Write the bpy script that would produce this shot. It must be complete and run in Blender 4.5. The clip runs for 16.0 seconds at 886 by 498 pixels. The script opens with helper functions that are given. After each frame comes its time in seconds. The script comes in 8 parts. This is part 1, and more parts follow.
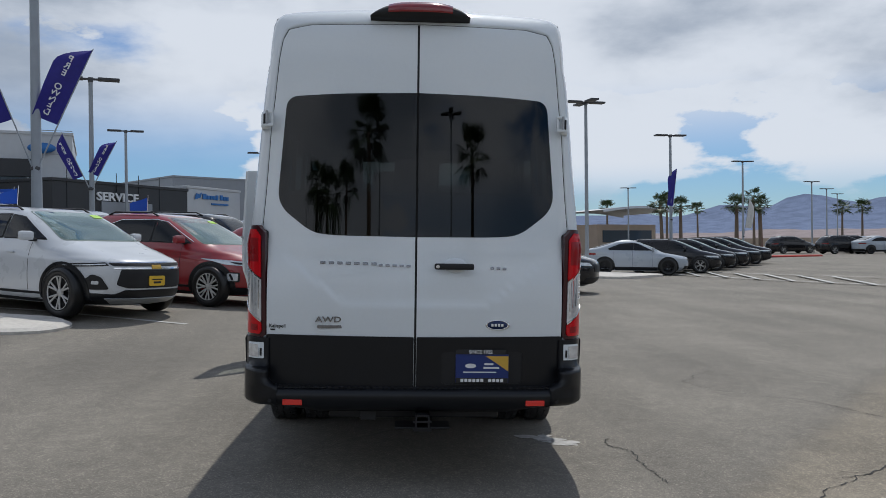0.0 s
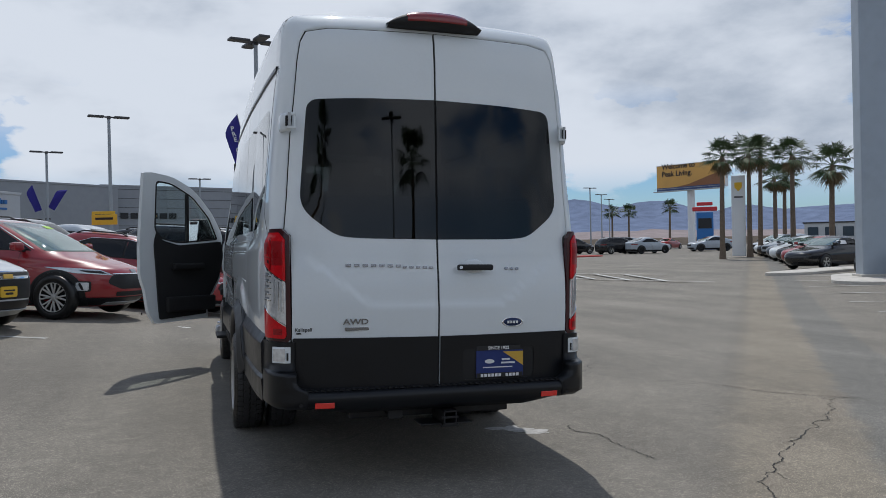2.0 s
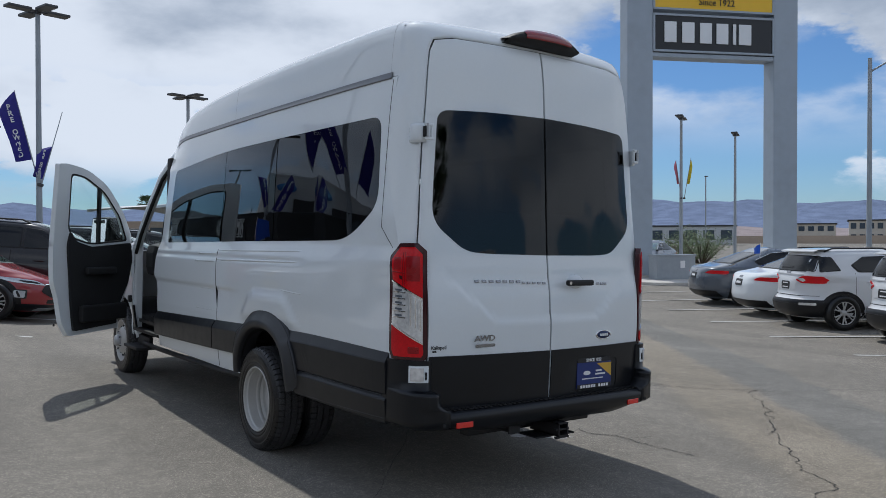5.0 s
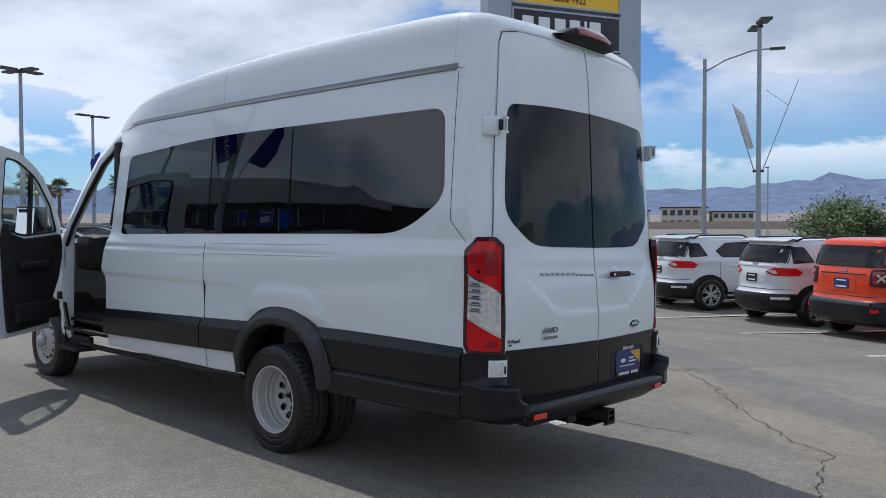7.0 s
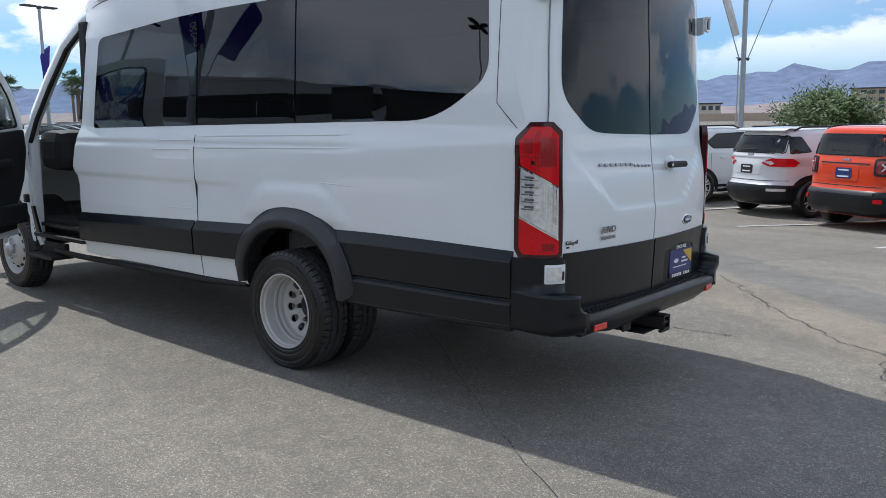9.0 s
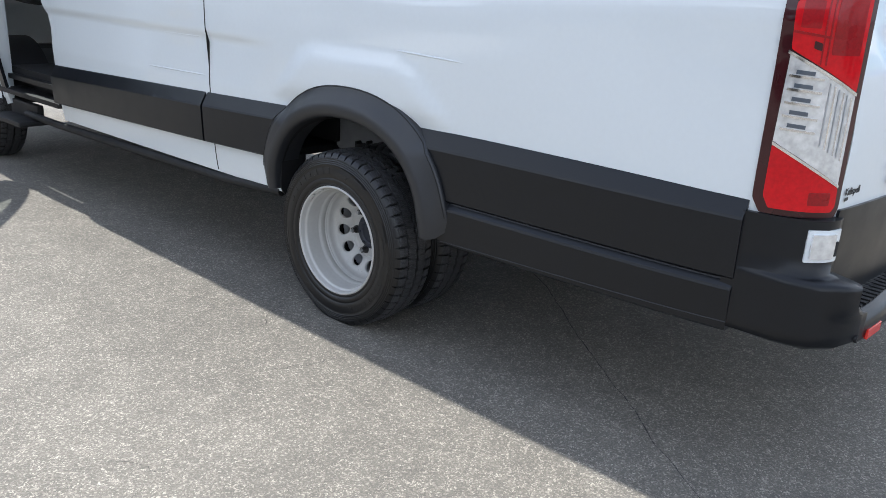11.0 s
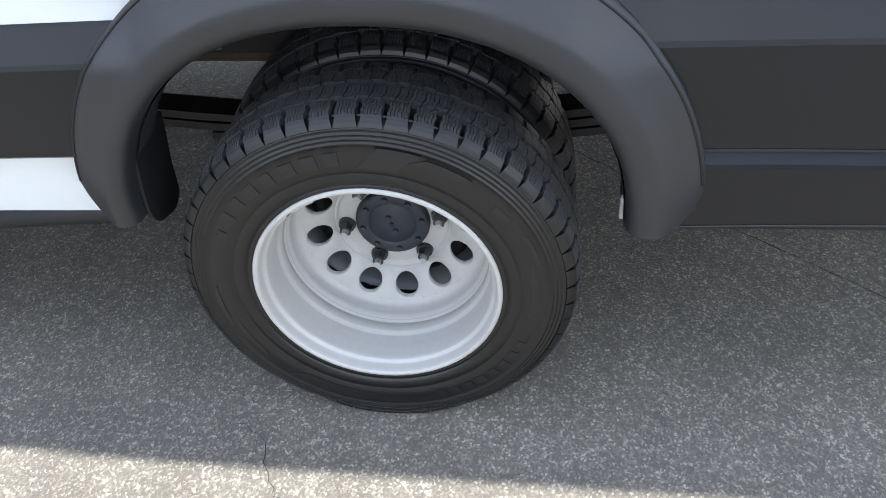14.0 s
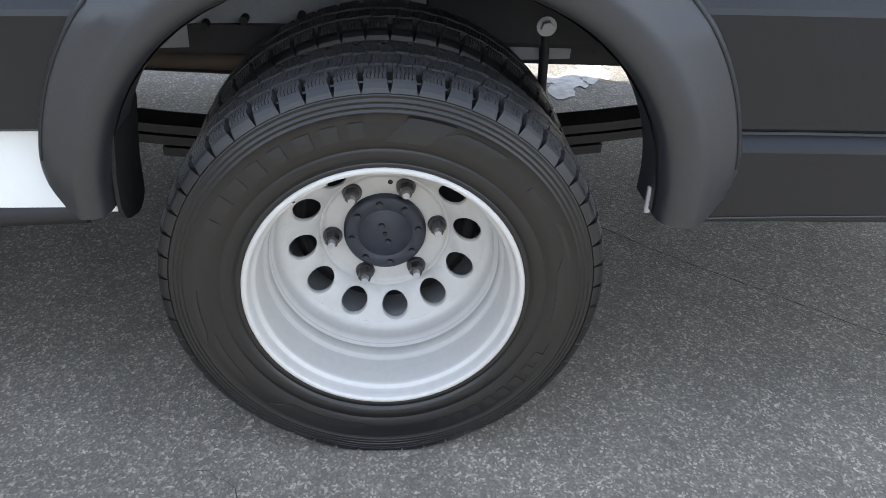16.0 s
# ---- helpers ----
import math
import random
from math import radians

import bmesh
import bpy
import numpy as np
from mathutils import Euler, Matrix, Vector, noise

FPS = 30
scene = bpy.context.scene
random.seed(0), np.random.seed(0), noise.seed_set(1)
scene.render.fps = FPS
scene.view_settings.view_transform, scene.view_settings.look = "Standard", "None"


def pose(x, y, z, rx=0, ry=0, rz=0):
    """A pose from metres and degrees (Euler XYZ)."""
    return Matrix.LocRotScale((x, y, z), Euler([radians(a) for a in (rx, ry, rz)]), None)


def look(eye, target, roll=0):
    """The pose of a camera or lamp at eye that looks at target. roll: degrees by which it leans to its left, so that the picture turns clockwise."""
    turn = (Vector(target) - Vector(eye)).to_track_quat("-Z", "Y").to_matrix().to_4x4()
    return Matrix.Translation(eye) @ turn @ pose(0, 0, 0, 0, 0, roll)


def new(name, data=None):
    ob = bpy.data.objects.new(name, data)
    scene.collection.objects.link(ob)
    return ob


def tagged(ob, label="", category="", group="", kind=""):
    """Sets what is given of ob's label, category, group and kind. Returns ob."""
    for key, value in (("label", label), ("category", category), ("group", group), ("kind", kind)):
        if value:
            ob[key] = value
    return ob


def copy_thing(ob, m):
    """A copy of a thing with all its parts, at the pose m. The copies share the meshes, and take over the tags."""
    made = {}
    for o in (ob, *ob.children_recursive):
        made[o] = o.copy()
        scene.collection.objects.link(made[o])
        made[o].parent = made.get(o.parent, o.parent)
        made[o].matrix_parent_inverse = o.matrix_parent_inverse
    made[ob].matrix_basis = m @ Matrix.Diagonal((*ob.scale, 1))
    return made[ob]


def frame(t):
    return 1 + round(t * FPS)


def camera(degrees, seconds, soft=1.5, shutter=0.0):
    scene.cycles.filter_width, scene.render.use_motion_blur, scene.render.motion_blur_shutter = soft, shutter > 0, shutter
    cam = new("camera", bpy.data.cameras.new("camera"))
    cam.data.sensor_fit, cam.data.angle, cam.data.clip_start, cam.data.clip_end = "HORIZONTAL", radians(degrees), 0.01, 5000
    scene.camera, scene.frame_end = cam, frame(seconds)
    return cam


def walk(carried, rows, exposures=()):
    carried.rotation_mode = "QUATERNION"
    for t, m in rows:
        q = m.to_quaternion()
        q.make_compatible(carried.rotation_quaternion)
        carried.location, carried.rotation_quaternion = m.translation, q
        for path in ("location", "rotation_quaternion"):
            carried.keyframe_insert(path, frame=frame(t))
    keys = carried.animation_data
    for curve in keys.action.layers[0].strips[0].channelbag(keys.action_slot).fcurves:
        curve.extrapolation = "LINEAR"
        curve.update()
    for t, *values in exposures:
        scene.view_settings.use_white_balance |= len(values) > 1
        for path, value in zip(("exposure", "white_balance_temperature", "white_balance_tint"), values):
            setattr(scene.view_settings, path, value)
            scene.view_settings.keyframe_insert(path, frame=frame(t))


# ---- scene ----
# the paved ground under the van falls about 1.4 degrees to its right: TILT turns the van's frame into the level world
TILT = Matrix.Rotation(radians(1.41), 4, "Y") @ Matrix.Rotation(radians(0.29), 4, "X")
cam = camera(57.5, 16.0, 0.65)
PATH = [
    (0, (-0.057, -4.433, 1.342), (0.035, -2.435, 1.322), 0.8),
    (0.5, (-0.316, -4.389, 1.325), (-0.14, -2.397, 1.308), 0.9),
    (1, (-0.614, -4.456, 1.314), (-0.333, -2.475, 1.298), 0.2),
    (1.5, (-0.958, -4.441, 1.32), (-0.562, -2.481, 1.304), 0.2),
    (2, (-1.351, -4.383, 1.318), (-0.748, -2.477, 1.313), 0.2),
    (2.5, (-1.721, -4.349, 1.326), (-0.968, -2.496, 1.33), 0.3),
    (3, (-2.064, -4.176, 1.324), (-1.197, -2.373, 1.337), 0.6),
    (3.5, (-2.383, -4.028, 1.323), (-1.419, -2.276, 1.338), 0.8),
    (3.7, (-2.512, -3.969, 1.333), (-1.508, -2.24, 1.347), 0.9),
    (5.8, (-3.635, -3.093, 1.408), (-2.332, -1.576, 1.395), 1.2),
    (6, (-3.741, -3.017, 1.404), (-2.393, -1.539, 1.391), 1.2),
    (6.5, (-3.976, -2.81, 1.422), (-2.554, -1.404, 1.396), 1.2),
    (7, (-4.158, -2.559, 1.417), (-2.675, -1.217, 1.384), 1.0),
    (7.5, (-4.311, -2.453, 1.425), (-2.783, -1.164, 1.383), 0.6),
    (8, (-4.339, -2.373, 1.433), (-2.804, -1.092, 1.362), -0.1),
    (8.5, (-4.186, -2.129, 1.404), (-2.65, -0.854, 1.283), 0.0),
    (9, (-3.962, -1.882, 1.366), (-2.437, -0.62, 1.08), 0.3),
    (9.5, (-3.646, -1.624, 1.355), (-2.141, -0.359, 0.988), 1.3),
    (10, (-3.443, -1.274, 1.34), (-1.962, -0.012, 0.877), 2.3),
    (10.2, (-3.366, -1.136, 1.34), (-1.892, 0.12, 0.839), 2.5),
    (12.3, (-2.503, 0.458, 1.332), (-1.063, 1.504, 0.422), 4.6),
    (12.5, (-2.428, 0.592, 1.322), (-0.965, 1.565, 0.367), 5.2),
    (13, (-2.325, 0.945, 1.317), (-0.775, 1.724, 0.322), 5.1),
    (13.5, (-2.159, 1.238, 1.277), (-0.603, 1.751, 0.131), 0.5),
    (14, (-2.038, 1.48, 1.289), (-0.517, 1.687, 0.006), -3.6),
    (14.5, (-2.096, 1.682, 1.254), (-0.527, 1.543, 0.022), -0.8),
    (15, (-2.109, 1.746, 1.156), (-0.483, 1.597, 0.002), -0.1),
    (15.5, (-2.105, 1.737, 1.087), (-0.423, 1.573, 0.018), 0.8),
    (16, (-2.058, 1.741, 1.058), (-0.36, 1.593, 0.012), 3.3),
]
walk(cam, [(t, TILT @ look(eye, target, roll)) for t, eye, target, roll in PATH],
     exposures=[(0.0, -0.66, 5990, 10), (3.5, -0.70, 5850, 10), (7.0, -0.42, 5730, 10), (8.0, -0.44, 5710, 10), (8.5, -0.46, 5760, 10), (9.0, -0.10, 5830, 10), (9.5, 0.22, 5870, 10), (10.0, 0.44, 5870, 10), (12.5, 1.06, 5820, 10), (14.0, 1.58, 5950, 10), (16.0, 1.70, 6020, 10)])

# ---- world and sun ----
SUN_WAY = Vector((0.143, 0.57, 1.0)).normalized()          # from the ground to the sun
world = bpy.data.worlds.new("sky")
scene.world = world
world.use_nodes = True
wn, wl = world.node_tree.nodes, world.node_tree.links
wn.clear()
w_out = wn.new("ShaderNodeOutputWorld")
w_bg = wn.new("ShaderNodeBackground")
w_bg.inputs["Strength"].default_value = 0.11
sky = wn.new("ShaderNodeTexSky")
sky.sky_type = "NISHITA"
sky.sun_disc = False
sky.sun_elevation = math.asin(SUN_WAY.z)
sky.sun_rotation = math.atan2(SUN_WAY.x, SUN_WAY.y)
sky.air_density, sky.dust_density, sky.ozone_density = 1.0, 0.25, 3.0
w_geo = wn.new("ShaderNodeTexCoord")
w_sep = wn.new("ShaderNodeSeparateXYZ")
wl.new(w_geo.outputs["Generated"], w_sep.inputs[0])


def wmath(op, a, b=None, clamp=False):
    n = wn.new("ShaderNodeMath")
    n.operation, n.use_clamp = op, clamp
    for k, v in enumerate((a, b)):
        if v is None:
            continue
        if isinstance(v, (int, float)):
            n.inputs[k].default_value = v
        else:
            wl.new(v, n.inputs[k])
    return n.outputs[0]


# clouds on a flat deck: the way of sight divided by its height
lift = wmath("ADD", wmath("MAXIMUM", w_sep.outputs["Z"], 0.0), 0.34)
w_com = wn.new("ShaderNodeCombineXYZ")
wl.new(wmath("DIVIDE", w_sep.outputs["X"], lift), w_com.inputs[0])
wl.new(wmath("DIVIDE", w_sep.outputs["Y"], lift), w_com.inputs[1])
wl.new(wmath("MULTIPLY", w_sep.outputs["Z"], 2.2), w_com.inputs[2])


def wnoise(scale, detail, rough, offset, heaped=False):
    m = wn.new("ShaderNodeMapping")
    m.inputs["Location"].default_value = offset
    if heaped:
        m.inputs["Scale"].default_value = (1.0, 1.0, 2.3)
    wl.new(w_geo.outputs["Generated"] if heaped else w_com.outputs[0], m.inputs["Vector"])
    n = wn.new("ShaderNodeTexNoise")
    n.inputs["Scale"].default_value, n.inputs["Detail"].default_value, n.inputs["Roughness"].default_value = scale, detail, rough
    wl.new(m.outputs[0], n.inputs["Vector"])
    return n.outputs[0]


def wramp(v, a, b):
    n = wn.new("ShaderNodeMapRange")
    n.interpolation_type = "SMOOTHSTEP"
    n.inputs[1].default_value, n.inputs[2].default_value = a, b
    wl.new(v, n.inputs[0])
    return n.outputs[0]


cover = wramp(wnoise(1.1, 9.0, 0.55, (3.1, 7.4, 0.0)), 0.33, 0.45)
puffs = wramp(wnoise(2.7, 12.0, 0.56, (1.7, 2.2, 0.3), True), 0.46, 0.505)
high = wramp(w_sep.outputs["Z"], 0.08, 0.20)
low = wramp(w_sep.outputs["Z"], 0.03, 0.10)
deck = wmath("MULTIPLY", cover, high)
heap = wmath("MULTIPLY", puffs, low)
clear_top = wmath("SUBTRACT", 1.0, wmath("MULTIPLY", wramp(w_sep.outputs["Z"], 0.40, 0.75), 0.50))
mask = wmath("MULTIPLY", wmath("MULTIPLY", wmath("MAXIMUM", deck, heap), 0.97), clear_top)
shade = wramp(wnoise(2.4, 8.0, 0.54, (5.0, 1.0, 0.4), True), 0.34, 0.57)
c_mix = wn.new("ShaderNodeMix")
c_mix.data_type = "RGBA"
c_mix.inputs[6].default_value = (4.95, 5.5, 6.25, 1.0)
c_mix.inputs[7].default_value = (10.5, 10.65, 10.8, 1.0)
wl.new(shade, c_mix.inputs[0])
s_mix = wn.new("ShaderNodeMix")
s_mix.data_type = "RGBA"
wl.new(mask, s_mix.inputs[0])
tint = wn.new("ShaderNodeMix")
tint.data_type, tint.blend_type = "RGBA", "MULTIPLY"
tint.inputs[0].default_value = 1.0
tint.inputs[7].default_value = (0.74, 0.93, 1.12, 1.0)
wl.new(sky.outputs[0], tint.inputs[6])
wl.new(tint.outputs[2], s_mix.inputs[6])
wl.new(c_mix.outputs[2], s_mix.inputs[7])
wl.new(s_mix.outputs[2], w_bg.inputs["Color"])
wl.new(w_bg.outputs[0], w_out.inputs[0])

sun = new("sun", bpy.data.lights.new("sun", "SUN"))
sun.data.energy, sun.data.angle, sun.data.color = 3.95, radians(0.6), (1.0, 0.925, 0.805)
sun.matrix_world = look(SUN_WAY * 60, (0, 0, 0))


# ---- materials ----
def bare(name):
    m = bpy.data.materials.new(name)
    m.use_nodes = True
    nt = m.node_tree
    return m, nt.nodes, nt.links, nt.nodes["Principled BSDF"]


def surface(name, color, rough=0.5, metal=0.0, vary=0.12, grain=40.0, bump=0.0, coat=0.0, stain=0.0, spec=0.5, piece=0.0):
    """A painted, plastic, metal or stone surface with two scales of unevenness."""
    m, n, l, b = bare(name)
    tc = n.new("ShaderNodeTexCoord")
    fine = n.new("ShaderNodeTexNoise")
    fine.inputs["Scale"].default_value, fine.inputs["Detail"].default_value = grain, 4.0
    wide = n.new("ShaderNodeTexNoise")
    wide.inputs["Scale"].default_value, wide.inputs["Detail"].default_value = max(grain / 22.0, 0.35), 5.0
    for t in (fine, wide):
        l.new(tc.outputs["Object"], t.inputs["Vector"])
    mul = n.new("ShaderNodeMath")
    mul.operation = "ADD"
    l.new(fine.outputs[0], mul.inputs[0])
    l.new(wide.outputs[0], mul.inputs[1])
    mr = n.new("ShaderNodeMapRange")
    mr.inputs[1].default_value, mr.inputs[2].default_value = 0.6, 1.4
    mr.inputs[3].default_value, mr.inputs[4].default_value = 1.0 - vary, 1.0 + vary
    l.new(mul.outputs[0], mr.inputs[0])
    last = mr.outputs[0]
    if piece:
        oi = n.new("ShaderNodeObjectInfo")
        pr = n.new("ShaderNodeMapRange")
        pr.inputs[3].default_value, pr.inputs[4].default_value = 1.0 - piece, 1.0 + piece
        l.new(oi.outputs["Random"], pr.inputs[0])
        pm = n.new("ShaderNodeMath")
        pm.operation = "MULTIPLY"
        l.new(last, pm.inputs[0])
        l.new(pr.outputs[0], pm.inputs[1])
        last = pm.outputs[0]
    col = n.new("ShaderNodeMix")
    col.data_type, col.blend_type = "RGBA", "MULTIPLY"
    col.inputs[0].default_value = 1.0
    col.inputs[6].default_value = (*color, 1.0)
    l.new(last, col.inputs[7])
    out = col.outputs[2]
    if stain:
        sn = n.new("ShaderNodeTexNoise")
        sn.inputs["Scale"].default_value, sn.inputs["Detail"].default_value = 1.7, 8.0
        l.new(tc.outputs["Object"], sn.inputs["Vector"])
        sr = n.new("ShaderNodeMapRange")
        sr.inputs[1].default_value, sr.inputs[2].default_value, sr.inputs[4].default_value = 0.5, 0.72, stain
        l.new(sn.outputs[0], sr.inputs[0])
        sm = n.new("ShaderNodeMix")
        sm.data_type = "RGBA"
        sm.inputs[7].default_value = (0.12, 0.11, 0.10, 1.0)
        l.new(sr.outputs[0], sm.inputs[0])
        l.new(out, sm.inputs[6])
        out = sm.outputs[2]
    l.new(out, b.inputs["Base Color"])
    b.inputs["Metallic"].default_value = metal
    b.inputs["Specular IOR Level"].default_value = spec
    rr = n.new("ShaderNodeMapRange")
    rr.inputs[1].default_value, rr.inputs[2].default_value = 0.3, 0.7
    rr.inputs[3].default_value, rr.inputs[4].default_value = rough * 0.85, min(rough * 1.15, 1.0)
    l.new(wide.outputs[0], rr.inputs[0])
    l.new(rr.outputs[0], b.inputs["Roughness"])
    if coat:
        b.inputs["Coat Weight"].default_value, b.inputs["Coat Roughness"].default_value = coat, 0.03
    if bump:
        bp = n.new("ShaderNodeBump")
        bp.inputs["Strength"].default_value, bp.inputs["Distance"].default_value = min(1.0, bump * 10), bump / 10
        l.new(fine.outputs[0], bp.inputs["Height"])
        l.new(bp.outputs[0], b.inputs["Normal"])
    return m


def car_paint(name, color, flake=0.0, rough=0.35):
    """A matt colour coat under clear gloss lacquer."""
    return surface(name, [c * (1 - 0.35 * flake) for c in color], rough, 0.0, 0.015, 60.0, 0.0, 1.0, 0.0, 0.5 if flake else 0.08)


def tinted_glass(name, tint, base=0.05):
    """Clear or tinted pane: straight view through, with gloss rising towards grazing angles."""
    m = bpy.data.materials.new(name)
    m.use_nodes = True
    n, l = m.node_tree.nodes, m.node_tree.links
    n.clear()
    out = n.new("ShaderNodeOutputMaterial")
    mix = n.new("ShaderNodeMixShader")
    tr = n.new("ShaderNodeBsdfTransparent")
    tr.inputs[0].default_value = (*tint, 1.0)
    gl = n.new("ShaderNodeBsdfGlossy")
    gl.inputs["Color"].default_value = (1.0, 1.0, 1.0, 1.0)
    gl.inputs["Roughness"].default_value = 0.0
    lw = n.new("ShaderNodeLayerWeight")
    lw.inputs[0].default_value = 0.5
    pw = n.new("ShaderNodeMath")
    pw.operation = "POWER"
    pw.inputs[1].default_value = 5.0
    l.new(lw.outputs["Facing"], pw.inputs[0])
    mr = n.new("ShaderNodeMapRange")
    mr.inputs[3].default_value, mr.inputs[4].default_value = base, 1.0
    l.new(pw.outputs[0], mr.inputs[0])
    l.new(mr.outputs[0], mix.inputs[0])
    l.new(tr.outputs[0], mix.inputs[1])
    l.new(gl.outputs[0], mix.inputs[2])
    l.new(mix.outputs[0], out.inputs[0])
    return m


def asphalt(name, dark, light, stones, strips=False):
    m, n, l, b = bare(name)
    tc = n.new("ShaderNodeTexCoord")
    vo = n.new("ShaderNodeTexVoronoi")
    vo.inputs["Scale"].default_value = stones
    l.new(tc.outputs["Object"], vo.inputs["Vector"])
    v2 = n.new("ShaderNodeTexVoronoi")
    v2.inputs["Scale"].default_value = stones * 0.43
    l.new(tc.outputs["Object"], v2.inputs["Vector"])
    sep = n.new("ShaderNodeSeparateColor")
    l.new(vo.outputs["Color"], sep.inputs[0])
    sep2 = n.new("ShaderNodeSeparateColor")
    l.new(v2.outputs["Color"], sep2.inputs[0])
    patches = n.new("ShaderNodeTexNoise")
    patches.inputs["Scale"].default_value, patches.inputs["Detail"].default_value, patches.inputs["Roughness"].default_value = 0.35, 7.0, 0.6
    l.new(tc.outputs["Object"], patches.inputs["Vector"])
    blot = n.new("ShaderNodeTexNoise")
    blot.inputs["Scale"].default_value, blot.inputs["Detail"].default_value = 9.0, 9.0
    l.new(tc.outputs["Object"], blot.inputs["Vector"])
    ramp = n.new("ShaderNodeValToRGB")
    ramp.color_ramp.elements[0].position, ramp.color_ramp.elements[0].color = 0.05, (*dark, 1)
    ramp.color_ramp.elements[1].position, ramp.color_ramp.elements[1].color = 0.97, (*light, 1)
    for at, share in ((0.48, 0.11), (0.74, 0.33)):
        e = ramp.color_ramp.elements.new(at)
        e.color = (*[d * (1 - share) + i * share for d, i in zip(dark, light)], 1)
    mixv = n.new("ShaderNodeMix")
    mixv.inputs[0].default_value = 0.28
    l.new(sep.outputs[0], mixv.inputs[2])
    l.new(sep2.outputs[1], mixv.inputs[3])
    l.new(mixv.outputs[0], ramp.inputs[0])
    mr = n.new("ShaderNodeMapRange")
    mr.inputs[1].default_value, mr.inputs[2].default_value, mr.inputs[3].default_value, mr.inputs[4].default_value = 0.3, 0.7, 0.80, 1.18
    l.new(patches.outputs[0], mr.inputs[0])
    mr2 = n.new("ShaderNodeMapRange")
    mr2.inputs[1].default_value, mr2.inputs[2].default_value, mr2.inputs[3].default_value, mr2.inputs[4].default_value = 0.3, 0.7, 0.89, 1.10
    l.new(blot.outputs[0], mr2.inputs[0])
    lanes = n.new("ShaderNodeTexNoise")
    lanes.inputs["Scale"].default_value, lanes.inputs["Detail"].default_value = 1.0, 5.0
    turn = n.new("ShaderNodeMapping")
    turn.inputs["Rotation"].default_value = (0, 0, radians(35))
    turn.inputs["Scale"].default_value = (1.1, 0.10, 1.0)
    l.new(tc.outputs["Object"], turn.inputs["Vector"])
    l.new(turn.outputs[0], lanes.inputs["Vector"])
    mr3 = n.new("ShaderNodeMapRange")
    mr3.inputs[1].default_value, mr3.inputs[2].default_value, mr3.inputs[3].default_value, mr3.inputs[4].default_value = 0.35, 0.65, 0.88, 1.10
    l.new(lanes.outputs[0], mr3.inputs[0])
    m0 = n.new("ShaderNodeMath")
    m0.operation = "MULTIPLY"
    l.new(mr.outputs[0], m0.inputs[0])
    l.new(mr3.outputs[0], m0.inputs[1])
    mm = n.new("ShaderNodeMath")
    mm.operation = "MULTIPLY"
    l.new(m0.outputs[0], mm.inputs[0])
    l.new(mr2.outputs[0], mm.inputs[1])
    col = n.new("ShaderNodeMix")
    col.data_type, col.blend_type = "RGBA", "MULTIPLY"
    col.inputs[0].default_value = 1.0
    l.new(ramp.outputs[0], col.inputs[6])
    l.new(mm.outputs[0], col.inputs[7])
    base = col.outputs[2]
    if strips:
        # two long strips across the lot: worn tan paving beside a resealed grey one
        dot = n.new("ShaderNodeVectorMath")
        dot.operation = "DOT_PRODUCT"
        dot.inputs[1].default_value = (0.78, -0.62, 0.0)
        l.new(tc.outputs["Object"], dot.inputs[0])
        rag = n.new("ShaderNodeTexNoise")
        rag.inputs["Scale"].default_value, rag.inputs["Detail"].default_value, rag.inputs["Roughness"].default_value = 2.2, 8.0, 0.65
        l.new(tc.outputs["Object"], rag.inputs["Vector"])
        at = n.new("ShaderNodeMath")
        at.operation, at.inputs[1].default_value = "MULTIPLY_ADD", 0.35
        l.new(rag.outputs[0], at.inputs[0])
        l.new(dot.outputs["Value"], at.inputs[2])
        for lo, hi, soft, tone in ((1.72, 2.58, 0.16, (1.12, 1.07, 0.98)), (2.60, 3.35, 0.05, (0.82, 0.86, 0.91)), (1.56, 1.76, 0.12, (0.90, 0.895, 0.89))):
            sides = []
            for edge, sign in ((lo, 1), (hi, -1)):
                e = n.new("ShaderNodeMapRange")
                e.interpolation_type = "SMOOTHSTEP"
                e.inputs[1].default_value, e.inputs[2].default_value = edge - soft * sign, edge + soft * sign
                l.new(at.outputs[0], e.inputs[0])
                sides.append(e.outputs[0])
            both = n.new("ShaderNodeMath")
            both.operation = "MULTIPLY"
            l.new(sides[0], both.inputs[0])
            l.new(sides[1], both.inputs[1])
            band = n.new("ShaderNodeMix")
            band.data_type, band.blend_type = "RGBA", "MULTIPLY"
            band.inputs[7].default_value = (*tone, 1.0)
            l.new(both.outputs[0], band.inputs[0])
            l.new(base, band.inputs[6])
            base = band.outputs[2]
    l.new(base, b.inputs["Base Color"])
    b.inputs["Roughness"].default_value = 0.85
    b.inputs["Specular IOR Level"].default_value = 0.5
    bp = n.new("ShaderNodeBump")
    bp.inputs["Strength"].default_value, bp.inputs["Distance"].default_value = 0.32, 0.004
    l.new(vo.outputs["Distance"], bp.inputs["Height"])
    l.new(bp.outputs[0], b.inputs["Normal"])
    return m


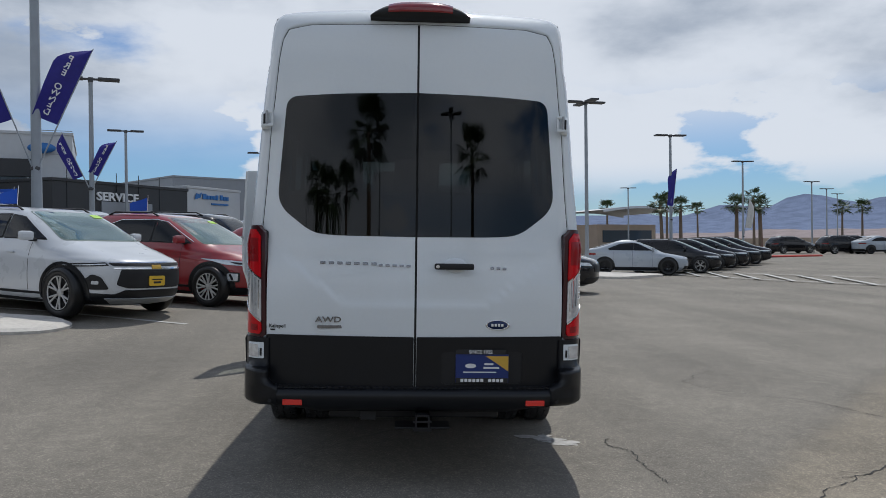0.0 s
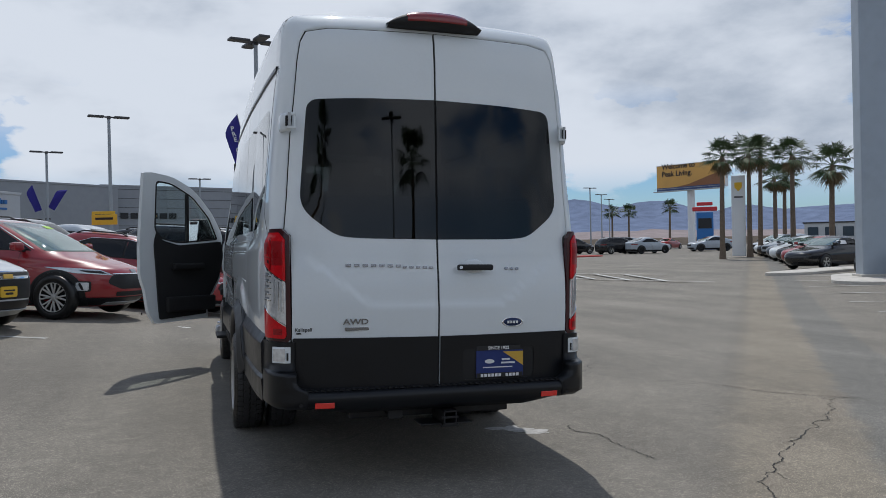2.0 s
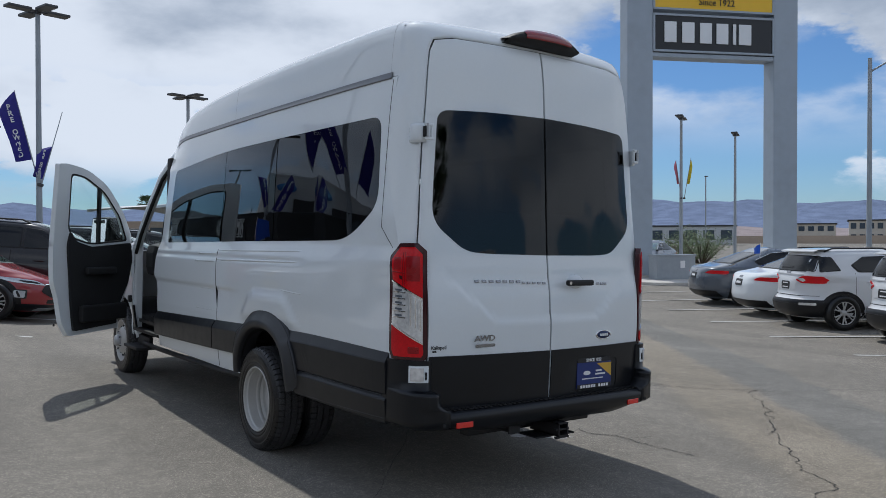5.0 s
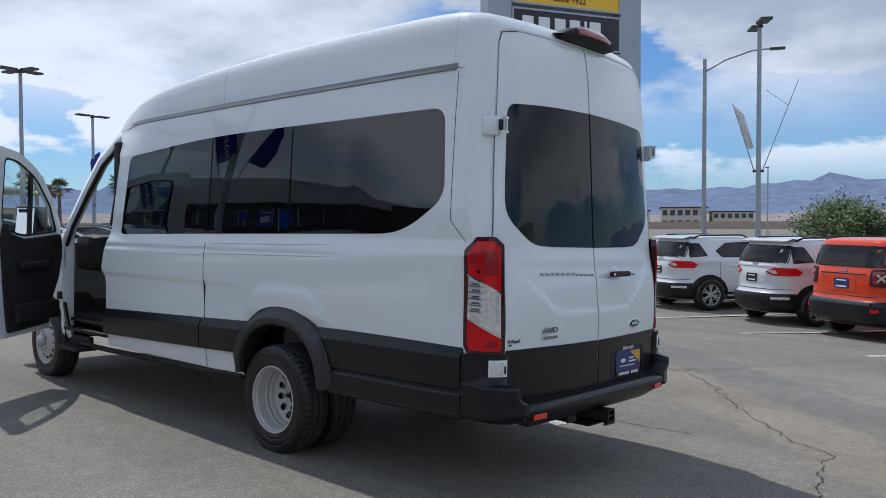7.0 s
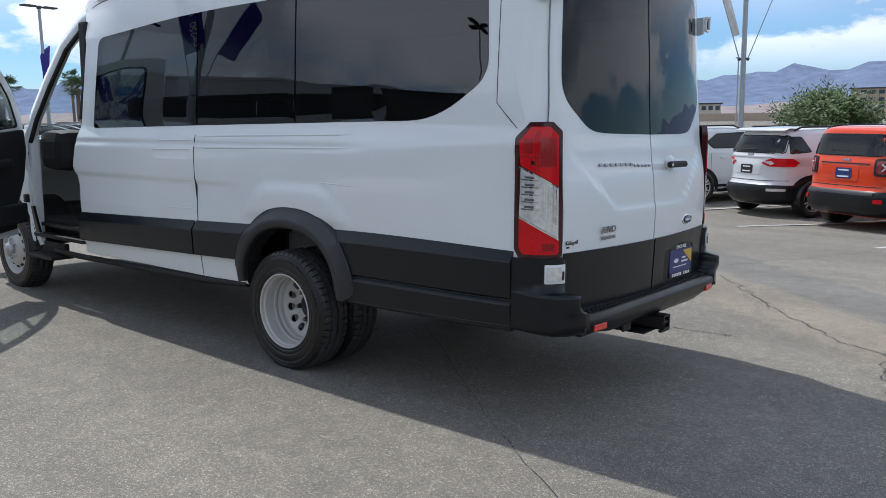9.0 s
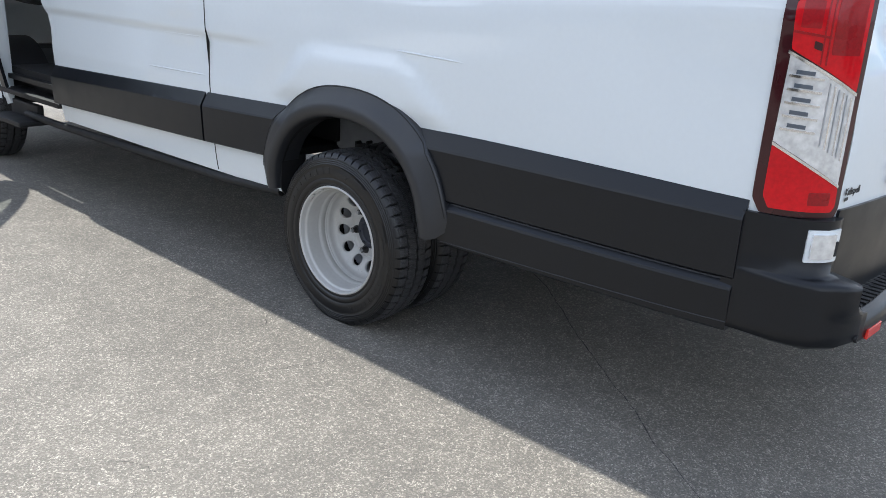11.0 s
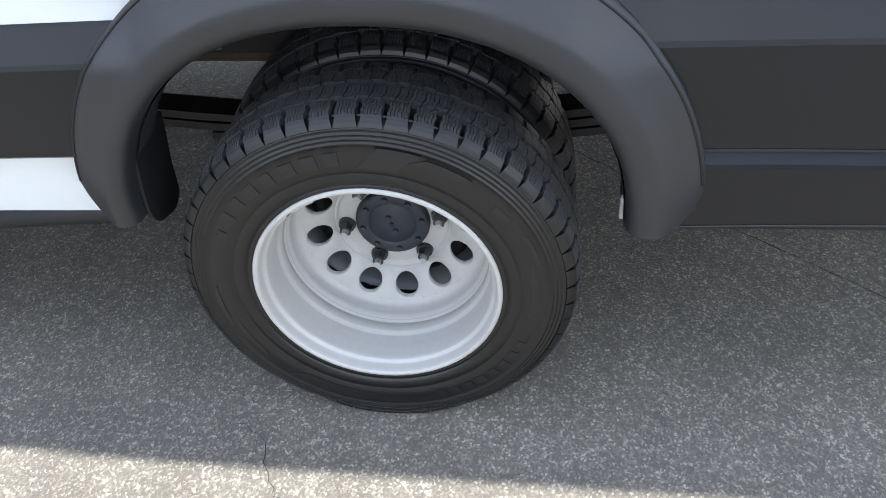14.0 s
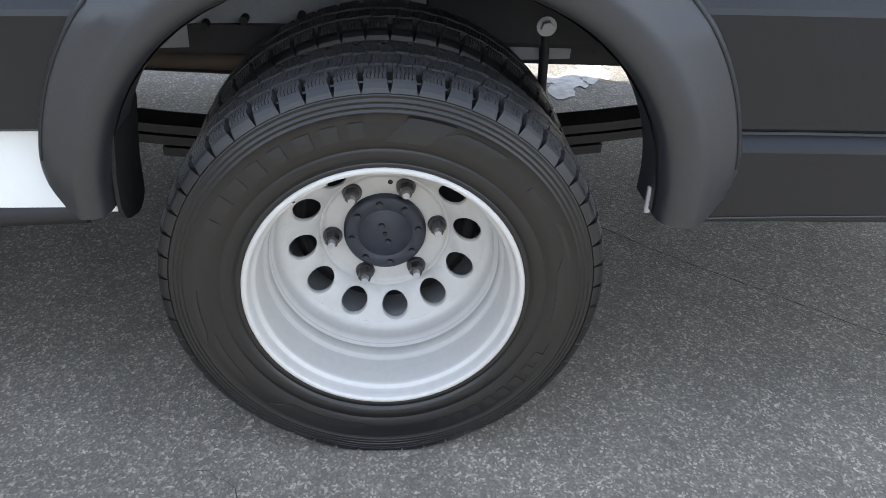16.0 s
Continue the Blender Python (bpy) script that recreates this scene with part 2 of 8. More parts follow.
WHITE = car_paint("white_paint", (0.745, 0.785, 0.805), 0.0, 0.5)
SILVER = car_paint("silver_paint", (0.66, 0.69, 0.72), 0.30, 0.30)
PALE = car_paint("pale_silver_paint", (0.70, 0.715, 0.73), 0.20, 0.34)
RED = car_paint("red_paint", (0.27, 0.006, 0.012), 0.15, 0.35)
ORANGE = car_paint("orange_paint", (0.70, 0.062, 0.016), 0.0, 0.35)
BLACK = car_paint("black_paint", (0.012, 0.012, 0.014), 0.0, 0.25)
SLATE = car_paint("slate_paint", (0.09, 0.11, 0.14), 0.4, 0.3)
# black plastic with the blue of the reflected sky put into its colour
CLAD = surface("black_plastic", (0.0066, 0.0077, 0.0102), 0.33, 0.0, 0.15, 220.0, 0.010, 0.0, 0.0, 0.38)
# paler copy of the cladding plastic, sky sheen put into the colour
SHEEN_CLAD = surface("sheen_black_plastic", (0.019, 0.0205, 0.0240), 0.42, 0.0, 0.15, 220.0, 0.010, 0.0, 0.0, 0.60)
TRIM = surface("dark_trim", (0.009, 0.009, 0.010), 0.6, 0.0, 0.2, 90.0)
RUBBER = surface("tyre_rubber", (0.0050, 0.0054, 0.0062), 0.36, 0.0, 0.30, 45.0, 0.006, 0.0, 0.0, 0.50)
# the roof channel is white; its shade is put into this grey
GUTTER = surface("gutter_shade_grey", (0.20, 0.21, 0.225), 0.5, 0.0, 0.1, 8.0)
SEAL = surface("rubber_seal", (0.01, 0.01, 0.01), 0.7)
# tyre rubber made paler, the sheen on raised fields put into its colour
RAISED = surface("raised_sheen_rubber", (0.0085, 0.0089, 0.0098), 0.38, 0.0, 0.2, 60.0)
# greyer than the sidewall: some dust, plus sky light put into the colour
TREAD = surface("dusty_lit_tread", (0.046, 0.046, 0.048), 0.52, 0.0, 0.3, 60.0, 0.01)
STEEL = surface("silver_steel", (0.49, 0.485, 0.465), 0.42, 0.12, 0.06, 80.0, 0.004)
HUB = surface("hub_cap_plastic", (0.020, 0.024, 0.036), 0.5, 0.0, 0.2, 60.0, 0.01)
NUT = surface("dark_nut_steel", (0.07, 0.07, 0.072), 0.32, 0.7, 0.15, 90.0)
# body colour darkened, the dimness inside the arch put into it
DIM_ARCH = surface("dim_arch_grey", (0.26, 0.265, 0.27), 0.55, 0.0, 0.25, 14.0, 0.03)
DULL = surface("grey_metal", (0.42, 0.43, 0.44), 0.45, 0.5, 0.1, 30.0)
CHROME = surface("chrome", (0.85, 0.86, 0.87), 0.08, 1.0, 0.03, 30.0)
FRAME = surface("chassis_black", (0.016, 0.016, 0.018), 0.5, 0.2, 0.3, 25.0, 0.02)
CABIN = surface("cabin_plastic", (0.013, 0.013, 0.014), 0.7, 0.0, 0.2, 50.0)
SEATS = surface("seat_cloth", (0.028, 0.029, 0.032), 0.9, 0.0, 0.25, 120.0, 0.01)
PRIVACY = tinted_glass("privacy_glass", (0.14, 0.155, 0.155), 0.036)
SIDE_PRIVACY = tinted_glass("side_privacy_glass", (0.14, 0.155, 0.155), 0.068)
CLEAR = tinted_glass("clear_glass", (0.90, 0.95, 0.94), 0.035)
SCREEN = tinted_glass("windscreen_glass", (0.78, 0.85, 0.83), 0.11)
# stands in for the cab behind a windscreen, pale sky reflection put into it
SCREEN_BACKING = surface("screen_backing", (0.19, 0.23, 0.22), 0.8, 0.0, 0.5, 3.0)
CARGLASS = tinted_glass("car_glass", (0.11, 0.125, 0.125), 0.045)
LENS_RED = surface("red_lens", (0.60, 0.004, 0.010), 0.35, 0.0, 0.22, 90.0, 0.0, 0.55, 0.0, 0.1)
LENS_RIM = surface("maroon_lens_rim", (0.040, 0.003, 0.006), 0.3, 0.0, 0.10, 60.0, 0.0, 0.8, 0.0, 0.2)
LENS_CELL = surface("red_lens_cell", (0.30, 0.004, 0.008), 0.3, 0.0, 0.35, 160.0, 0.0, 0.5, 0.0, 0.2)
LENS_DARK = surface("dark_red_lens", (0.22, 0.004, 0.007), 0.15, 0.0, 0.10, 60.0, 0.0, 1.0)
LENS_CLEAR = surface("clear_lens", (0.78, 0.79, 0.80), 0.16, 0.45, 0.35, 50.0, 0.0, 1.0)
LAMP = surface("headlamp_lens", (0.62, 0.66, 0.70), 0.1, 0.4, 0.35, 30.0, 0.0, 1.0)
REFLEX = surface("red_reflector", (0.75, 0.03, 0.02), 0.2, 0.0, 0.15, 300.0, 0.0, 0.6)
BADGE = surface("badge_chrome", (0.30, 0.305, 0.32), 0.18, 0.9)
BLUE_PLATE = surface("blue_card", (0.012, 0.03, 0.16), 0.35, 0.0, 0.06)
GOLD = surface("gold_print", (0.62, 0.38, 0.05), 0.4, 0.0, 0.05)
INK = surface("white_print", (0.78, 0.78, 0.78), 0.5, 0.0, 0.04)
BLACK_INK = surface("black_print", (0.015, 0.015, 0.017), 0.5, 0.0, 0.04)
YELLOW = surface("yellow_card", (0.80, 0.50, 0.03), 0.5, 0.0, 0.06)
GREEN_INK = surface("green_sticker", (0.35, 0.62, 0.03), 0.5, 0.0, 0.05)
BLUE_CLOTH = surface("blue_flag_cloth", (0.025, 0.02, 0.22), 0.8, 0.0, 0.15, 14.0)
BRIGHT_BLUE = surface("bright_blue_card", (0.01, 0.085, 0.50), 0.6, 0.0, 0.06)
POLE = surface("grey_pole", (0.33, 0.36, 0.39), 0.5, 0.2, 0.08, 6.0)
PYLON = surface("pylon_grey", (0.36, 0.41, 0.47), 0.5, 0.15, 0.06, 2.5, 0.0, 0.0, 0.12)
LAMP_HEAD = surface("lamp_head", (0.06, 0.06, 0.065), 0.5)
ROAD = asphalt("asphalt", (0.126, 0.115, 0.0975), (0.440, 0.402, 0.332), 235.0, True)
SEALER = surface("crack_dark", (0.035, 0.034, 0.033), 0.9, 0.0, 0.3, 60.0)
LINE = surface("worn_line_paint", (0.50, 0.50, 0.48), 0.8, 0.0, 0.3, 25.0, 0.0, 0.0, 0.5)
CONCRETE = surface("concrete", (0.56, 0.535, 0.49), 0.85, 0.0, 0.18, 18.0, 0.03, 0.0, 0.25)
RED_KERB = surface("red_kerb_paint", (0.42, 0.05, 0.04), 0.8, 0.0, 0.2, 20.0)
DESERT = surface("desert_soil", (0.25, 0.215, 0.17), 0.95, 0.0, 0.3, 0.9)
PALE_WALL = surface("light_panel", (0.52, 0.54, 0.56), 0.5, 0.1, 0.06, 3.0)
GREY_WALL = surface("grey_cladding", (0.27, 0.29, 0.32), 0.5, 0.15, 0.08, 2.0)
DARK_WALL = surface("charcoal_cladding", (0.035, 0.037, 0.041), 0.5, 0.1, 0.12, 2.0)
SIGN_BLACK = surface("sign_black", (0.012, 0.013, 0.016), 0.3, 0.0, 0.05)
SIGN_WHITE = surface("sign_white", (0.78, 0.80, 0.82), 0.4, 0.0, 0.04)
SIGN_YELLOW = surface("sign_yellow", (0.85, 0.52, 0.02), 0.4, 0.0, 0.04)
SIGN_BLUE = surface("sign_blue", (0.03, 0.16, 0.45), 0.4, 0.0, 0.04)
SIGN_RED = surface("sign_red", (0.55, 0.03, 0.04), 0.4, 0.0, 0.04)
BARK = surface("palm_bark", (0.17, 0.13, 0.095), 0.95, 0.0, 0.35, 9.0, 0.08)
FROND = surface("palm_leaf", (0.05, 0.085, 0.028), 0.6, 0.0, 0.35, 3.0)
DEAD_FROND = surface("dry_palm_leaf", (0.16, 0.115, 0.06), 0.9, 0.0, 0.3, 3.0)
LEAF = surface("shrub_leaf", (0.060, 0.105, 0.022), 0.6, 0.0, 0.4, 2.0)
STEM = surface("shrub_stem", (0.12, 0.09, 0.06), 0.9)
PLAIN_TAN = surface("tan_render", (0.40, 0.32, 0.25), 0.9, 0.0, 0.08, 1.5)
FAR_GLASS = surface("far_window_glass", (0.05, 0.07, 0.09), 0.1, 0.0, 0.1, 1.0)


# ---- mesh tools ----
class Shape:
    """Gathers vertices and faces of one mesh."""

    def __init__(self):
        self.v, self.f, self.s, self.n = [], [], [], {}

    def add(self, verts, faces, smooth=False):
        k = len(self.v)
        self.v += [tuple(p) for p in verts]
        self.f += [tuple(i + k for i in q) for q in faces]
        self.s += [smooth] * len(faces)
        return k

    def box(self, c, d, m=None, bevel=0.0):
        bm = bmesh.new()
        bmesh.ops.create_cube(bm, size=1.0)
        bmesh.ops.scale(bm, vec=d, verts=bm.verts)
        if bevel:
            bmesh.ops.bevel(bm, geom=bm.edges[:], offset=min(bevel, min(d) * 0.45), segments=2, affect="EDGES", profile=0.6)
        bm.verts.index_update()
        t = Matrix.Translation(c) if m is None else Matrix.Translation(c) @ m
        self.add([t @ v.co for v in bm.verts], [[v.index for v in q.verts] for q in bm.faces])
        bm.free()
        return self

    def rod(self, a, b, r, r2=None, seg=12, caps=True, smooth=True):
        a, b = Vector(a), Vector(b)
        r2 = r if r2 is None else r2
        w = (b - a).normalized()
        u = w.orthogonal().normalized()
        t = w.cross(u)
        ring = [(math.cos(2 * math.pi * i / seg), math.sin(2 * math.pi * i / seg)) for i in range(seg)]
        pts = [a + (u * c + t * s) * r for c, s in ring] + [b + (u * c + t * s) * r2 for c, s in ring]
        self.add(pts, [(i, (i + 1) % seg, seg + (i + 1) % seg, seg + i) for i in range(seg)], smooth)
        if caps:
            self.add(pts, [tuple(range(seg - 1, -1, -1)), tuple(range(seg, 2 * seg))])
        return self

    def tube(self, path, r, seg=8, smooth=True):
        path = [Vector(p) for p in path]
        rings, u = [], None
        for i, p in enumerate(path):
            w = (path[min(i + 1, len(path) - 1)] - path[max(i - 1, 0)]).normalized()
            u = w.orthogonal().normalized() if u is None else (u - w * u.dot(w)).normalized()
            t = w.cross(u)
            rr = r[i] if isinstance(r, (list, tuple)) else r
            rings.append([p + (u * math.cos(2 * math.pi * k / seg) + t * math.sin(2 * math.pi * k / seg)) * rr for k in range(seg)])
        pts = [q for g in rings for q in g]
        fs = [(i * seg + k, i * seg + (k + 1) % seg, (i + 1) * seg + (k + 1) % seg, (i + 1) * seg + k) for i in range(len(path) - 1) for k in range(seg)]
        self.add(pts, fs, smooth)
        self.add(pts, [tuple(range(seg - 1, -1, -1)), tuple(range(len(pts) - seg, len(pts)))])
        return self

    def lathe(self, prof, m, seg=48, smooth=True):
        """Turns (radius, height) pairs round the z axis of m."""
        n = len(prof)
        pts = [m @ Vector((r * math.cos(2 * math.pi * k / seg), r * math.sin(2 * math.pi * k / seg), z)) for k in range(seg) for r, z in prof]
        fs = [(k * n + i, ((k + 1) % seg) * n + i, ((k + 1) % seg) * n + i + 1, k * n + i + 1) for k in range(seg) for i in range(n - 1)]
        self.add(pts, fs, smooth)
        return self

    def grid(self, rows, smooth=True, closed=False):
        n = len(rows[0])
        pts = [p for r in rows for p in r]
        fs = [(i * n + k, i * n + (k + 1) % n, (i + 1) * n + (k + 1) % n, (i + 1) * n + k) for i in range(len(rows) - 1) for k in range(n if closed else n - 1)]
        self.add(pts, fs, smooth)
        return self

    def prism(self, poly, m, depth):
        """A flat polygon in the xy plane of m, given depth along z."""
        n = len(poly)
        pts = [m @ Vector((x, y, 0)) for x, y in poly] + [m @ Vector((x, y, depth)) for x, y in poly]
        self.add(pts, [tuple(range(n - 1, -1, -1)), tuple(range(n, 2 * n))])
        self.add(pts, [(i, (i + 1) % n, n + (i + 1) % n, n + i) for i in range(n)])
        return self

    def welded(self):
        """Joins corners that fall together, so that shading runs over them."""
        seen, to = {}, []
        for p in self.v:
            to.append(seen.setdefault(tuple(round(c, 5) for c in p), len(seen)))
        self.v = list(seen)
        keep = [(tuple(dict.fromkeys(to[i] for i in q)), sm) for q, sm in zip(self.f, self.s)]
        self.f = [q for q, sm in keep if len(q) > 2]
        self.s = [sm for q, sm in keep if len(q) > 2]
        return self

    def mesh(self, name):
        me = bpy.data.meshes.new(name)
        me.from_pydata(self.v, [], self.f)
        me.polygons.foreach_set("use_smooth", self.s)
        me.update()
        if self.n:
            auto = [tuple(self.n.get(i, (0, 0, 0))) for i in range(len(self.v))]
            me.normals_split_custom_set_from_vertices(auto)
        return me


def part(name, shape, material, parent=None, label="", m=None):
    """Links a shape as one mesh object under a thing or a part."""
    me = shape if isinstance(shape, bpy.types.Mesh) else shape.mesh(name)
    if material is not None:
        me.materials.append(material)
    ob = new(name, me)
    if parent is not None:
        ob.parent = parent
    if m is not None:
        ob.matrix_basis = m
    return tagged(ob, label)


def thing(name, m, label, category, group="", kind=""):
    ob = new(name)
    ob.empty_display_size = 0.2
    ob.matrix_basis = m
    return tagged(ob, label, category, group, kind)


def rounded(pts, radii, n=6):
    """A closed outline with its corners rounded."""
    out, k = [], len(pts)
    for i, p in enumerate(pts):
        r = radii[i] if isinstance(radii, (list, tuple)) else radii
        p, a, b = Vector(p), Vector(pts[i - 1]), Vector(pts[(i + 1) % k])
        if r <= 0:
            out.append(tuple(p))
            continue
        u, w = (a - p), (b - p)
        r1 = min(r, u.length * 0.48, w.length * 0.48)
        s, e = p + u.normalized() * r1, p + w.normalized() * r1
        for j in range(n + 1):
            t = j / n
            out.append(tuple(s * (1 - t) ** 2 + p * 2 * t * (1 - t) + e * t * t))
    return out


def resample(poly, step, closed=True):
    out, k = [], len(poly)
    for i in range(k if closed else k - 1):
        a, b = Vector(poly[i]), Vector(poly[(i + 1) % k])
        c = max(1, math.ceil((b - a).length / step))
        out += [tuple(a.lerp(b, j / c)) for j in range(c)]
    return out


def inside(p, poly):
    x, y, c = p[0], p[1], False
    for i in range(len(poly)):
        (x0, y0), (x1, y1) = poly[i - 1], poly[i]
        if (y0 > y) != (y1 > y) and x < (x1 - x0) * (y - y0) / (y1 - y0) + x0:
            c = not c
    return c


def panel(outline, holes, step, place, thick, out=(0, 0, 0), lift=0.0, bevel=0.0):
    """A curved sheet with holes: a flat outline carried onto a surface by place(a, b), with its rim and back."""
    loops = [resample(q, step) for q in [outline, *holes]]
    pts, edges = [], []
    for q in loops:
        k = len(pts)
        pts += [Vector(p) for p in q]
        edges += [(k + i, k + (i + 1) % len(q)) for i in range(len(q))]
    rim = list(edges)
    xs, ys = [p[0] for p in loops[0]], [p[1] for p in loops[0]]
    border = np.array([tuple(p) for p in pts])
    nx, ny = int((max(xs) - min(xs)) / step), int((max(ys) - min(ys)) / step)
    for i in range(1, nx + 1):
        for j in range(1, ny + 1):
            p = (min(xs) + i * step, min(ys) + j * step)
            if ((border - p) ** 2).sum(1).min() < (0.45 * step) ** 2 or not inside(p, loops[0]) or any(inside(p, q) for q in loops[1:]):
                continue
            pts.append(Vector(p))
    from mathutils.geometry import delaunay_2d_cdt
    vs, es, fs, ov, oe, of = delaunay_2d_cdt(pts, rim, [], 0, 1e-7)
    keep = []
    for t in fs:
        c = sum((vs[i] for i in t), Vector((0, 0))) / 3
        if inside(c, loops[0]) and not any(inside(c, q) for q in loops[1:]):
            keep.append(t)
    out = Vector(out)
    s = Shape()
    front, norm = [], []
    for p in vs:
        a, h = Vector(place(p[0], p[1])), 0.004
        du = Vector(place(p[0] + h, p[1])) - Vector(place(p[0] - h, p[1]))
        dv = Vector(place(p[0], p[1] + h)) - Vector(place(p[0], p[1] - h))
        n = du.cross(dv).normalized()
        if n.dot(out) < 0:
            n.negate()
        front.append(a + n * lift)
        norm.append(n)
    if sum(((front[t[1]] - front[t[0]]).cross(front[t[2]] - front[t[0]]).dot(norm[t[0]]) for t in keep)) < 0:
        keep = [t[::-1] for t in keep]
    k = s.add(front, keep, True)
    for i, n in enumerate(norm):
        s.n[k + i] = n
    k2 = s.add([p - n * thick for p, n in zip(front, norm)], [t[::-1] for t in keep], True)
    for i, n in enumerate(norm):
        s.n[k2 + i] = -n
    used = {}
    for t in keep:
        for i in range(3):
            e = (t[i], t[(i + 1) % 3])
            used[e] = True
    for a, b in [e for e in used if (e[1], e[0]) not in used]:
        q = [front[a], front[b], front[b] - norm[b] * thick, front[a] - norm[a] * thick]
        s.add(q, [(3, 2, 1, 0)])
    return s


def curve_at(table, x):
    """Smooth value between the rows of a table."""
    if x <= table[0][0]:
        return table[0][1]
    for (a, p), (b, q) in zip(table, table[1:]):
        if x <= b:
            t = (x - a) / (b - a)
            return p + (q - p) * t
    return table[-1][1]


def smooth_table(table, n=6):
    """Refines a table with a Catmull-Rom curve through its rows."""
    out = []
    for i in range(len(table) - 1):
        p0, p1, p2, p3 = table[max(i - 1, 0)], table[i], table[i + 1], table[min(i + 2, len(table) - 1)]
        m1 = (p2[1] - p0[1]) / (p2[0] - p0[0]) * (p2[0] - p1[0])
        m2 = (p3[1] - p1[1]) / (p3[0] - p1[0]) * (p2[0] - p1[0])
        for j in range(n):
            t = j / n
            out.append((p1[0] + (p2[0] - p1[0]) * t, (2 * t**3 - 3 * t**2 + 1) * p1[1] + (t**3 - 2 * t**2 + t) * m1 + (3 * t**2 - 2 * t**3) * p2[1] + (t**3 - t**2) * m2))
    return out + [table[-1]]


def letters(body, size, depth=0.002, bold=0.0, align="CENTER"):
    c = bpy.data.curves.new("lettering", "FONT")
    c.body, c.size, c.extrude, c.offset, c.align_x, c.align_y = body, size, depth, bold, align, "CENTER"
    c.resolution_u = 3
    o = bpy.data.objects.new("lettering", c)
    me = bpy.data.meshes.new_from_object(o)
    bpy.data.objects.remove(o)
    return me


def clamp(v, a, b):
    return max(a, min(b, v))


def ground_z(x, y):
    """Height of the paved ground: a plane under the van, easing off farther out."""
    z = -0.0246 * clamp(x, -12, 10) + 0.00506 * clamp(y, -15, 20)
    z += 0.05 * clamp(y - 3.2, 0, 4.2) * clamp((-x - 0.8) / 2, 0, 1) + 0.02 * clamp(-x - 3.0, 0, 4) * clamp((y - 3) / 3, 0, 1)
    z -= 0.022 * clamp(x - 6, 0, 5) * clamp((20 - x) / 6, 0, 1)
    return z + 0.0035 * clamp(math.hypot(x, y) - 25, 0, 130)


# ---- ground ----
def ring_sheet(radii, seg, lift=0.0):
    s = Shape()
    rows = []
    for r in radii:
        rows.append([(r * math.cos(2 * math.pi * k / seg), r * math.sin(2 * math.pi * k / seg) + 2.0,
                      ground_z(r * math.cos(2 * math.pi * k / seg), r * math.sin(2 * math.pi * k / seg) + 2.0) + lift) for k in range(seg)])
    s.grid(rows, True, True)
    return s


tagged(part("ground", ring_sheet([0.01] + [0.75 * i for i in range(1, 40)] + [30 + 3 * i for i in range(15)] + [80, 100, 130, 170], 96), ROAD),
       "grey weathered asphalt paving of a dealership lot", "ground", kind="structure")
tagged(part("desert", ring_sheet([169.9, 260, 420, 800, 1600, 4200], 96, -0.01), DESERT), "tan desert plain beyond the lot", "ground", kind="structure")

# ---- the van ----
VAN = thing("passenger_van", TILT, "white high-roof passenger van with black cladding and an open front door", "van")
BASE = smooth_table([(0.25, 0.90), (0.45, 0.948), (0.62, 0.968), (0.82, 0.980), (1.0, 0.992), (1.15, 0.998), (1.29, 0.995), (1.345, 0.978),
                     (1.40, 0.960), (1.6, 0.953), (2.08, 0.932), (2.33, 0.908), (2.5, 0.885)])
TAPER = smooth_table([(-0.1, 0.895), (0.2, 0.927), (0.45, 0.950), (1.0, 0.974), (1.8, 0.990), (2.6, 1.0), (3.6, 1.0), (4.4, 0.995), (5.2, 0.98), (5.7, 0.95), (6.1, 0.88), (6.45, 0.70)])
CORNER = smooth_table([(0.5, 0.022), (0.8, 0.024), (1.1, 0.010), (1.25, 0.012), (1.36, 0.030), (1.45, 0.038), (1.7, 0.030), (2.0, 0.018), (2.35, 0.010), (2.5, 0.008)])
WHEEL_Y, WHEEL_Z, FRONT_Y = 1.738, 0.338, 5.46


def half_width(y, z):
    w = curve_at(BASE, z) * curve_at(TAPER, y)
    # pressed shapes: raised bow over the rear arch, shallow step below the window, swage line
    flank, cap = (0.51 - abs(y - 1.70) - 0.95 * (z - 0.86)) * 0.72, 1.092 - z
    bow = clamp(min(flank, cap, 0.5 * (flank + cap) - 0.018) / 0.085, 0, 1)
    w += 0.019 * bow * bow * (3 - 2 * bow) * clamp((z - 0.845) / 0.06, 0, 1)
    w *= 1 - 0.034 * clamp((y - 1.8) / 2.6, 0, 1) * clamp((z - 1.4) / 0.7, 0, 1)
    w *= 1 - 0.15 * clamp((z - 2.05) / 0.2, 0, 1) * max(0.0, y - 3.5) ** 2
    w += curve_at(CORNER, z) * clamp((1.1 - y) / 0.8, 0, 1)
    w -= 0.016 * clamp((1.062 - z) / 0.035, 0, 1) * clamp((z - 0.84) / 0.187, 0, 1) * clamp((y - 2.15) / 0.25, 0, 1)
    w -= 0.008 * clamp((1.285 - abs(z - 1.285) * 12 - 1.0) / 0.285, 0, 1) * clamp((y - 1.1) / 0.3, 0, 1)
    return w


def side(sgn):
    return lambda y, z: Vector((sgn * half_width(y, z), y, z))


REAR = smooth_table([(0.30, -0.03), (0.55, -0.035), (0.82, -0.045), (1.0, -0.048), (1.16, -0.036), (1.28, -0.012), (1.36, 0.0), (1.75, 0.023), (2.12, 0.044), (2.26, 0.053), (2.4, 0.066), (2.55, 0.098), (2.66, 0.17)])


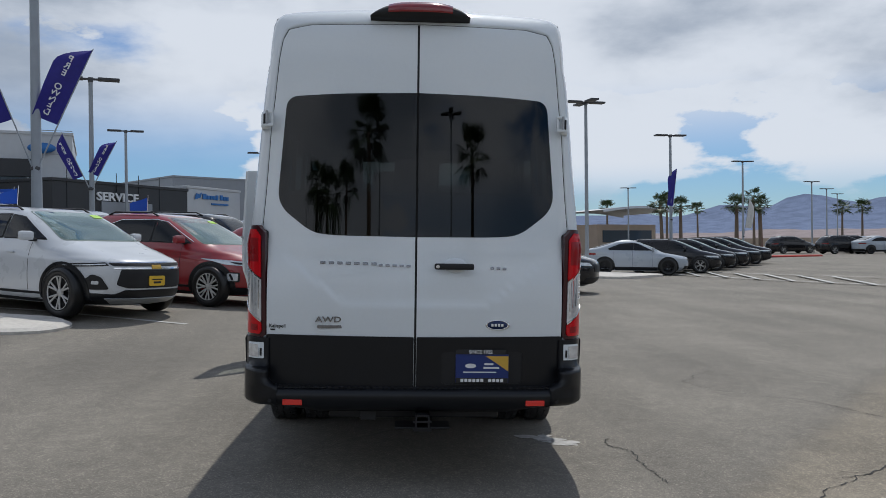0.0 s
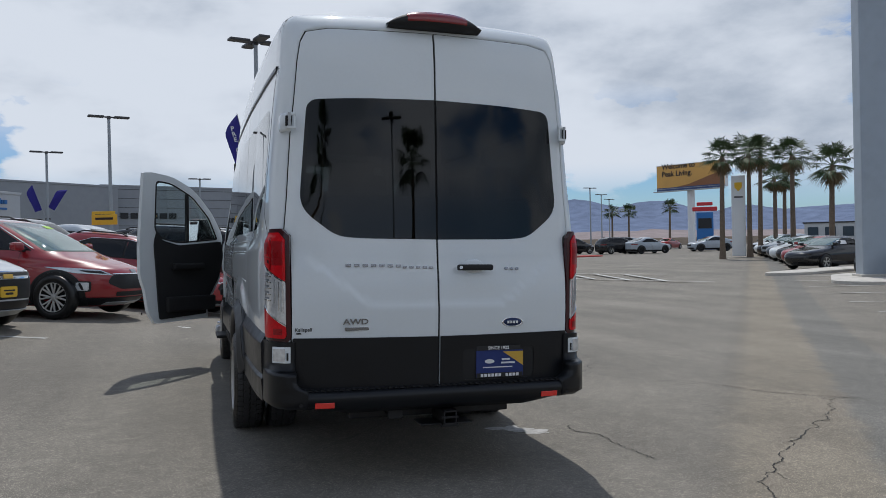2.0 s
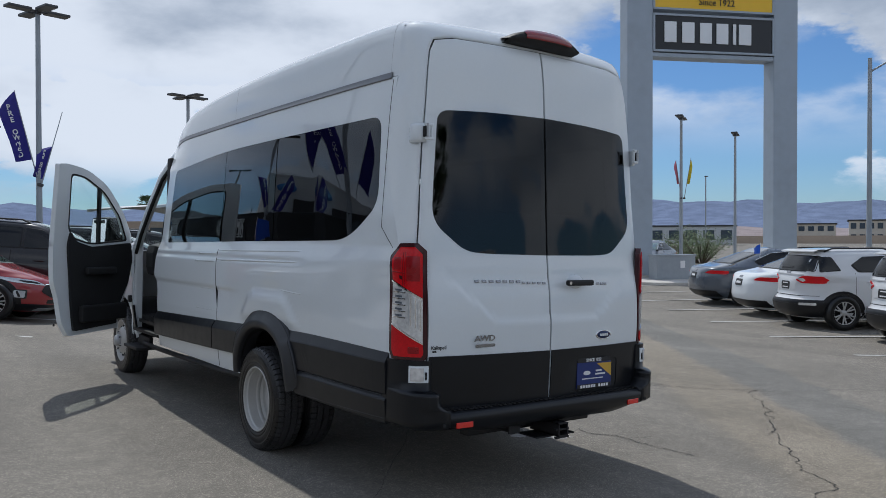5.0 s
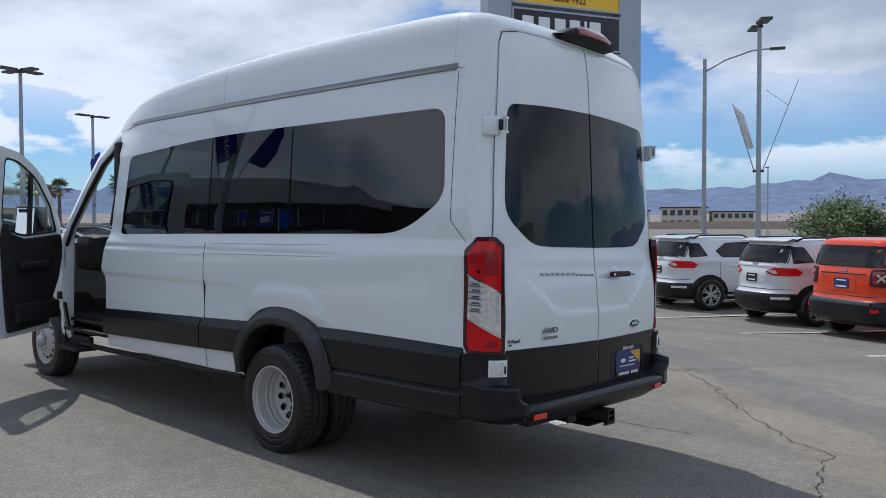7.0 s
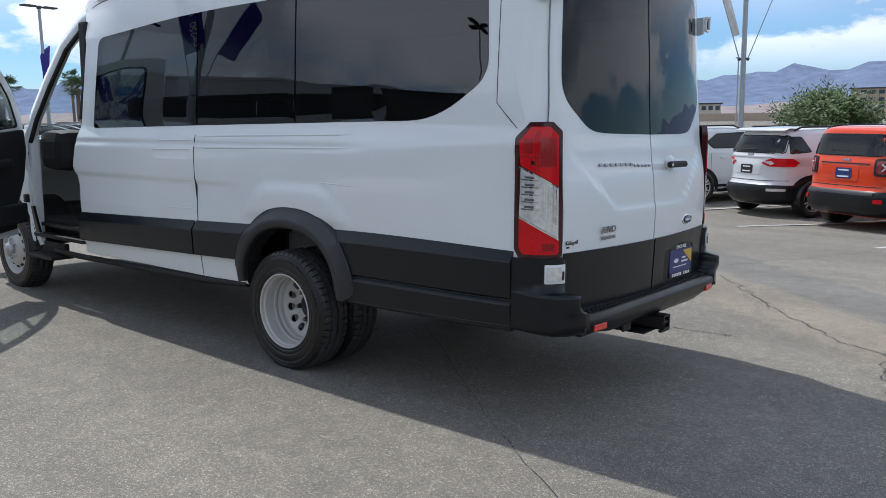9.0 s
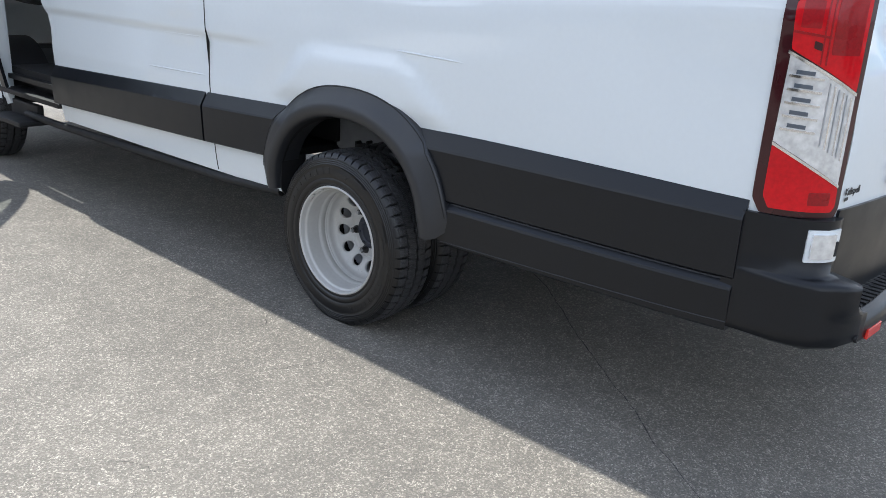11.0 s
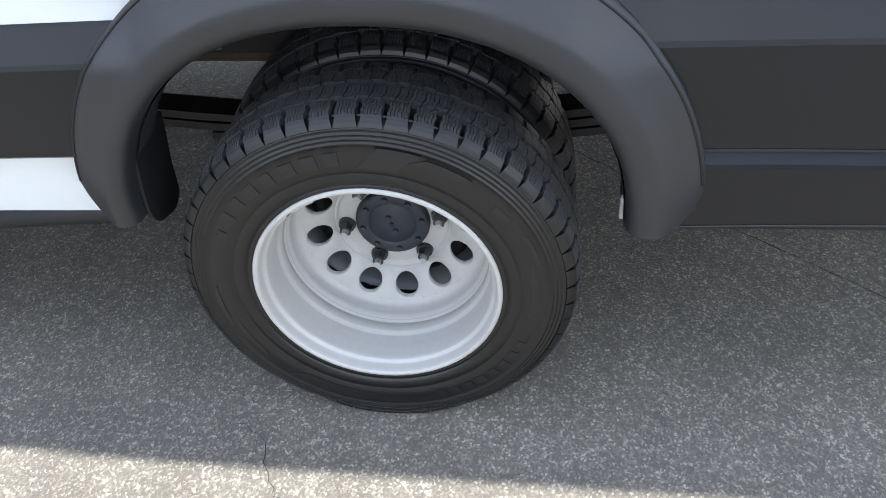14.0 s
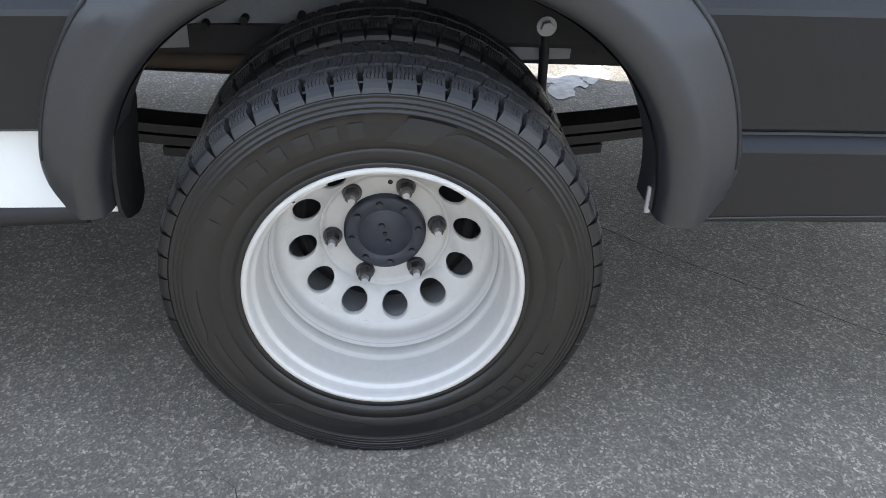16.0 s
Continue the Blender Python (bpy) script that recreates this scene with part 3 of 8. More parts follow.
def rear_y(x, z):
    ax = abs(x)
    ease = lambda v: clamp(v, 0, 1) ** 2 * (3 - 2 * clamp(v, 0, 1))
    field = ease((0.70 + 0.25 * (z - 1.1) - ax) / 0.05) * ease((1.31 - z) / 0.10) * ease((z - 0.985 - 0.75 * max(0.0, ax - 0.40)) / 0.045)
    return 0.009 * field + curve_at(REAR, z) + 0.062 * (x / 0.8) ** 2 + 0.011 * ease((ax - 0.62) / 0.22) * ease((z - 1.45) / 0.3) + 0.10 * max(0.0, abs(x) - 0.80) ** 1.3 * 6


def rear(x, z):
    return Vector((x, rear_y(x, z), z))


# side walls: one pressed sheet each, cut for windows and wheel arch
WINDOW = rounded([(3.97, 1.383), (3.91, 2.03), (2.70, 2.108), (0.395, 2.116), (0.360, 1.62), (0.67, 1.424), (2.60, 1.402)], [0.05, 0.07, 0.5, 0.09, 0.10, 0.18, 0.4])
ARCH = [(1.72 + 0.43 * math.cos(a), 0.43 + 0.43 * math.sin(a)) for a in [math.pi * i / 20 for i in range(21)]]


def side_outline(front):
    top = 2.325
    low = [(0.17, 0.47), (1.29, 0.45)] + [p for p in sorted(ARCH, key=lambda q: q[0])] + [(2.15, 0.43)]
    return low + front + [(0.292, top), (0.292, 1.82), (0.16, 1.42), (0.16, 0.80)]


FRONT_EDGE = [(4.20, 0.43), (4.19, 0.95), (4.25, 1.10), (4.15, 1.40), (4.10, 2.0), (4.15, 2.15), (4.30, 2.25), (4.22, 2.29), (3.9, 2.325)]
for sgn, edge in ((-1, FRONT_EDGE), (1, [(5.05, 0.43), (5.05, 2.325)])):
    holes = [WINDOW] + ([rounded([(4.95, 1.40), (4.60, 2.02), (4.15, 2.02), (4.20, 1.40)], 0.05)] if sgn > 0 else [])
    side_ob = part("body_side", panel(side_outline(edge), holes, 0.028, side(sgn), 0.035, (sgn, 0, 0)), WHITE, VAN)
    # panes of the long window band
    for a, b in ((0.30, 1.694), (1.706, 2.634), (2.646, 4.05)):
        cut = [(clamp(p[0], a, b), p[1]) for p in resample(WINDOW, 0.03)]
        clean = [p for i, p in enumerate(cut) if (Vector(p) - Vector(cut[i - 1])).length > 1e-4]
        part("side_window", panel(clean, [], 0.08, side(sgn), 0.004, (sgn, 0, 0), 0.001), SIDE_PRIVACY, VAN, "dark privacy glass")
    inner = [(p[0] * 0.985 + 0.03, 1.755 + (p[1] - 1.755) * 0.935) for p in WINDOW]
    part("window_frame", panel(WINDOW, [inner], 0.06, side(sgn), 0.012, (sgn, 0, 0), -0.006), SEAL, VAN)
    for yy in (1.70, 2.64):
        part("window_post", panel([(yy - 0.03, 1.40), (yy + 0.03, 1.40), (yy + 0.03, 2.085), (yy - 0.03, 2.085)], [], 0.05, side(sgn), 0.03, (sgn, 0, 0), -0.012), SEAL, VAN)
    def tuck(z, way):
        """Where the flare's middle lies at a height, ahead of (1) or behind (-1) the wheel."""
        k = clamp((z - 0.459) / 0.434, 0, 0.985) ** (1 / 0.9)
        return 1.72 + way * 0.47 * math.sqrt(1 - k * k) ** 0.9
    # lower cladding: face, bevelled upper band and rim, two pieces ahead of the wheel, two behind
    for name, y0, y1, low, crease, top, out in (("cladding_panel", 2.04, 2.657, (0.588, 0.574), (0.757, 0.738), (0.815, 0.795), 0.038),
                                                ("cladding_panel", 2.672, 4.188, (0.573, 0.535), (0.737, 0.690), (0.794, 0.748), 0.038),
                                                ("cladding_panel", 0.205, 1.39, (0.606, 0.604), (0.792, 0.780), (0.858, 0.838), 0.035),
                                                ("skirt_panel", 0.205, 1.30, (0.452, 0.446), (0.578, 0.576), (0.601, 0.599), 0.039)):
        rows = []
        for i in range(31):
            t = i / 30
            y = y0 + (y1 - y0) * t
            zl, zc, zt = (q[0] + (q[1] - q[0]) * t for q in (low, crease, top))
            if name == "cladding_panel" and y1 == 1.39:
                zc, zt = zc - 0.012 * (1 - t) ** 2, zt - 0.03 * (1 - t) ** 2
            row = []
            for z, o in ((zl, -0.03), (zl, out - 0.006), (zl + 0.006, out), (zc - 0.004, out), (zc + 0.004, out - 0.003), (zt - 0.004, 0.006 if name == "cladding_panel" else out - 0.017), (zt, 0.003 if name == "cladding_panel" else out - 0.019), (zt + 0.002, -0.03)):
                if y0 == 2.04:
                    y = tuck(z, 1) + (y1 - tuck(z, 1)) * t
                elif y1 < 1.6:
                    y = y0 + (tuck(z, -1) - y0) * t
                row.append((sgn * (curve_at(BASE, 0.7 * z + 0.21) * curve_at(TAPER, y) + 0.022 * clamp((1.1 - y) / 0.8, 0, 1) + o), y, z))
            rows.append(row)
        cl = Shape()
        cl.grid(rows, False)
        cl.add(rows[0], [tuple(range(7, -1, -1))])
        cl.add(rows[-1], [tuple(range(8))])
        panel_ob = part(name, cl, CLAD, VAN)
        if name == "skirt_panel":
            # paler bead added along the lower crease to draw its edge highlight
            part("skirt_highlight", Shape().tube([Vector(r[2]) + Vector((sgn * 0.001, 0, 0.004 + 0.018 * (1 - i / 30))) for i, r in enumerate(rows)], 0.0018, 6), SHEEN_CLAD, panel_ob)
    # wheel arch flare, swelling outwards
    def arch_point(u, a):
        ca, sa = math.cos(a), math.sin(a)
        bend_y, bend_z = math.copysign(abs(ca) ** 0.90, ca), abs(sa) ** 0.90
        cy, cz, ry, rz = (p0 + (p1 - p0) * u for p0, p1 in ((1.730, 1.714), (0.462, 0.457), (0.408, 0.511), (0.356, 0.486)))
        return cy + ry * bend_y, cz + rz * bend_z
    rows = []
    for i in range(73):
        a = math.pi * i / 72
        row = []
        for u, xo, proud in ((-0.02, 0.90, None), (-0.02, 0.985, None), (0.0, 1.010, None), (0.06, 1.024, None), (0.20, 1.032, None), (0.38, 1.033, None), (0.47, 1.028, None), (0.66, 1.012, 0.026), (0.86, 0.995, 0.017), (0.94, 0.990, 0.014), (0.99, 0.985, 0.010), (1.0, 0.980, 0.004), (1.0, 0.94, -0.03)):
            y, z = arch_point(u, a)
            if proud is not None:
                # height of the skin below: cladding low down, painted sheet above
                low = curve_at(BASE, 0.7 * z + 0.21) * curve_at(TAPER, y) + 0.022 * clamp((1.1 - y) / 0.8, 0, 1) + 0.036
                k = clamp((0.835 - z) / 0.07, 0, 1)
                xo = max(xo, (half_width(y, z) - 0.012) * (1 - k) + low * k + proud) if proud > 0 else xo
            foot = clamp(1 - math.sin(a) / 0.30, 0, 1)
            row.append((sgn * (xo - 0.012 * foot * foot), y, z + 0.055 * foot * foot * clamp((u - 0.42) / 0.58, 0, 1) ** 2))
        rows.append(row)
    flare = Shape()
    flare.grid(rows)
    for r in (rows[0], rows[-1]):
        flare.add(r, [tuple(range(len(r)))])
    part("arch_flare", flare, SHEEN_CLAD, VAN, "rounded black plastic arch flare")
    part("flare_seam", Shape().tube([Vector(r[9]) for r in rows[3:-3]], 0.0022, 6), SEAL, VAN)
    liner = Shape()
    rows = []
    for i in range(31):
        a = math.pi * i / 30
        y, z = arch_point(-0.04, a)
        rows.append([(sgn * x, y + dy * math.cos(a), z) for x, dy in ((0.985, 0), (0.94, 0.010), (0.925 - 0.31 * clamp((math.sin(a) - 0.86) / 0.11, 0, 1), 0.014))])
    liner.grid(rows)
    part("wheel_liner", liner, TRIM, VAN)
    part("mud_flap", panel(rounded([(-0.985, 0.46), (-0.985, 0.60), (-0.86, 0.60), (-0.865, 0.425), (-0.90, 0.41), (-0.965, 0.43)], 0.015, 3), [], 0.05, lambda x, z, s=sgn: Vector((s * -x, 2.128 - 0.10 * clamp(z - 0.5, 0, 1), z)), 0.006, (0, -1, 0)), TRIM, VAN)
    part("flare_clip", Shape().box((sgn * 0.955, 1.325, 0.475), (0.010, 0.010, 0.045), None, 0.003), DULL, VAN)
    # gutter strip and roof ledge
    g = Shape()
    rows = []
    for i in range(40):
        y = 0.34 + (4.42 - 0.34) * i / 39
        fall = 0.022 * clamp((y - 0.34) / 3.5, 0, 1) + 0.13 * clamp((y - 3.8) / 0.72, 0, 1) ** 2
        w = half_width(y, 2.33) + 0.002 - 0.05 * fall
        rows.append([(sgn * (w + o), y, 2.336 + h - fall) for o, h in ((-0.03, 0.018), (-0.001, 0.018), (0.0, 0.013), (0.002, 0.010), (0.003, -0.008), (0.007, -0.011), (0.007, -0.018), (-0.03, -0.020))])
    g.grid(rows)
    part("roof_gutter", g, GUTTER, VAN)

# body pressings on the sides: channel of the sliding door, short swages
def swage(sgn, y0, z0, y1, z1, r, out=0.0):
    """A slim pressed line that fades out at its ends."""
    pts, rad = [], []
    for i in range(25):
        t = i / 24
        p = side(sgn)(y0 + (y1 - y0) * t, z0 + (z1 - z0) * t)
        fade = clamp(min(t, 1 - t) / 0.10, 0, 1)
        pts.append(p + Vector((sgn * (out - 0.6 * r * (1 - fade)), 0, 0)))
        rad.append(r * (0.55 + 0.45 * fade))
    part("pressed_line", Shape().tube(pts, rad, 10), WHITE, VAN)


for sgn in (-1, 1):
    swage(sgn, 1.22, 1.352, 2.628, 1.335, 0.0060)
    swage(sgn, 1.22, 1.280, 2.628, 1.264, 0.0075)
    swage(sgn, 2.66, 1.310, 3.05, 1.306, 0.005)
    swage(sgn, 2.66, 1.252, 3.12, 1.246, 0.0075)
    swage(sgn, 2.66, 1.035, 3.05, 1.030, 0.0032)
    swage(sgn, 2.66, 0.870, 3.16, 0.862, 0.0032)
    swage(sgn, 1.18, 1.080, 1.50, 1.092, 0.0032)
    part("door_gap", panel([(2.6405, 0.44), (2.6445, 0.44), (2.6305, 1.34), (2.6265, 1.34)], [], 0.015, side(sgn), 0.004, (sgn, 0, 0), 0.0022), SEAL, VAN)
    part("panel_gap", panel([(0.3085, 1.50), (0.3118, 1.50), (0.3268, 2.31), (0.3235, 2.31)], [], 0.05, side(sgn), 0.003, (sgn, 0, 0), 0.0012), SEAL, VAN)
    part("panel_gap", panel([(0.3085, 1.50), (0.313, 1.50), (0.2035, 1.385), (0.1985, 1.385)], [], 0.03, side(sgn), 0.003, (sgn, 0, 0), 0.0012), SEAL, VAN)

# roof: cross-sections along the length
SECTION = [(1.0, 0.0), (0.998, 0.15), (0.993, 0.33), (0.985, 0.54), (0.975, 0.70), (0.957, 0.81), (0.915, 0.885), (0.83, 0.922), (0.68, 0.952), (0.48, 0.978), (0.25, 0.995), (0.0, 1.0)]
ROOF_TOP = smooth_table([(0.14, 2.585), (0.17, 2.63), (0.24, 2.662), (0.40, 2.694), (0.8, 2.704), (2.0, 2.688), (3.0, 2.648), (3.5, 2.602), (3.9, 2.53), (4.25, 2.42), (4.5, 2.31)])
ROOF_FOOT = smooth_table([(0.14, 2.33), (3.8, 2.314), (4.2, 2.28), (4.5, 2.20)])


def roof_row(y, shift=0.0):
    foot, top = curve_at(ROOF_FOOT, y), curve_at(ROOF_TOP, y)
    w = half_width(y, max(foot, 2.26)) - 0.006
    return [(s * w * a, y, foot + (top - foot) * b + shift) for s, sec in ((-1, SECTION), (1, SECTION[-2::-1])) for a, b in sec]


roof = Shape()
roof.grid([roof_row(0.295 + (4.5 - 0.295) * (i / 60) ** 1.15) for i in range(61)])
part("roof", roof, WHITE, VAN)
for yy in (0.36, 2.55):
    seam = Shape()
    seam.grid([[(x, y, z + 0.0015) for x, y, z in roof_row(yy)], [(x, y + 0.006, z + 0.0015) for x, y, z in roof_row(yy)]])
    part("roof_seam", seam, DULL, VAN)
lining = Shape()
lining.grid([[(x * 0.95, y, z - 0.05) for x, y, z in roof_row(0.25 + 4.1 * i / 16)] for i in range(17)])
part("headliner", lining, SEATS, VAN)

# rear surround: one strip from the door gap round onto side and roof
def runs(poly, counts):
    """Each piece of a polyline cut into its count of steps."""
    out = []
    for piece, n in zip(poly, counts):
        ln = [0.0]
        for q0, q1 in zip(piece, piece[1:]):
            ln.append(ln[-1] + (Vector(q1) - Vector(q0)).length)
        for i in range(n):
            d = ln[-1] * i / n
            k = max(j for j in range(len(piece) - 1) if ln[j] <= d + 1e-9)
            out.append(Vector(piece[k]).lerp(Vector(piece[k + 1]), (d - ln[k]) / max(ln[k + 1] - ln[k], 1e-9)))
    return out + [Vector(poly[-1][-1])]


CUT = 0.30
ROW = roof_row(CUT)
for sgn in (-1, 1):
    half = [(abs(x), y, z) for x, y, z in ROW[:len(SECTION)]]
    inner = [[(0.80, 0.5), (0.814, 0.8), (0.848, 1.40), (0.832, 1.60), (0.812, 1.945), (0.795, 2.10), (0.773, 2.35)], [(0.773, 2.35), (0.756, 2.455), (0.725, 2.515), (0.60, 2.540)], [(0.60, 2.540), (0.0, 2.548)]]
    inner = [[(x + 0.0055 if x > 0.5 else x, z + (0.0055 if z > 2.4 else 0)) for x, z in q] for q in inner]
    zs = [0.5 + 1.83 * k / 20 for k in range(21)]
    yo = lambda z: 0.165 + (CUT - 0.165) * clamp((z - 1.42) / 0.4, 0, 1)
    outer = [[(half_width(yo(z), z), yo(z), z) for z in zs], half[:8], half[7:]]
    counts = (26, 12, 10)
    rows = []
    for (x, z), o in zip(runs(inner, counts), runs(outer, counts)):
        p0 = Vector((x, rear_y(x, z) + 0.003, z))
        c = Vector((x * 0.12 + o.x * 0.88, p0.y + 0.035 + 0.10 * clamp(z - 2.3, 0, 0.25), z * 0.10 + o.z * 0.90))
        rows.append([Vector((sgn * q.x, q.y, q.z)) for q in [p0 + Vector((0, 0.05, 0))] + [p0 * (1 - t) ** 2 + c * 2 * t * (1 - t) + o * t * t for t in [k / 9 for k in range(10)]]])
    post = Shape()
    post.grid(rows)
    part("rear_surround", post, WHITE, VAN)

# rear doors
LEFT_DOOR = [(-0.006, 0.52), (-0.006, 2.548), (-0.60, 2.540), (-0.725, 2.515), (-0.756, 2.455), (-0.773, 2.35), (-0.795, 2.10), (-0.812, 1.945), (-0.832, 1.60), (-0.848, 1.40), (-0.815, 1.38), (-0.812, 0.82), (-0.80, 0.52)]
REAR_GLASS = rounded([(-0.006, 1.36), (-0.006, 2.158), (-0.43, 2.150), (-0.726, 2.132), (-0.770, 1.53), (-0.570, 1.375), (-0.43, 1.364)], [0, 0, 0.2, 0.065, 0.09, 0.16, 0.1])
for sgn in (-1, 1):
    flip = (lambda q: q) if sgn < 0 else (lambda q: [(-x, z) for x, z in q][::-1])
    door = part("rear_door", panel(flip(LEFT_DOOR), [flip(REAR_GLASS)], 0.034, rear, 0.04, (0, -1, 0)), WHITE, VAN, "white rear cargo door")
    part("window", panel(flip(REAR_GLASS), [], 0.07, rear, 0.004, (0, -1, 0), 0.001), PRIVACY, door, "dark privacy glass")
    hole = [(-0.03 if x > -0.02 else -0.03 + (x + 0.03) * 0.965, 1.76 + (z - 1.76) * 0.955) for x, z in REAR_GLASS]
    part("window_frame", panel(flip(REAR_GLASS), [flip(hole)], 0.06, rear, 0.012, (0, -1, 0), -0.006), SEAL, door)
    low = [(-0.008, 0.53), (-0.008, 0.817), (-0.808, 0.821), (-0.80, 0.53)]
    holes = [] if sgn < 0 else [rounded([(0.142, 0.560), (0.592, 0.560), (0.592, 0.738), (0.142, 0.738)], 0.03)]
    part("lower_cladding", panel(flip(rounded(low, 0.006, 2)), holes, 0.06, rear, 0.012, (0, -1, 0), 0.008), CLAD, door)
    # top hinges of the cargo doors
    hx = -0.018 if sgn > 0 else 0.0
    rows = []
    for dz, k in ((-0.076, 0.0), (-0.072, 0.35), (-0.056, 0.62), (-0.046, 0.68), (0.038, 0.68), (0.050, 0.60), (0.066, 0.30), (0.070, 0.0)):
        rows.append([(sgn * (0.850 + hx + 0.85 * a + 0.015 * k * c), 0.118 + 0.80 * b - 0.018 * k * d, 2.000 + 0.70 * dz) for a, b, c, d in
                     ((-0.042, -0.050, 0.0, 0.5), (-0.036, -0.052, 0.35, 1.0), (-0.008, -0.040, 0.85, 1.0), (0.010, -0.010, 1.0, 0.6), (0.016, 0.035, 1.0, 0.2), (0.014, 0.048, 0.5, 0.0), (0.006, 0.052, 0.0, 0.0))])
    hinge = part("hinge", Shape().grid(rows), WHITE, VAN, "white rounded door hinge cover")
    part("hinge_slot", Shape().box((sgn * (0.836 + hx), 0.052, 2.000), (0.022, 0.018, 0.056), pose(0, 0, 0, 0, 0, sgn * 14), 0.004), SEAL, hinge)
    for dz in (-0.036, 0.036):
        part("hinge_strap", Shape().box((sgn * (0.816 + hx), 0.046, 2.002 + dz), (0.050, 0.016, 0.016), pose(0, 0, 0, 0, 0, sgn * 10), 0.005), WHITE, hinge)
    part("hinge_plate", Shape().box((sgn * (0.798 + hx), 0.048, 2.002), (0.010, 0.016, 0.082), pose(0, 0, 0, 0, 0, sgn * 10), 0.004), WHITE, hinge)
    part("hinge_pin", Shape().rod((sgn * (0.828 + hx), 0.040, 1.972), (sgn * (0.828 + hx), 0.040, 2.044), 0.007), DULL, hinge)
part("door_seal", panel([(-0.007, 0.52), (0.007, 0.52), (0.007, 2.55), (-0.007, 2.55)], [], 0.05, rear, 0.02, (0, -1, 0), -0.012), SEAL, VAN)
for sgn in (-1, 1):
    ring = [(sgn * (abs(x) + 0.003 if abs(x) > 0.1 else abs(x)), z + (0.003 if z > 2.4 else 0)) for x, z in LEFT_DOOR[1:-3]]
    gap = Shape()
    gap.tube([rear(x, z) + Vector((0, 0.014, 0)) for x, z in resample(ring, 0.03, False)], 0.0045, 6)
    part("door_gap", gap, SEAL, VAN)

# plate recess, handle, badges
part("plate_recess", panel(rounded([(0.138, 0.556), (0.596, 0.556), (0.596, 0.742), (0.138, 0.742)], 0.03), [], 0.06, rear, 0.003, (0, -1, 0), 0.004), TRIM, VAN)
plate = part("dealer_plate", Shape().box((0.368, -0.0410, 0.648), (0.290, 0.004, 0.155), None, 0.0015), BLUE_PLATE, VAN, "blue dealer card with gold corner")
part("gold_corner", Shape().prism([(0.0, 0.0), (-0.125, 0.0), (0.0, -0.083)], pose(0.512, -0.0435, 0.716, 90), 0.001), GOLD, plate)
part("top_bar", Shape().box((0.36, -0.0440, 0.738), (0.27, 0.003, 0.026), None, 0.001), BLACK_INK, plate)
part("lettering", letters("SINCE 1922", 0.026, 0.0005, 0.0006), INK, plate, m=pose(0.36, -0.0462, 0.738, 90))
part("bottom_bar", Shape().box((0.367, -0.0440, 0.583), (0.285, 0.003, 0.026), None, 0.001), BLACK_INK, plate)
for k in range(11):
    if k != 6:
        part("letter_bar", Shape().box((0.258 + 0.0218 * k, -0.0462, 0.583), (0.016, 0.001, 0.017)), INK, plate)
for x, z, w, h in ((0.405, 0.672, 0.05, 0.010), (0.418, 0.652, 0.085, 0.010), (0.355, 0.628, 0.18, 0.006)):
    part("print_bar", Shape().box((x, -0.0438, z), (w, 0.001, h)), INK, plate)
part("oval_mark", Shape().lathe([(0.0, 0.001), (0.030, 0.001), (0.030, 0.0)], Matrix.Translation((0.305, -0.0435, 0.662)) @ pose(0, 0, 0, 90) @ Matrix.Diagonal((1, 0.42, 1, 1)), 24, False), INK, plate)
handle = part("rear_handle", Shape().box((0.207, -0.068, 1.203), (0.215, 0.026, 0.034), None, 0.014), TRIM, VAN, "black pull handle")
part("lock", Shape().rod((0.118, -0.083, 1.203), (0.118, -0.078, 1.203), 0.010, 0.010, 16), CHROME, handle)
part("handle_cup", Shape().lathe([(0.0, 0.012), (0.05, 0.010), (0.066, 0.0), (0.068, -0.01)], Matrix.Translation((0.215, -0.022, 1.208)) @ pose(0, 0, 0, 90) @ Matrix.Diagonal((1.0, 0.62, 1, 1)), 32), WHITE, VAN)
for x0, n, w, h, zz in ((-0.530, 7, 0.0425, 0.020, 1.215), (-0.210, 5, 0.034, 0.016, 1.205), (0.405, 3, 0.030, 0.018, 1.195)):
    for k in range(n):
        part("badge_bar", Shape().box((x0 + (w + 0.004) * k + w / 2, rear_y(x0 + (w + 0.004) * k + w / 2, zz) - 0.004, zz - 0.004 * k / n), (w * 0.70, 0.007, h * 0.78), pose(0, 0, 0, -8), 0.002), BADGE, VAN)
awd = part("drive_badge", letters("AWD", 0.050, 0.002, 0.001), BADGE, VAN, "chrome drive badge")
awd.matrix_basis = Matrix.Translation((-0.472, rear_y(-0.47, 0.905) - 0.006, 0.906)) @ pose(0, 0, 0, 90) @ Matrix.Diagonal((1.15, 0.85, 1, 1))
part("badge_bar", Shape().box((-0.465, rear_y(-0.46, 0.868) - 0.003, 0.868), (0.135, 0.004, 0.018), None, 0.002), BADGE, VAN)
oval = part("oval_badge", Shape().lathe([(0.0, 0.008), (0.055, 0.007), (0.058, 0.009), (0.066, 0.007), (0.068, 0.0)], Matrix.Translation((0.450, rear_y(0.45, 0.885) - 0.001, 0.885)) @ pose(0, 0, 0, 90) @ Matrix.Diagonal((1, 0.42, 1, 1)), 40), CHROME, VAN, "dark blue oval badge with chrome rim")
part("oval_field", Shape().lathe([(0.0, 0.010), (0.054, 0.009), (0.056, 0.006)], Matrix.Translation((0.450, rear_y(0.45, 0.885) - 0.001, 0.885)) @ pose(0, 0, 0, 90) @ Matrix.Diagonal((1, 0.42, 1, 1)), 40), surface("badge_blue", (0.02, 0.035, 0.10), 0.15, 0.3), oval)
bars = Shape()
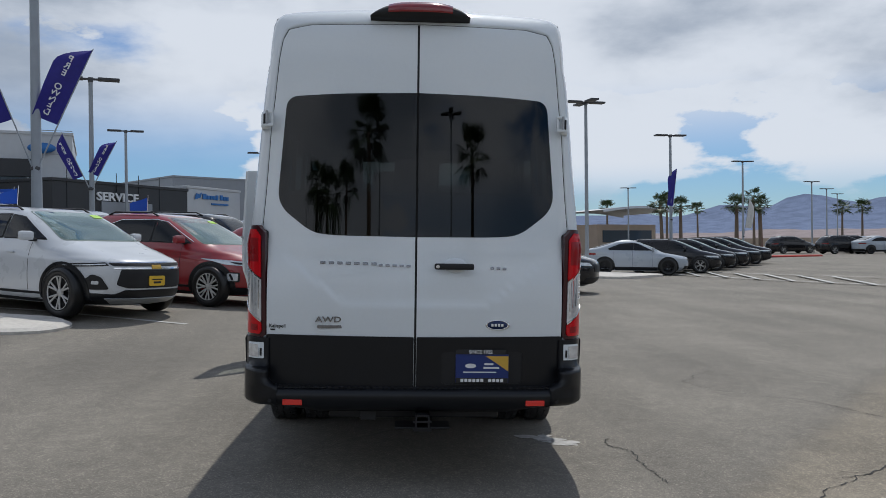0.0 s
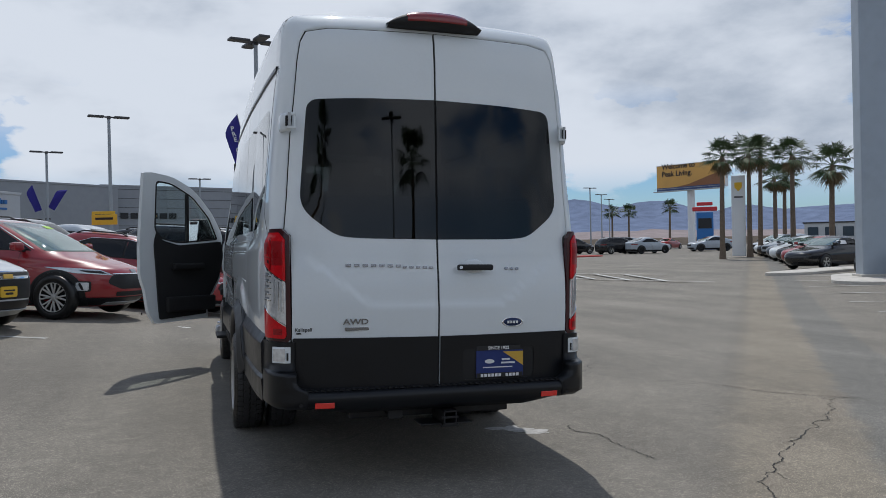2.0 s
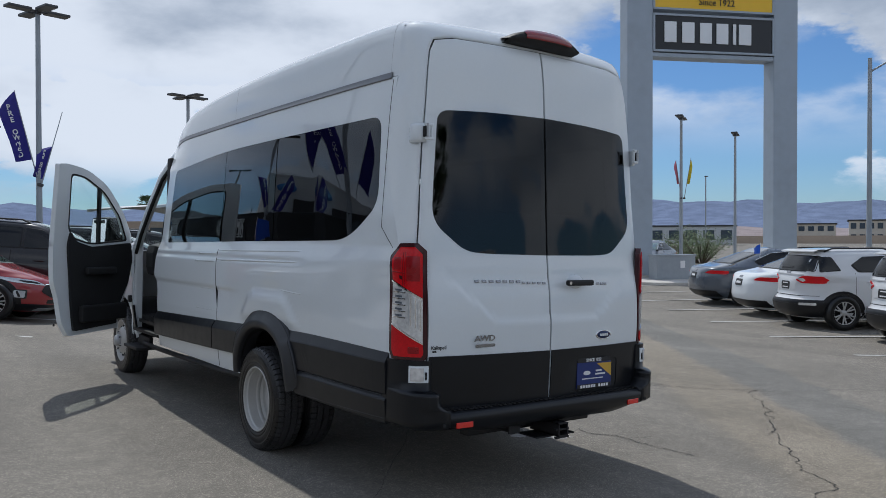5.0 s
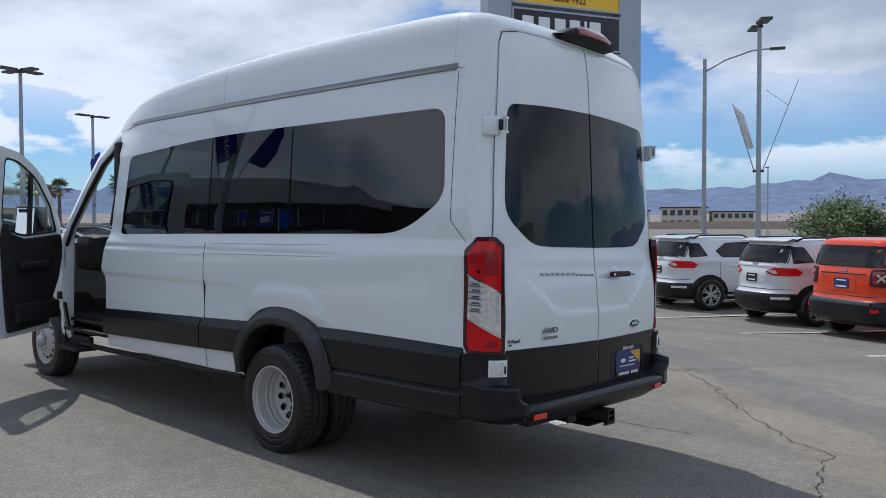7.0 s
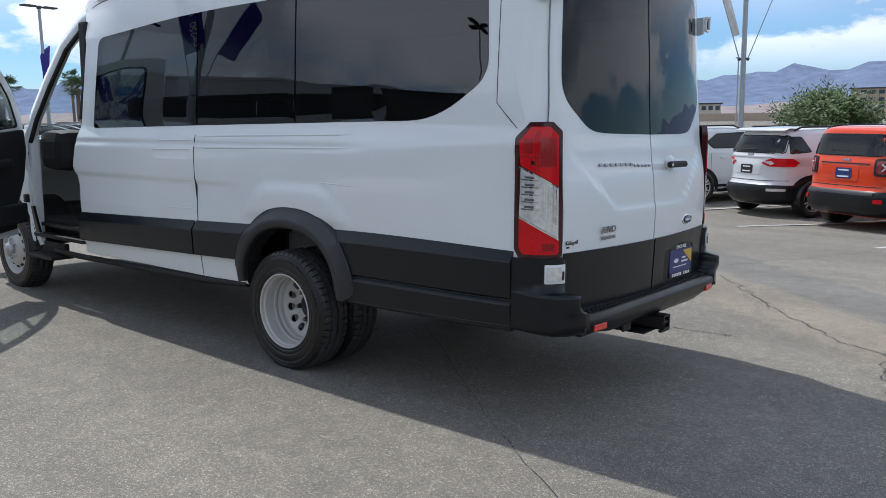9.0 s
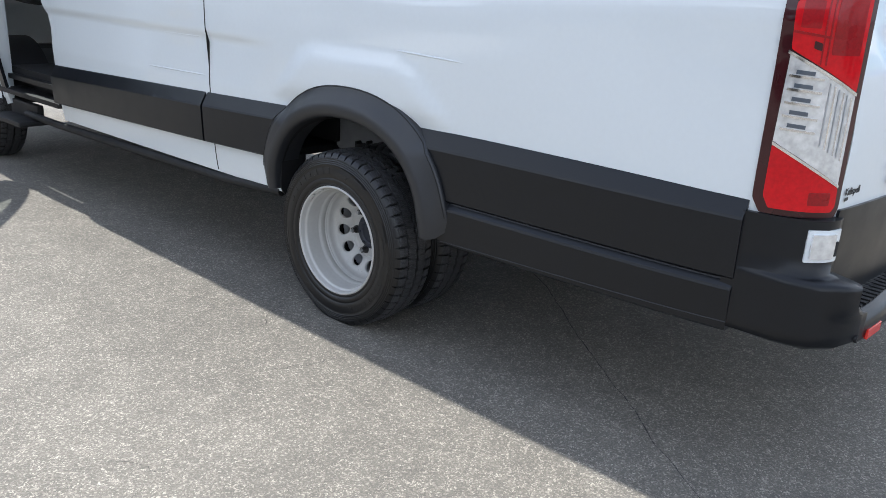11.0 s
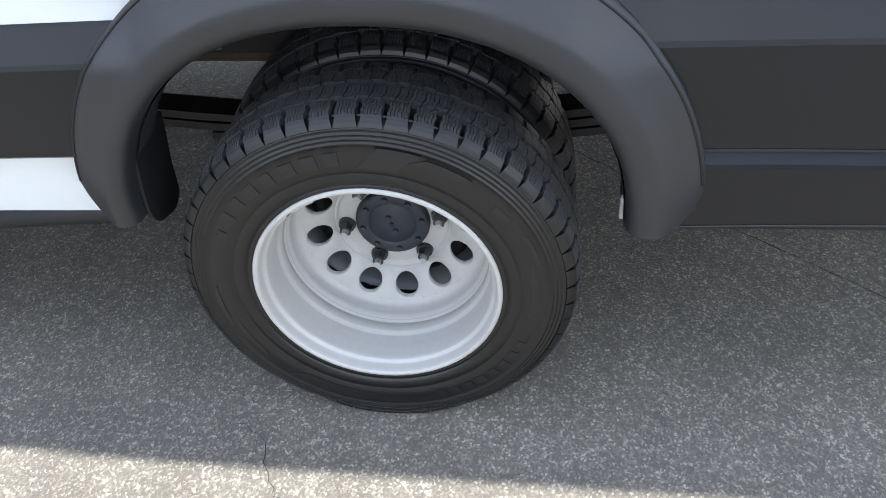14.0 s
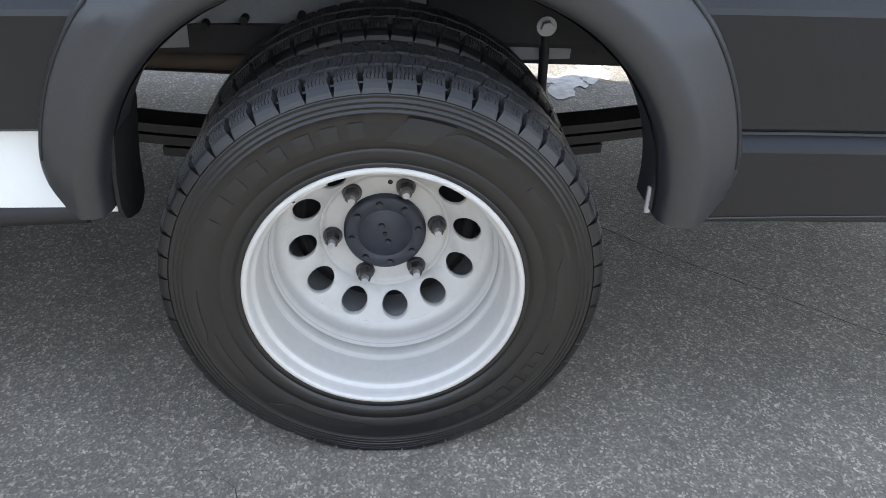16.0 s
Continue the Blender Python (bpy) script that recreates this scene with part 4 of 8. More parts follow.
for k in range(4):
    bars.box((0.422 + 0.018 * k, rear_y(0.45, 0.885) - 0.0125, 0.885), (0.012, 0.002, 0.014))
part("badge_bar", bars, INK, oval)
sticker = part("dealer_sticker", letters("Kalispell", 0.028, 0.0004, 0.0004), BLACK_INK, VAN, "small black dealer sticker")
sticker.matrix_basis = Matrix.Translation((-0.752, rear_y(-0.752, 0.868) - 0.002, 0.866)) @ pose(0, 0, 0, 90, 0, -7)
part("sticker_bar", Shape().box((-0.775, rear_y(-0.775, 0.845) - 0.0012, 0.846), (0.03, 0.001, 0.009)), BLACK_INK, VAN)

# tail lamps wrapping the corner
for sgn in (-1, 1):
    def wrap(u, z, s=sgn):
        """u: 0 at the door, 1 at the side."""
        xi, yi = 0.815 + 0.012 * clamp((z - 0.8) / 0.6, 0, 1), 0.020 + 0.012 * (z - 0.8)
        xo, yo = half_width(0.205, z) + 0.002, 0.200
        p0, p1, p2 = Vector((s * xi, yi, z)), Vector((s * (xo - 0.004), yi + 0.035, z)), Vector((s * xo, yo, z))
        return p0 * (1 - u) ** 2 + p1 * 2 * u * (1 - u) + p2 * u * u
    body = rounded([(0.0, 0.825), (0.06, 0.803), (0.92, 0.803), (1.0, 0.84), (1.0, 1.345), (0.74, 1.413), (0.24, 1.415), (0.0, 1.375)], 0.014, 2)
    tail = part("tail_lamp", panel(body, [], 0.04, wrap, 0.03, (sgn, -1, 0), 0.004), LENS_RIM, VAN, "tall red and clear tail lamp")
    lens_up = [(0.11, 1.128), (0.88, 1.222), (0.90, 1.330), (0.70, 1.392), (0.30, 1.393), (0.11, 1.355)]
    lens_low = [(0.10, 0.835), (0.15, 0.820), (0.84, 0.820), (0.90, 0.850), (0.90, 0.985), (0.11, 0.885)]
    part("tail_lens", panel(rounded(lens_up, 0.012, 2), [], 0.035, wrap, 0.006, (sgn, -1, 0), 0.010), LENS_RED, tail)
    part("tail_lens", panel(rounded(lens_low, 0.010, 2), [], 0.035, wrap, 0.006, (sgn, -1, 0), 0.010), LENS_RED, tail)
    part("reversing_lens", panel([(0.11, 0.893), (0.90, 0.993), (0.88, 1.214), (0.11, 1.120)], [], 0.03, wrap, 0.006, (sgn, -1, 0), 0.009), LENS_CLEAR, tail, "clear reversing lens")
    # cells behind the lenses
    for u0, u1, z0, z1 in ((0.64, 0.83, 1.275, 1.338), (0.17, 0.50, 1.215, 1.345), (0.20, 0.46, 0.838, 0.872)):
        part("lens_cell", panel(rounded([(u0, z0), (u1, z0), (u1, z1), (u0, z1)], 0.008, 2), [], 0.03, wrap, 0.003, (sgn, -1, 0), 0.0112), LENS_CELL, tail)
    for uu in (0.53, 0.585):
        part("lens_rib", panel([(uu, 1.19), (uu + 0.015, 1.19), (uu + 0.015, 1.365), (uu, 1.365)], [], 0.04, wrap, 0.003, (sgn, -1, 0), 0.0125), LENS_CELL, tail)
    part("lens_spot", panel(rounded([(0.60, 1.222), (0.68, 1.228), (0.68, 1.246), (0.60, 1.240)], 0.006, 2), [], 0.03, wrap, 0.003, (sgn, -1, 0), 0.0125), LENS_RIM, tail)
    part("lens_fold", panel([(0.52, 1.252), (0.88, 1.262), (0.88, 1.268), (0.52, 1.258)], [], 0.04, wrap, 0.003, (sgn, -1, 0), 0.0125), LENS_CELL, tail)
    for k in range(5):
        zz = 1.020 + 0.033 * k
        part("lens_bar", panel([(0.52, zz), (0.86, zz + 0.004), (0.86, zz + 0.010), (0.52, zz + 0.006)], [], 0.04, wrap, 0.004, (sgn, -1, 0), 0.012), CHROME, tail)
        part("lens_shade", panel([(0.62, zz + 0.010), (0.80, zz + 0.012), (0.80, zz + 0.022), (0.62, zz + 0.020)], [], 0.04, wrap, 0.004, (sgn, -1, 0), 0.0105), SLATE, tail)
    for k in range(6):
        uu = 0.16 + 0.055 * k
        part("lens_bar", panel([(uu, 0.935 + 0.13 * uu), (uu + 0.016, 0.935 + 0.13 * uu), (uu + 0.016, 1.095 + 0.12 * uu), (uu, 1.095 + 0.12 * uu)], [], 0.04, wrap, 0.004, (sgn, -1, 0), 0.0115), DULL if k % 2 else CHROME, tail)
    for z0, z1 in ((0.884, 0.984), (1.118, 1.212)):
        part("lens_rim", panel([(0.11, z0), (0.90, z1), (0.90, z1 + 0.008), (0.11, z0 + 0.008)], [], 0.05, wrap, 0.004, (sgn, -1, 0), 0.012), CHROME, tail)

# bumper with step, end caps, reflectors
def bumper_row(x, prof):
    c = 0.10 * max(0.0, abs(x) - 0.55) ** 2 * 4
    return [(x, y + c, z) for y, z in prof]


bump = Shape()
rows = []
for i in range(45):
    x = -0.738 + 1.476 * i / 44
    lowz = 0.412 + 0.034 * clamp((abs(x) - 0.50) / 0.238, 0, 1)
    rows.append(bumper_row(x, [(0.10, 0.545), (-0.030, 0.545), (-0.085, 0.535), (-0.105, 0.520), (-0.108, 0.500), (-0.100, 0.455), (-0.070, lowz + 0.006), (-0.02, lowz), (0.10, lowz)]))
bump.grid(rows)
for r in (rows[0], rows[-1]):
    bump.add(r, [tuple(range(len(r)))])
part("rear_bumper", bump, CLAD, VAN, "black plastic step bumper")
tread = Shape()
for i in range(44):
    tread.box((-0.725 + 1.45 * i / 43, -0.045 + 0.4 * max(0.0, abs(-0.725 + 1.45 * i / 43) - 0.55) ** 2, 0.5435), (0.018, 0.06, 0.005))
part("step_tread", tread, TRIM, VAN)
for sgn in (-1, 1):
    rows = []
    for z in (0.410, 0.418, 0.44, 0.48, 0.52, 0.545, 0.552, 0.562, 0.578, 0.60, 0.622, 0.634, 0.640, 0.645, 0.650, 0.70, 0.76, 0.796, 0.801):
        foot = 0.545 - (0.545 - z) * 0.72 if z < 0.545 else z
        low = clamp((0.650 - z) / 0.014, 0, 1)
        tuck_in = 0.022 * clamp((0.44 - z) / 0.03, 0, 1)
        xi = 0.738 + 0.057 * clamp((z - 0.546) / 0.036, 0, 1) ** 0.5
        high = [(0.795, 0.06), (0.797, 0.002), (0.83, 0.0), (0.87, 0.012), (0.905, 0.045), (0.932, 0.11), (0.951, 0.205), (0.951, 0.24)]
        deep = [(xi, 0.03), (xi, -0.094 + 0.3 * (xi - 0.738)), (xi + 0.035, -0.088), (0.862, -0.062), (0.912, -0.010), (0.938, 0.07), (0.951, 0.205), (0.951, 0.24)]
        row = []
        for (xh, yh), (xd, yd) in zip(high, deep):
            x, y = xh + (xd - xh) * low, yh + (yd - yh) * low
            row.append((sgn * (x - tuck_in), y + tuck_in, foot + 0.6 * tuck_in * clamp(y / 0.2, 0, 1)))
        rows.append(row)
    cap = Shape()
    cap.grid(rows)
    cap.add([rows[-1][k] for k in range(8)], [tuple(range(8))])
    part("cap_screw", Shape().rod((sgn * 0.775, -0.080, 0.475), (sgn * 0.775, -0.092, 0.475), 0.011, 0.010, 14), TRIM, VAN)
    part("bumper_end", cap, CLAD, VAN)
    def bend(u, z, s=sgn):
        return Vector((s * (0.822 + 0.085 * u), 0.003 + 0.05 * u * u, z))
    boxp = part("corner_marker", panel(rounded([(0.0, 0.690), (1.0, 0.690), (1.0, 0.777), (0.0, 0.777)], 0.012), [], 0.05, bend, 0.02, (0, -1, 0), 0.008), WHITE, VAN, "white plastic corner marker block")
    part("marker_face", panel(rounded([(0.30, 0.700), (0.92, 0.700), (0.92, 0.767), (0.30, 0.767)], 0.02), [], 0.05, bend, 0.006, (0, -1, 0), 0.014), LENS_CLEAR, boxp)
    part("marker_slot", panel([(0.12, 0.705), (0.22, 0.705), (0.22, 0.745), (0.12, 0.745)], [], 0.05, bend, 0.006, (0, -1, 0), 0.012), TRIM, boxp)
    part("reflector", Shape().box((sgn * 0.652, -0.104 + 0.4 * 0.1 ** 2, 0.470), (0.104, 0.010, 0.030), pose(0, 0, 0, 0, 0, sgn * 4), 0.003), REFLEX, VAN, "red rear reflector")

# tow hitch below the bumper
hitch = part("tow_hitch", Shape().box((0.0, 0.14, 0.385), (0.95, 0.075, 0.075), None, 0.008), FRAME, VAN, "black receiver hitch")
rec = Shape()
for dx, dz, sx, sz in ((-0.034, 0, 0.008, 0.076), (0.034, 0, 0.008, 0.076), (0, 0.034, 0.076, 0.008), (0, -0.034, 0.076, 0.008)):
    rec.box((0.045 + dx, 0.00, 0.37 + dz), (sx, 0.24, sz))
part("receiver_tube", rec, FRAME, hitch)
part("receiver_collar", Shape().box((0.045, -0.105, 0.37), (0.10, 0.02, 0.012), None, 0.002).box((0.045, -0.105, 0.325), (0.10, 0.02, 0.012), None, 0.002), FRAME, hitch)
part("socket", Shape().rod((-0.25, -0.03, 0.395), (-0.25, 0.10, 0.395), 0.034, 0.034, 20).box((-0.25, -0.032, 0.397), (0.085, 0.012, 0.066), None, 0.01), TRIM, hitch, "round trailer socket")
part("safety_plate", Shape().box((0.045, 0.02, 0.325), (0.30, 0.16, 0.008), None, 0.002), FRAME, hitch)

# high-mounted brake lamp
pod = Shape()
rows = []
for i in range(25):
    t = i / 24
    x = -0.270 + 0.555 * t
    e = 1 - abs(2 * t - 1) ** 3.0
    rows.append([(x, 0.19, 2.600 + 0.01 * e), (x, 0.115 - 0.02 * e, 2.596 + 0.064 * e), (x, 0.075 - 0.035 * e, 2.592 + 0.062 * e), (x, 0.055 - 0.045 * e, 2.586 + 0.03 * e), (x, 0.075 - 0.03 * e, 2.578 - 0.012 * e), (x, 0.16, 2.566)])
pod.grid(rows)
pod_ob = part("brake_lamp_pod", pod, TRIM, VAN, "black high brake lamp pod")
lens = Shape()
rows = []
for i in range(15):
    t = i / 14
    x = -0.170 + 0.355 * t
    e = 1 - abs(2 * clamp((x + 0.270) / 0.555, 0, 1) - 1) ** 3.0
    rows.append([(x, 0.117 - 0.02 * e, 2.599 + 0.064 * e), (x, 0.074 - 0.035 * e, 2.596 + 0.062 * e), (x, 0.051 - 0.045 * e, 2.590 + 0.03 * e), (x, 0.056 - 0.042 * e, 2.586 + 0.012 * e)])
lens.grid(rows)
part("brake_lens", lens, LENS_DARK, pod_ob, "red brake lens")


# wheels
def settle(s):
    """Flattens the tyre where it stands on the ground."""
    s.v = [(x + (0.010 * clamp((0.03 - z) / 0.04, 0, 1) * (1 if x > 0 else -1)), y, max(z, 0.0015)) for x, y, z in s.v]
    return s


def tyre_profile():
    """Radius and height over the tyre's middle plane, from the outer bead round to the inner one."""
    half = [(0.212, 0.092), (0.220, 0.0985), (0.226, 0.1005), (0.2265, 0.0995), (0.2285, 0.0995), (0.229, 0.1015), (0.248, 0.1045), (0.2495, 0.1030), (0.252, 0.1030), (0.2535, 0.1050), (0.270, 0.1055), (0.288, 0.1045), (0.302, 0.1012), (0.3026, 0.1026), (0.3044, 0.1022), (0.3050, 0.1004),
            (0.3090, 0.0994), (0.3096, 0.1006), (0.3114, 0.1000), (0.3120, 0.0984), (0.3160, 0.0972), (0.3166, 0.0984), (0.3184, 0.0976), (0.3190, 0.0960), (0.3230, 0.0948), (0.3236, 0.0956), (0.3262, 0.0940), (0.330, 0.087), (0.335, 0.079), (0.3375, 0.066)]
    groove = [(0.338, 0.046), (0.338, 0.0)]
    return half + groove + [(r, -z) for r, z in reversed(half + groove[:-1])]


def tread_blocks(m, n=54):
    """Four ribs of thin blocks, cut across by fine bent sipes, with wider slits between the outer blocks."""
    s = Shape()
    step = 2 * math.pi / n

    def slab(a0, a1, path):
        """One block between two angles; path gives (top radius, height, bend)."""
        pts, k = [], len(path)
        for r, z, bend in path:
            for rr, a in ((0.331, a0 + bend), (r, a0 + bend), (r, a1 + bend), (0.331, a1 + bend)):
                pts.append(m @ Vector((rr * math.cos(a), rr * math.sin(a), z)))
        fs = [(4 * i + j, 4 * i + j + 1, 4 * i + j + 5, 4 * i + j + 4) for i in range(k - 1) for j in range(3)]
        s.add(pts, fs + [(3, 2, 1, 0), (4 * k - 4, 4 * k - 3, 4 * k - 2, 4 * k - 1)])
    for k in range(n):
        for sg in (1, -1):
            a0 = step * (k + (0.25 if sg < 0 else 0))
            for q in range(6):
                b0, b1 = a0 + step * 0.79 * q / 6, a0 + step * 0.79 * (q + 0.86) / 6
                slab(b0, b1, [(0.3505, sg * 0.049, 0.0), (0.3500, sg * 0.058, 0.006), (0.3490, sg * 0.066, -0.001), (0.3475, sg * 0.074, 0.006), (0.3440, sg * 0.0825, 0.003)])
            for q in range(6):
                jog = 0.0042 if q < 3 else 0.0
                b0, b1 = a0 + step * q / 6, a0 + step * (q + (0.90 if q % 3 < 2 else 0.72)) / 6
                slab(b0, b1, [(0.3525, sg * (0.0035 + jog), 0.0), (0.3524, sg * 0.015, 0.010), (0.3520, sg * 0.027, 0.006), (0.3515, sg * (0.0405 + jog), 0.020)])
    return s


def shoulder(m, sg, n=54):
    """The tyre's rounded edge under the outer blocks, notched by slits that narrow towards the sidewall."""
    step = 2 * math.pi / n
    stations = [(0.336, 0.0815, 1.0), (0.3438, 0.0828, 1.0), (0.3400, 0.0868, 0.90), (0.3340, 0.0912, 0.55), (0.3275, 0.0945, 0.22), (0.3262, 0.0925, 0.0)]
    rows = []
    for k in range(n):
        a0 = step * (k + (0.25 if sg < 0 else 0)) + 0.003
        for f, sunk in ((0.0, 0), (0.26, 0), (0.52, 0), (0.770, 0), (0.785, 1), (0.972, 1), (0.985, 0)):
            row = []
            for r, z, open_by in stations:
                g = f if f < 0.7 else 0.88 + (f - 0.88) * open_by
                d = 0.010 * sunk * (1 if open_by > 0.05 else 0)
                a = a0 + step * g
                row.append(m @ Vector(((r - d * 0.6) * math.cos(a), (r - d * 0.6) * math.sin(a), sg * (z - d))))
            rows.append(row)
    s = Shape()
    s.grid(rows + [rows[0]], False)
    return s


def sidewall_patch(m, a0, a1, r0, r1, slant=4.0, lift=0.0008):
    """A thin raised field that follows the sidewall, with slanting ends; angles in degrees."""
    face = smooth_table([(0.248, 0.1045), (0.2535, 0.1050), (0.270, 0.1055), (0.288, 0.1045), (0.302, 0.1010)])
    rows = []
    steps = max(3, int(abs(a1 - a0) / 2))
    for i in range(steps + 1):
        row = []
        for j, r in enumerate((r0, r0, (r0 + r1) / 2, r1, r1)):
            a = radians(a0 + (a1 - a0) * i / steps + slant * (r - r0) / (r1 - r0))
            row.append(m @ Vector((r * math.cos(a), r * math.sin(a), curve_at(face, r) + (lift if 0 < j < 4 else -0.001))))
        rows.append(row)
    s = Shape()
    s.grid(rows, False)
    s.add(rows[0], [tuple(range(4, -1, -1))])
    s.add(rows[-1], [tuple(range(5))])
    return s


def van_wheel(name, m, dish, label):
    """m: the wheel's middle plane with z to the outside. dish: height of the disc's middle over that plane."""
    w = part(name, settle(Shape().lathe(tyre_profile(), m, 96)), RUBBER, VAN, label)
    part("tread", settle(tread_blocks(m)), TREAD, w)
    for edge in (1, -1):
        part("shoulder", settle(shoulder(m, edge)), RUBBER, w)
    # moulded words become plain raised bars, with slanting fields between them
    for k, wd in enumerate((4.2, 4.6, 4.2, 4.4, 4.2, 5.0, 5.0, 4.4)):
        part("sidewall_bar", sidewall_patch(m, 66 - 7.9 * k, 66 - 7.9 * k - wd, 0.268 if k else 0.270, 0.291 if k else 0.285, 0.0, 0.0011), RAISED, w)
    for k in range(8):
        part("sidewall_bar", sidewall_patch(m, 200 + 6.2 * k, 203.6 + 6.2 * k, 0.268, 0.286, 0.0, 0.0010), RAISED, w)
    for a0, a1, r0, r1, sl in ((1, -12, 0.262, 0.298, -7), (-16, -31, 0.283, 0.294, -5), (-47, -54, 0.276, 0.286, 0), (-61, -74, 0.284, 0.292, -3), (-80, -100, 0.268, 0.280, 6), (88, 104, 0.284, 0.293, 5), (104, 124, 0.272, 0.281, 5), (146, 176, 0.264, 0.290, -8), (-108, -122, 0.282, 0.291, -4)):
        part("sidewall_field", sidewall_patch(m, a0, a1, r0, r1, sl), RAISED, w)
    # pressed rim: flange, bead ledge, stepped well, then the cone of the disc
    prof = [(0.219, 0.088), (0.2195, 0.097), (0.2165, 0.1015), (0.2115, 0.1015), (0.2090, 0.097), (0.2080, 0.088), (0.2065, 0.082), (0.2055, 0.079), (0.2015, 0.077), (0.1998, 0.074), (0.1992, 0.068), (0.1978, 0.040), (0.1968, 0.018), (0.1962, 0.014), (0.1925, 0.010), (0.1912, 0.006), (0.1900, -0.010), (0.1920, -0.0125), (0.1925, -0.0145), (0.1922, -0.0165), (0.1890, -0.0185), (0.1886, -0.0205), (0.1882, -0.0225), (0.1855, -0.0245), (0.1848, -0.036), (0.1822, dish + 0.057), (0.1785, dish + 0.048), (0.1700, dish + 0.044)]
    rim = part("rim", Shape().lathe([(0.204, -0.09), (0.212, -0.094), (0.219, -0.090)], m, 72).lathe(prof, m, 96), STEEL, w, "silver painted steel rim")
    disc = Shape()
    holes, n = 12, 20
    step = 2 * math.pi / holes
    ring_o, ring_i, rc, rh = 0.170, 0.113, 0.1430, 0.0232
    cone = lambda r: dish + 0.006 + 0.038 * clamp((r - ring_i) / (ring_o - ring_i), 0, 1) ** 0.65
    for k in range(holes):
        c = radians(8.0) + step * k
        turns = sorted([2 * math.pi * j / n for j in range(n)] + [w % (2 * math.pi) for k in (1, -1) for w in (k * math.atan2(step / 2 * rc, ring_o - rc), k * math.atan2(step / 2 * rc, ring_i - rc))])
        for b0, b1 in zip(turns, turns[1:] + [turns[0]]):
            q = []
            for b in (b0, b1):
                du, dv = math.cos(b), math.sin(b)
                lim = min(((ring_o - rc) / du if du > 1e-6 else (ring_i - rc) / du if du < -1e-6 else 9), (step / 2 * rc) / abs(dv) if abs(dv) > 1e-6 else 9)
                q.append((*[(math.hypot(rc + g * du, g * dv), math.atan2(g * dv, rc + g * du)) for g in (rh, rh + 0.0020)], (rc + du * lim, dv * lim / rc)))
            ring = [q[0][1], q[1][1], q[1][2], q[0][2]]
            lip = [q[0][0], q[1][0]]
            at = lambda r, a, dz=0.0: m @ Vector((r * math.cos(c + a), r * math.sin(c + a), cone(r) + dz))
            pts = [at(*e) for e in ring]
            disc.add(pts, [(0, 3, 2, 1)], True)
            edge = [at(e[0], e[1], -0.0012) for e in lip]
            disc.add([pts[0], pts[1], edge[1], edge[0]], [(0, 1, 2, 3)], True)
            low = [at(e[0], e[1], -0.010) for e in lip]
            disc.add([edge[0], edge[1], low[1], low[0]], [(0, 1, 2, 3)], True)
    disc.lathe([(0.1135, 0.006), (0.111, 0.0065), (0.108, 0.0035), (0.1055, 0.001), (0.102, 0.0), (0.06, 0.0), (0.0, 0.0)], m @ Matrix.Translation((0, 0, dish)), 72)
    part("disc", disc.welded(), STEEL, rim)
    up = m @ Matrix.Translation((0, 0, dish))
    hub = part("hub_cap", Shape().lathe([(0.0, 0.0150), (0.044, 0.0150), (0.0455, 0.0125), (0.047, 0.0125), (0.0485, 0.0155), (0.066, 0.0150), (0.0705, 0.0125), (0.0720, 0.008), (0.0725, 0.0)], up, 56), HUB, w, "dark blue-grey hub cap")
    for k in range(8):
        a = radians(10) + 2 * math.pi * k / 8
        part("hub_bolt", Shape().rod(up @ Vector((0.0585 * math.cos(a), 0.0585 * math.sin(a), 0.012)), up @ Vector((0.0585 * math.cos(a), 0.0585 * math.sin(a), 0.0205)), 0.0065, 0.0055, 10), HUB, hub)
    for k in range(2):
        a = radians(20) + math.pi * k
        part("hub_bolt", Shape().rod(up @ Vector((0.017 * math.cos(a), 0.017 * math.sin(a), 0.014)), up @ Vector((0.017 * math.cos(a), 0.017 * math.sin(a), 0.0195)), 0.006, 0.005, 10), HUB, hub)
    part("hub_vent", Shape().rod(up @ Vector((0, 0, 0.014)), up @ Vector((0, 0, 0.0175)), 0.004, 0.004, 10), SEAL, hub)
    ax = (m.to_3x3() @ Vector((0, 0, 1))).normalized()
    for k in range(6):
        a = radians(38.0) + 2 * math.pi * k / 6
        c = up @ Vector((0.0925 * math.cos(a), 0.0925 * math.sin(a), 0.0))
        nut = part("lug_nut", Shape().rod(c, c + ax * 0.007, 0.0175, 0.0160, 20).rod(c + ax * 0.007, c + ax * 0.024, 0.0130, 0.0122, 6, True, False), NUT, w, "dark wheel nut")
        part("stud", Shape().rod(c + ax * 0.024, c + ax * 0.036, 0.0068, 0.0060, 12), DULL, nut, "bright stud end")
    part("disc_hole", Shape().rod(up @ Vector((0.094, -0.008, 0.0002)), up @ Vector((0.094, -0.008, 0.001)), 0.0045, 0.0045, 12), SEAL, rim)
    part("valve", Shape().rod(m @ Vector((0.12, 0.105, dish + 0.02)), m @ Vector((0.13, 0.115, dish + 0.04)), 0.004), TRIM, w)
    part("brake_disc", Shape().lathe([(0.168, dish - 0.060), (0.168, dish - 0.040), (0.152, dish - 0.038), (0.150, dish - 0.042), (0.140, dish - 0.042), (0.138, dish - 0.036), (0.090, dish - 0.034)], m, 64), FRAME, w, "dark brake disc behind the wheel")
    # balance weights clipped on the flange
    for a0, a1 in ((49, 40), (36, 24)):
        s = Shape()
